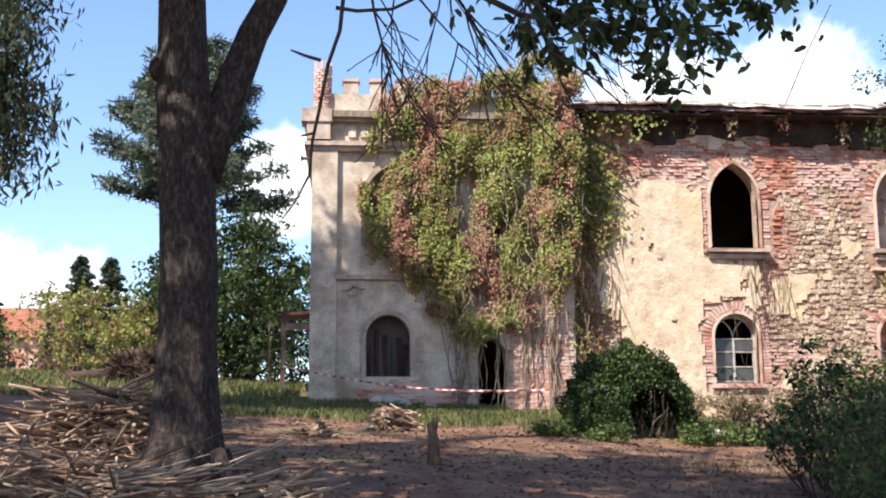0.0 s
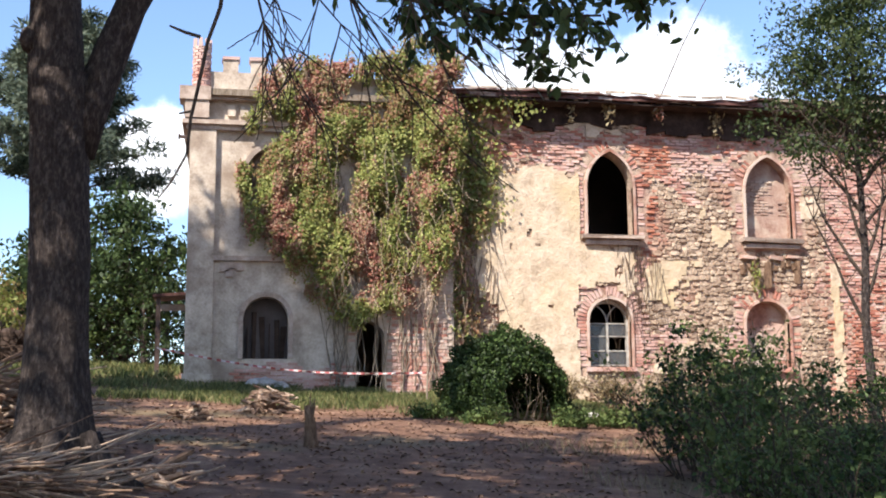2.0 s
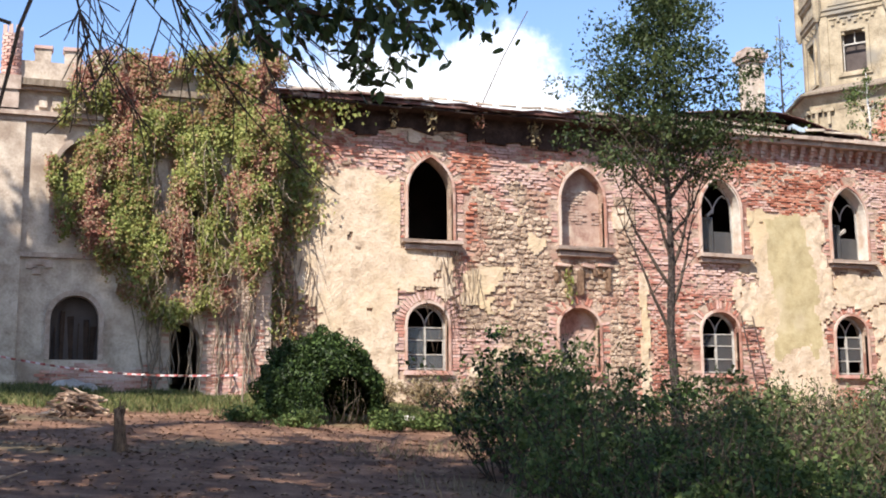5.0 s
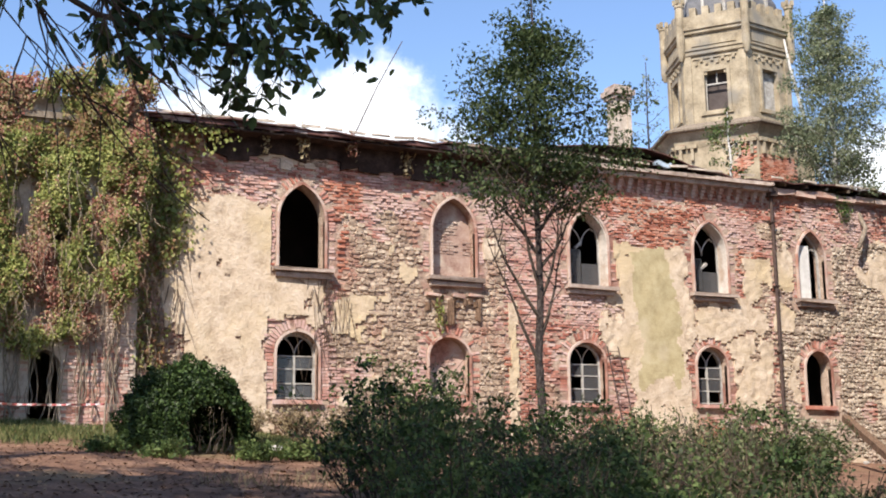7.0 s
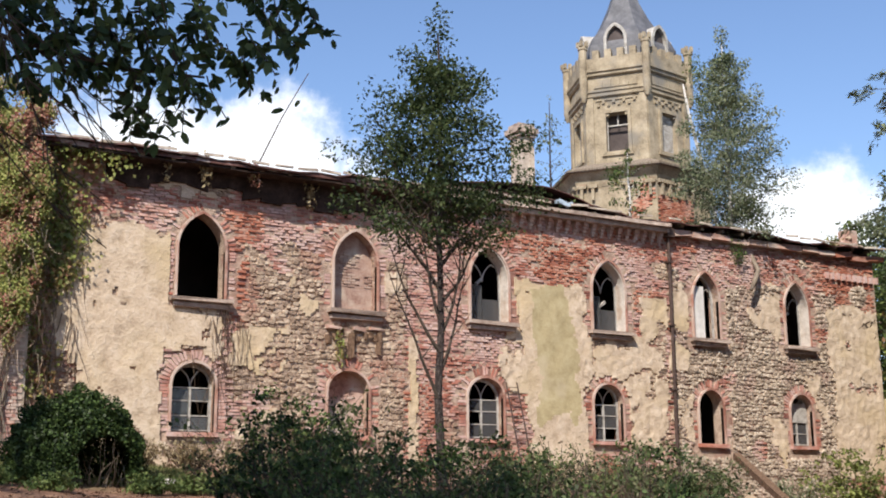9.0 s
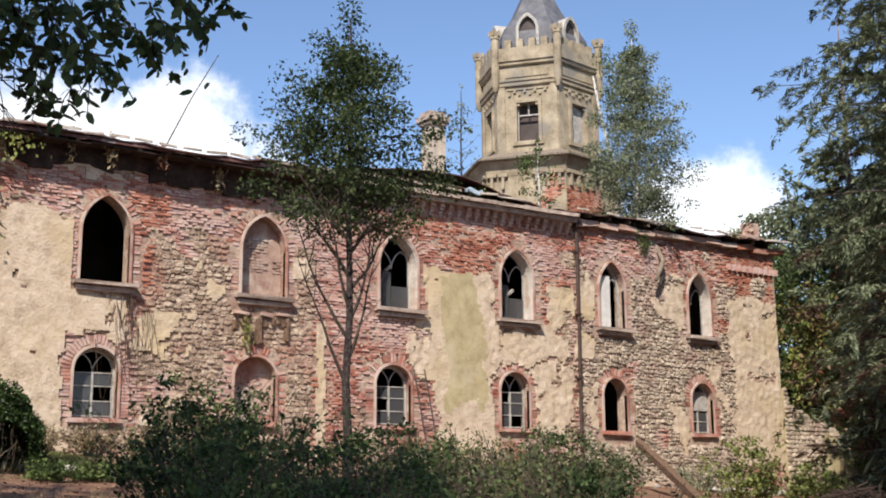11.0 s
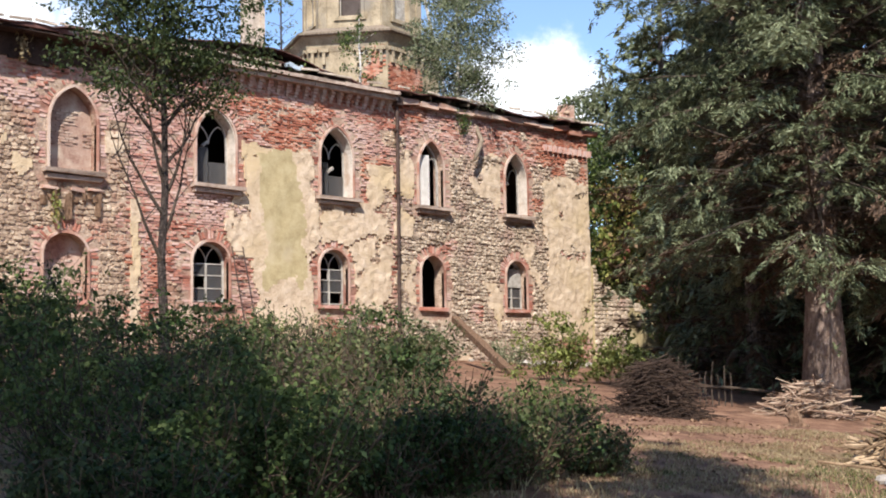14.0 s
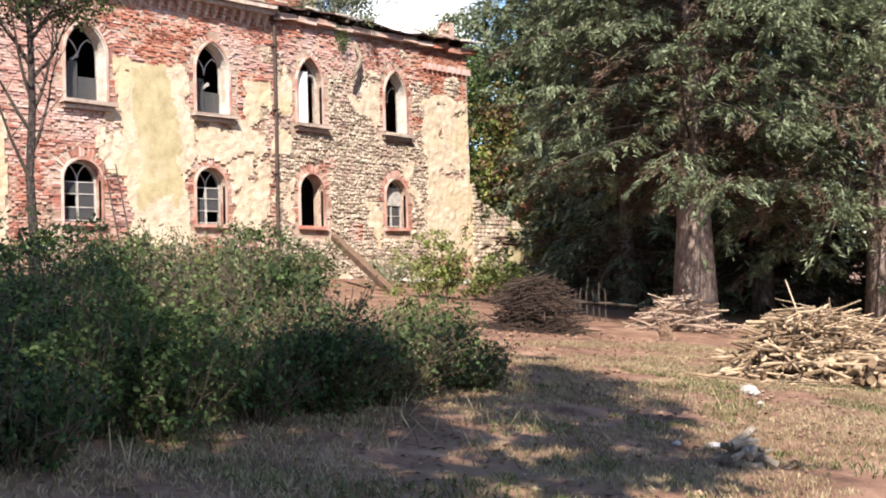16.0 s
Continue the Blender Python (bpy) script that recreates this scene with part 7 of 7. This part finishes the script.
# ---- dead wood ----
def stick_heap(name, x, y, rx, ry, h, n, mat, label, seed, ln=(0.6, 1.6), rad=(0.012, 0.035), along=None, spread=0.5):
    r = random.Random(seed)
    z = ground_z(x, y)
    acc, branches = Acc(), []
    for i in range(n):
        u, v = r.gauss(0, 0.45), r.gauss(0, 0.45)
        t = max(0.0, 1 - (u * u + v * v)) ** 0.6
        px, py = x + u * rx, y + v * ry
        pz = ground_z(px, py) + 0.03 + h * t * (r.random() if h < 1.2 else r.random() ** 0.5)
        a = (along if along is not None else r.uniform(0, 6.28)) + r.gauss(0, spread)
        l = r.uniform(*ln)
        d = Vector((math.cos(a), math.sin(a), r.gauss(0, 0.22 if h < 1.2 else 0.35)))
        p = Vector((px, py, pz))
        w = r.uniform(*rad)
        thick = name == "branch_pile" and w > rad[0] + 0.7 * (rad[1] - rad[0]) and len(branches) < 130
        one = Acc() if thick else acc
        if thick:
            branches.append(one)
        one.tube([p - d * l / 2, p + Vector((r.uniform(-0.05, 0.05), r.uniform(-0.05, 0.05), r.uniform(-0.03, 0.05))), p + d * l / 2], [w, w * 0.95, w * 0.7], 6)
    if not branches:
        return whole(name, acc, mat, label, "wood pile", kind="stuff")
    pile = thing(name, (x, y, z), label, "wood pile")
    part("twig_tangle", acc, mat, pile, kind="stuff")
    for one in branches:
        part("branch", one, M_LOG_ONE if mat is M_LOG else M_DEADWOOD_ONE, pile)
    return pile


stick_heap("branch_pile", -2.8, 14.5, 1.05, 0.8, 0.85, 620, M_DEADWOOD, "heap of cut pale branches beside the tree", 161, along=0.6, rad=(0.006, 0.022), ln=(0.4, 2.0), spread=0.9)
stick_heap("branch_pile", -2.4, 10.9, 1.2, 0.6, 0.35, 300, M_DEADWOOD, "heap of dry branches and twigs on the ground", 162, along=-0.4, rad=(0.004, 0.018), ln=(0.5, 2.6), spread=0.75)
stick_heap("branch_pile", -0.9, 12.2, 0.6, 0.5, 0.12, 60, M_DEADWOOD, "dry twigs scattered round the trunk", 163, ln=(0.3, 0.8))
stick_heap("brush_pile", 18.9, 14.05, 0.85, 0.7, 1.05, 1500, M_ROOTS, "dark round heap of brushwood", 164, ln=(0.4, 1.0), rad=(0.005, 0.012))
stick_heap("branch_pile", 23.6, 13.5, 1.1, 0.6, 0.75, 300, M_DEADWOOD, "tangle of dry branches under the spruce", 165, ln=(0.3, 1.5), rad=(0.006, 0.022))
stick_heap("branch_pile", 17.4, 7.6, 1.8, 1.0, 1.0, 900, M_LOG, "big heap of cut branches", 166, ln=(0.4, 1.5), rad=(0.007, 0.026), along=-0.6, spread=1.1)


def log_pile():
    r = random.Random(170)
    ob = thing("log_pile", (16.6, 7.2, -0.05), "stack of split logs and cut branches in the sun", "wood pile")
    first = None
    for row in range(4):
        for k in range(17 - 2 * row):
            s = (k + row - 8) * 0.16
            x, y = 16.35 + s * 0.42 + row * 0.1, 7.15 - s * 0.92
            z = ground_z(x, y) + 0.06 + row * 0.1
            a = 0.35 + r.gauss(0, 0.5)
            d = Vector((math.cos(a), math.sin(a), r.uniform(-0.16, 0.16)))
            l, w = r.uniform(0.4, 1.3), r.uniform(0.025, 0.065)
            acc = Acc()
            acc.tube([Vector((x, y, z)) - d * l / 2, Vector((x, y, z)), Vector((x, y, z)) + d * l / 2], [w, w * 1.02, w * 0.95], 8, 0.08)
            part("log", acc, M_LOG_ONE, ob)


log_pile()


def stump(x, y, h, r0, seed, label):
    r = random.Random(seed)
    z = ground_z(x, y) - 0.05
    acc = Acc()
    acc.tube([(x, y, z), (x + 0.01, y, z + h * 0.3), (x + r.uniform(-0.06, 0.06), y, z + h * 0.7), (x + r.uniform(-0.08, 0.08), y, z + h)], [r0 * 1.4, r0, r0 * 0.9, r0 * 0.5], 11, 0.4)
    for i in range(7):
        acc.tube([(x + r.uniform(-0.5, 0.5) * r0, y + r.uniform(-0.5, 0.5) * r0, z + h * 0.5), (x + r.uniform(-0.9, 0.9) * r0, y, z + h * r.uniform(0.8, 1.25))], [r0 * 0.35, r0 * 0.08], 5, 0.3)
    for i in range(6):
        a = r.uniform(0, 6.28)
        acc.tube([(x, y, z + h * 0.25), (x + math.cos(a) * r0 * 1.8, y + math.sin(a) * r0 * 1.8, z + 0.04)], [r0 * 0.4, r0 * 0.15], 5, 0.1)
    whole("tree_stump", acc, M_STUMP, label, "stump")


stump(1.07, 15.96, 0.6, 0.075, 181, "small rotten jagged stump in bare earth")
stump(20.7, 12.2, 0.35, 0.16, 182, "short grey stump in the clearing")


def root_plate():
    r = random.Random(190)
    x, y = -6.0, 33.6
    z = ground_z(x, y)
    ob = thing("uprooted_tree", (x, y, z), "dark uprooted tree with tangled root plate", "fallen tree")
    t = Acc()
    t.tube([(x - 2.4, y + 0.6, z + 0.35), (x - 1.2, y + 0.3, z + 0.4), (x, y, z + 0.5), (x + 1.5, y - 0.2, z + 0.35)], [0.1, 0.16, 0.25, 0.16], 9, 0.15)
    part("trunk", t, M_ROOTS, ob, smooth=True)
    a = Acc()
    a.stone((x, y + 0.2, z + 0.6), (0.9, 0.5, 0.65), 7)
    for i in range(420):
        w = Vector((r.uniform(-1, 1), r.uniform(-0.6, 0.6), r.uniform(-0.5, 1.0)))
        bough(a, (x + r.uniform(-0.6, 0.6), y, z + 0.55), w, r.uniform(0.4, 1.0), 0.035, r, bits=4, wob=0.35, sides=4)
    part("root_tangle", a, M_ROOTS, ob, "tangled earthy roots", kind="stuff")


root_plate()
stick_heap("root_mound", 0.75, 22.0, 0.5, 0.35, 0.42, 90, M_DEADWOOD, "low mound of dug-up roots and earth", 191, ln=(0.2, 0.6), rad=(0.012, 0.035))
stick_heap("root_mound", -0.6, 20.0, 0.35, 0.25, 0.22, 40, M_DEADWOOD, "small clod with roots", 192, ln=(0.15, 0.4))


# ---- small things ----
fence = thing("stake_fence", (23.4, 16.2, 0.45), "thin crooked stakes and a rail under the spruce", "fence")
for k in range(12):
    rr2 = random.Random(700 + k)
    x, y = 22.9 + 0.085 * k, 16.9 - 0.115 * k
    a = Acc()
    z = ground_z(x, y)
    a.tube([(x, y, z - 0.1), (x + rr2.uniform(-0.04, 0.04), y, z + 0.6), (x + rr2.uniform(-0.1, 0.1), y, z + rr2.uniform(0.6, 1.1))], [0.018, 0.016, 0.01], 6)
    part("stake", a, M_TWIG, fence)
a = Acc()
a.tube([(23.4, 16.2, ground_z(23.4, 16.2) + 0.42), (23.8, 15.5, ground_z(23.8, 15.5) + 0.46), (24.3, 14.8, ground_z(24.3, 14.8) + 0.42)], [0.03, 0.028, 0.025], 6)
part("rail", a, M_TWIG, fence)
a = Acc()
a.tube([(24.3, 14.8, ground_z(24.3, 14.8) - 0.1), (24.28, 14.8, ground_z(24.3, 14.8) + 0.6)], [0.03, 0.025], 6)
part("post", a, M_TWIG, fence)

def stones_at(name, spots, label, seed):
    for k, (x, y, s) in enumerate(spots):
        acc = Acc()
        acc.stone((x, y, ground_z(x, y) + s * 0.35), (s, s * 0.8, s * 0.55), seed + k)
        whole(name, acc, M_RUBBLE, label, "stone", group="loose stones")


stick_heap("root_lump", 8.75, 4.45, 0.2, 0.15, 0.22, 18, M_OLD_WOOD, "weathered grey root lump on dry grass", 193, ln=(0.12, 0.34), rad=(0.02, 0.05))
stones_at("stone", [(9.25, 5.0, 0.07), (9.42, 4.72, 0.07), (9.15, 4.8, 0.05), (9.05, 5.25, 0.05), (13.4, 6.75, 0.13), (13.25, 6.6, 0.09), (12.6, 6.2, 0.05)], "pale grey loose stone on dry grass", 200)
stones_at("rubble_stone", [(1.0 + 0.3 * math.sin(k * 2.3), 30.2 + 0.25 * math.cos(k * 1.7), 0.2 + 0.08 * (k % 3)) for k in range(9)], "pale broken plaster lump by the wall", 220)
stones_at("rubble_stone", [(5.9 + 0.28 * k, 23.6 + 0.3 * math.sin(k * 2), 0.1 + 0.06 * (k % 3)) for k in range(7)], "pale stone under the bush", 240)
stones_at("rubble_stone", [(30.0 + 0.31 * k + 0.2 * math.sin(k * 5), 30.2 - 0.5 * (k % 4) + 0.3 * math.cos(k * 3), 0.13 + 0.05 * (k % 4)) for k in range(18)], "broken stone fallen from the wall", 260)

beam_ob = Acc()
beam_ob.beam((27.6, 28.8, 2.95), (24.75, 23.35, 1.05), 0.22, 0.2, 0.01)
whole("fallen_beam", beam_ob, M_STUMP, "long weathered timber beam lying on rubble slope", "beam")

lad = thing("ladder", (20.5, 30.7, 2.0), "thin iron ladder leaning on the wall", "ladder")
for s in (-0.2, 0.2):
    a = Acc()
    a.beam((20.7 + s, 30.45, 2.0), (20.35 + s, 30.88, 5.2), 0.03, 0.03)
    part("rail", a, M_METAL, lad)
for k in range(10):
    u = (k + 0.5) / 10
    a = Acc()
    a.beam((20.5 - 0.35 * u + 0.0, 30.45 + 0.43 * u, 2.0 + 3.2 * u), (20.9 - 0.35 * u, 30.45 + 0.43 * u, 2.0 + 3.2 * u), 0.02, 0.02)
    part("rung", a, M_METAL, lad)

tape = thing("barrier_tape", (1.4, 27.0, 3.0), "sagging red and white barrier tape strung before the ruin", "tape")
for k in range(60):
    u0, u1 = k / 60, (k + 1) / 60
    p = [Vector((-1.6, 26.96, 3.58)).lerp(Vector((4.4, 26.66, 3.04)), u) + Vector((0, 0, -0.22 * math.sin(math.pi * u))) for u in (u0, u1)]
    a = Acc()
    tw0, tw1 = 0.8 * math.sin(k * 0.9), 0.8 * math.sin((k + 1) * 0.9)
    vs = []
    for q, tw in ((p[0], tw0), (p[1], tw1)):
        o = Vector((0, math.sin(tw) * 0.025, math.cos(tw) * 0.025))
        vs += [q - o, q + o, q + o + Vector((0, 0.004, 0)), q - o + Vector((0, 0.004, 0))]
    a.add(vs, [(0, 4, 5, 1), (1, 5, 6, 2), (2, 6, 7, 3), (3, 7, 4, 0)])
    part("tape_band", a, M_RED if k % 2 else M_WHITE, tape)
post = Acc()
post.tube([(4.4, 26.66, ground_z(4.4, 26.66) - 0.1), (4.42, 26.66, 3.1)], [0.025, 0.02], 6)
part("stake", post, M_OLD_WOOD, tape)

shed = thing("lean_to", (-1.6, 33.4, 3.2), "small rusty lean-to canopy on a thin post beside the pavilion", "canopy")
a = Acc()
a.beam((-1.95, 32.9, 3.0), (-1.95, 32.9, 5.4), 0.12, 0.12)
part("post", a, M_METAL, shed)
a = Acc()
a.beam((-2.1, 33.3, 5.42), (-1.1, 33.3, 5.5), 1.2, 0.08)
part("canopy_roof", a, M_ROOF, shed)
a = Acc()
a.beam((-2.0, 33.2, 5.15), (-1.1, 33.2, 5.15), 0.06, 0.18)
part("panel", a, M_SANDSTONE, shed)

farm = thing("farmhouse", (-22.5, 90.0, 6.0), "distant house with red tiled roof", "building")
gz = ground_z(-22.5, 90)
a = Acc()
a.box(-27, -15.5, 88, 96, gz - 0.5, gz + 4.0)
part("wall", a, M_BRICK, farm, "reddish brick wall")
a = Acc()
for x0, x1 in ((-27.5, -15.0),):
    a.add([(x0, 87.5, gz + 3.9), (x1, 87.5, gz + 3.9), (x1, 92, gz + 6.6), (x0, 92, gz + 6.6), (x0, 96.5, gz + 3.9), (x1, 96.5, gz + 3.9)], [(0, 1, 2, 3), (3, 2, 5, 4), (0, 3, 4), (1, 5, 2)])
roof_slope = part("roof", a, M_TILE, farm, "red clay tile roof")
for k in range(14):
    u = k / 14
    a = Acc()
    a.box(-27.5, -15.0, 87.5 + 4.5 * u - 0.03, 87.5 + 4.5 * u + 0.05, gz + 3.93 + 2.7 * u, gz + 3.99 + 2.7 * u)
    part("tile_row", a, M_TILE, roof_slope)


# ---- grass, dry stalks and litter ----
def grass():
    g = np.random.default_rng(300)
    def blades(name, n, xr, yr, keep, mat, ln, wd, label, seed):
        x, y = g.uniform(*xr, n), g.uniform(*yr, n)
        ok = np.array([keep(a, b) for a, b in zip(x, y)])
        x, y = x[ok], y[ok]
        z = np.array([ground_z(a, b) for a, b in zip(x, y)])
        m = len(x)
        way = np.stack([0.5 * g.normal(size=m), 0.5 * g.normal(size=m), np.ones(m)], 1)
        c = np.stack([x, y, z + ln * 0.4], 1)
        nor = np.stack([g.normal(size=m), g.normal(size=m) - 0.8, 0.3 * np.ones(m)], 1)
        ob = new(name, leaf_mesh(name, c, way, nor, ln, wd, mat, seed))
        tagged(ob, label, "grass", kind="stuff")
    blades("grass", 42000, (-14, 9), (21, 31), lambda a, b: (a > -2.6 or b > 27.5) and noise.noise((a * 0.8, b * 0.8, 30)) > -0.22 and b > 23.3 + 1.3 * noise.noise((a * 0.5, b * 0.4, 2)) - 0.1 * min(a, 0), M_GRASS, 0.22, 0.025, "sunlit green grass along the foot of the ruin", 301)
    blades("grass", 26000, (-30, -1.5), (31, 48), lambda a, b: True, M_GRASS, 0.35, 0.05, "green grass at the side of the park", 305)
    blades("dry_grass", 110000, (3, 20), (2, 12), lambda a, b: noise.noise((a * 0.7, b * 0.7, 5)) + 0.4 * noise.noise((a * 3, b * 3, 6)) > -0.12 and math.hypot(a, b) > 6.0, M_STRAW, 0.06, 0.009, "short dry straw-coloured grass", 302)
    blades("dry_grass", 5000, (4, 12), (6, 18), lambda a, b: noise.noise((a * 0.5, b * 0.5, 8)) > 0.05, M_STRAW, 0.3, 0.01, "tall dead stalks among the shrubs", 303)
    blades("grass", 46000, (4, 17), (2, 10), lambda a, b: noise.noise((a * 0.9, b * 0.9, 15)) + 0.3 * noise.noise((a * 4, b * 4, 16)) > 0.24 and math.hypot(a, b) > 6.5, M_GRASS, 0.07, 0.012, "tufts of green weeds in the clearing", 304)
    # fallen leaves
    n = 20000
    x, y = g.uniform(-6, 20, n), g.uniform(4, 24, n)
    c = np.stack([x, y, np.array([ground_z(a, b) for a, b in zip(x, y)]) + 0.012], 1)
    ob = new("leaf_litter", leaf_mesh("leaf_litter", c, np.stack([g.normal(size=n), g.normal(size=n), 0.15 * g.normal(size=n)], 1), np.array((0, 0, 1.0)) + 0.25 * g.normal(size=(n, 3)), 0.07, 0.045, M_LITTER, 306))
    tagged(ob, "dry brown fallen leaves on bare earth", "leaf litter", kind="stuff")


grass()


# ---- bricks and stones of the long front ----
def build_masonry():
    random.seed(77)
    rest, rest_red = Acc(), Acc()
    pieces = []
    row = 0
    z = 1.3
    while z < 10.8:
        x = X0 + 0.13 + (0.135 if row % 2 else 0)
        while x < X1 - 0.1:
            if not in_opening(x, z, 0.36) and zone(x, z) == "brick" and random.random() > 0.07:
                w = 0.25 * random.uniform(0.88, 1.02)
                if random.random() < 0.2:
                    w *= 0.5
                d = random.uniform(0.002, 0.06)
                if 17.4 < x < 18.75 and 6.2 < z < 9.6 and len(pieces) < 230:
                    pieces.append((x, z, w, d))
                else:
                    red = (x > 34.4 and z > 8.5) or (10.9 < x < 11.7 and 6.5 < z < 8.9) or noise.noise((x * 0.45, z * 0.6, 71.0)) > (0.0 if 20.5 < x < 26.8 and z > 7.8 else 0.34)
                    brick_block(rest_red if red else rest, x + random.uniform(-0.02, 0.02), z + random.uniform(-0.01, 0.01), w, 0.07 * random.uniform(0.8, 1.08), FY, d)
            x += 0.27
        z += 0.086
        row += 1
    part("brickwork", rest_red, M_BRICK_RED, front_wall, "clean bright red brick courses", kind="stuff")
    part("brickwork", rest, M_BRICK, front_wall, "weathered uneven red brick courses", kind="stuff")
    st, st_grey = Acc(), Acc()
    stones = []
    z = 1.25
    while z < 10.7:
        h = random.uniform(0.075, 0.16)
        x = X0 + random.uniform(0, 0.2)
        while x < X1 - 0.1:
            w = random.uniform(0.08, 0.3) * (0.8 if x > 27 else 1.0)
            cx = x + w / 2
            if not in_opening(cx, z, 0.38) and zone(cx, z) == "stone":
                zz = z + random.uniform(-0.035, 0.035)
                d = random.uniform(0.004, 0.06) + (0.02 if cx > 27 else 0)
                if 12.0 < cx < 14.0 and 6.5 < z < 8.8 and len(stones) < 120:
                    stones.append((cx, zz, w, h, d))
                else:
                    stone_block(st_grey if cx > 27 else st, cx, zz, w * 0.97, h * 0.97, FY, d)
            x += w
        z += h * 0.93
    part("stonework", st_grey, M_STONE_GREY, front_wall, "rough grey field stones in open joints", kind="stuff")
    part("stonework", st, M_STONE, front_wall, "irregular field stones in crumbling mortar", kind="stuff")
    shapes = []
    for k in range(6):
        a = Acc()
        brick_block(a, 0, 0, 0.25, 0.07, 0, 0.03)
        shapes.append(mesh_of("brick", a, M_BRICK_ONE))
    for x, z, w, d in pieces:
        ob = new("brick", random.choice(shapes))
        ob.location = (x, FY + 0.03 - d, z)
        ob.scale = (w / 0.25, 1, 1)
        place_under(ob, front_wall)
    shapes = []
    for k in range(8):
        a = Acc()
        stone_block(a, 0, 0, 0.3, 0.17, 0, 0.05)
        shapes.append(mesh_of("stone", a, M_STONE_ONE))
    for x, z, w, h, d in stones:
        ob = new("stone", random.choice(shapes))
        ob.location = (x, FY + 0.045 - d, z)
        ob.scale = (w / 0.3, 1, h / 0.17)
        place_under(ob, front_wall)


build_masonry()
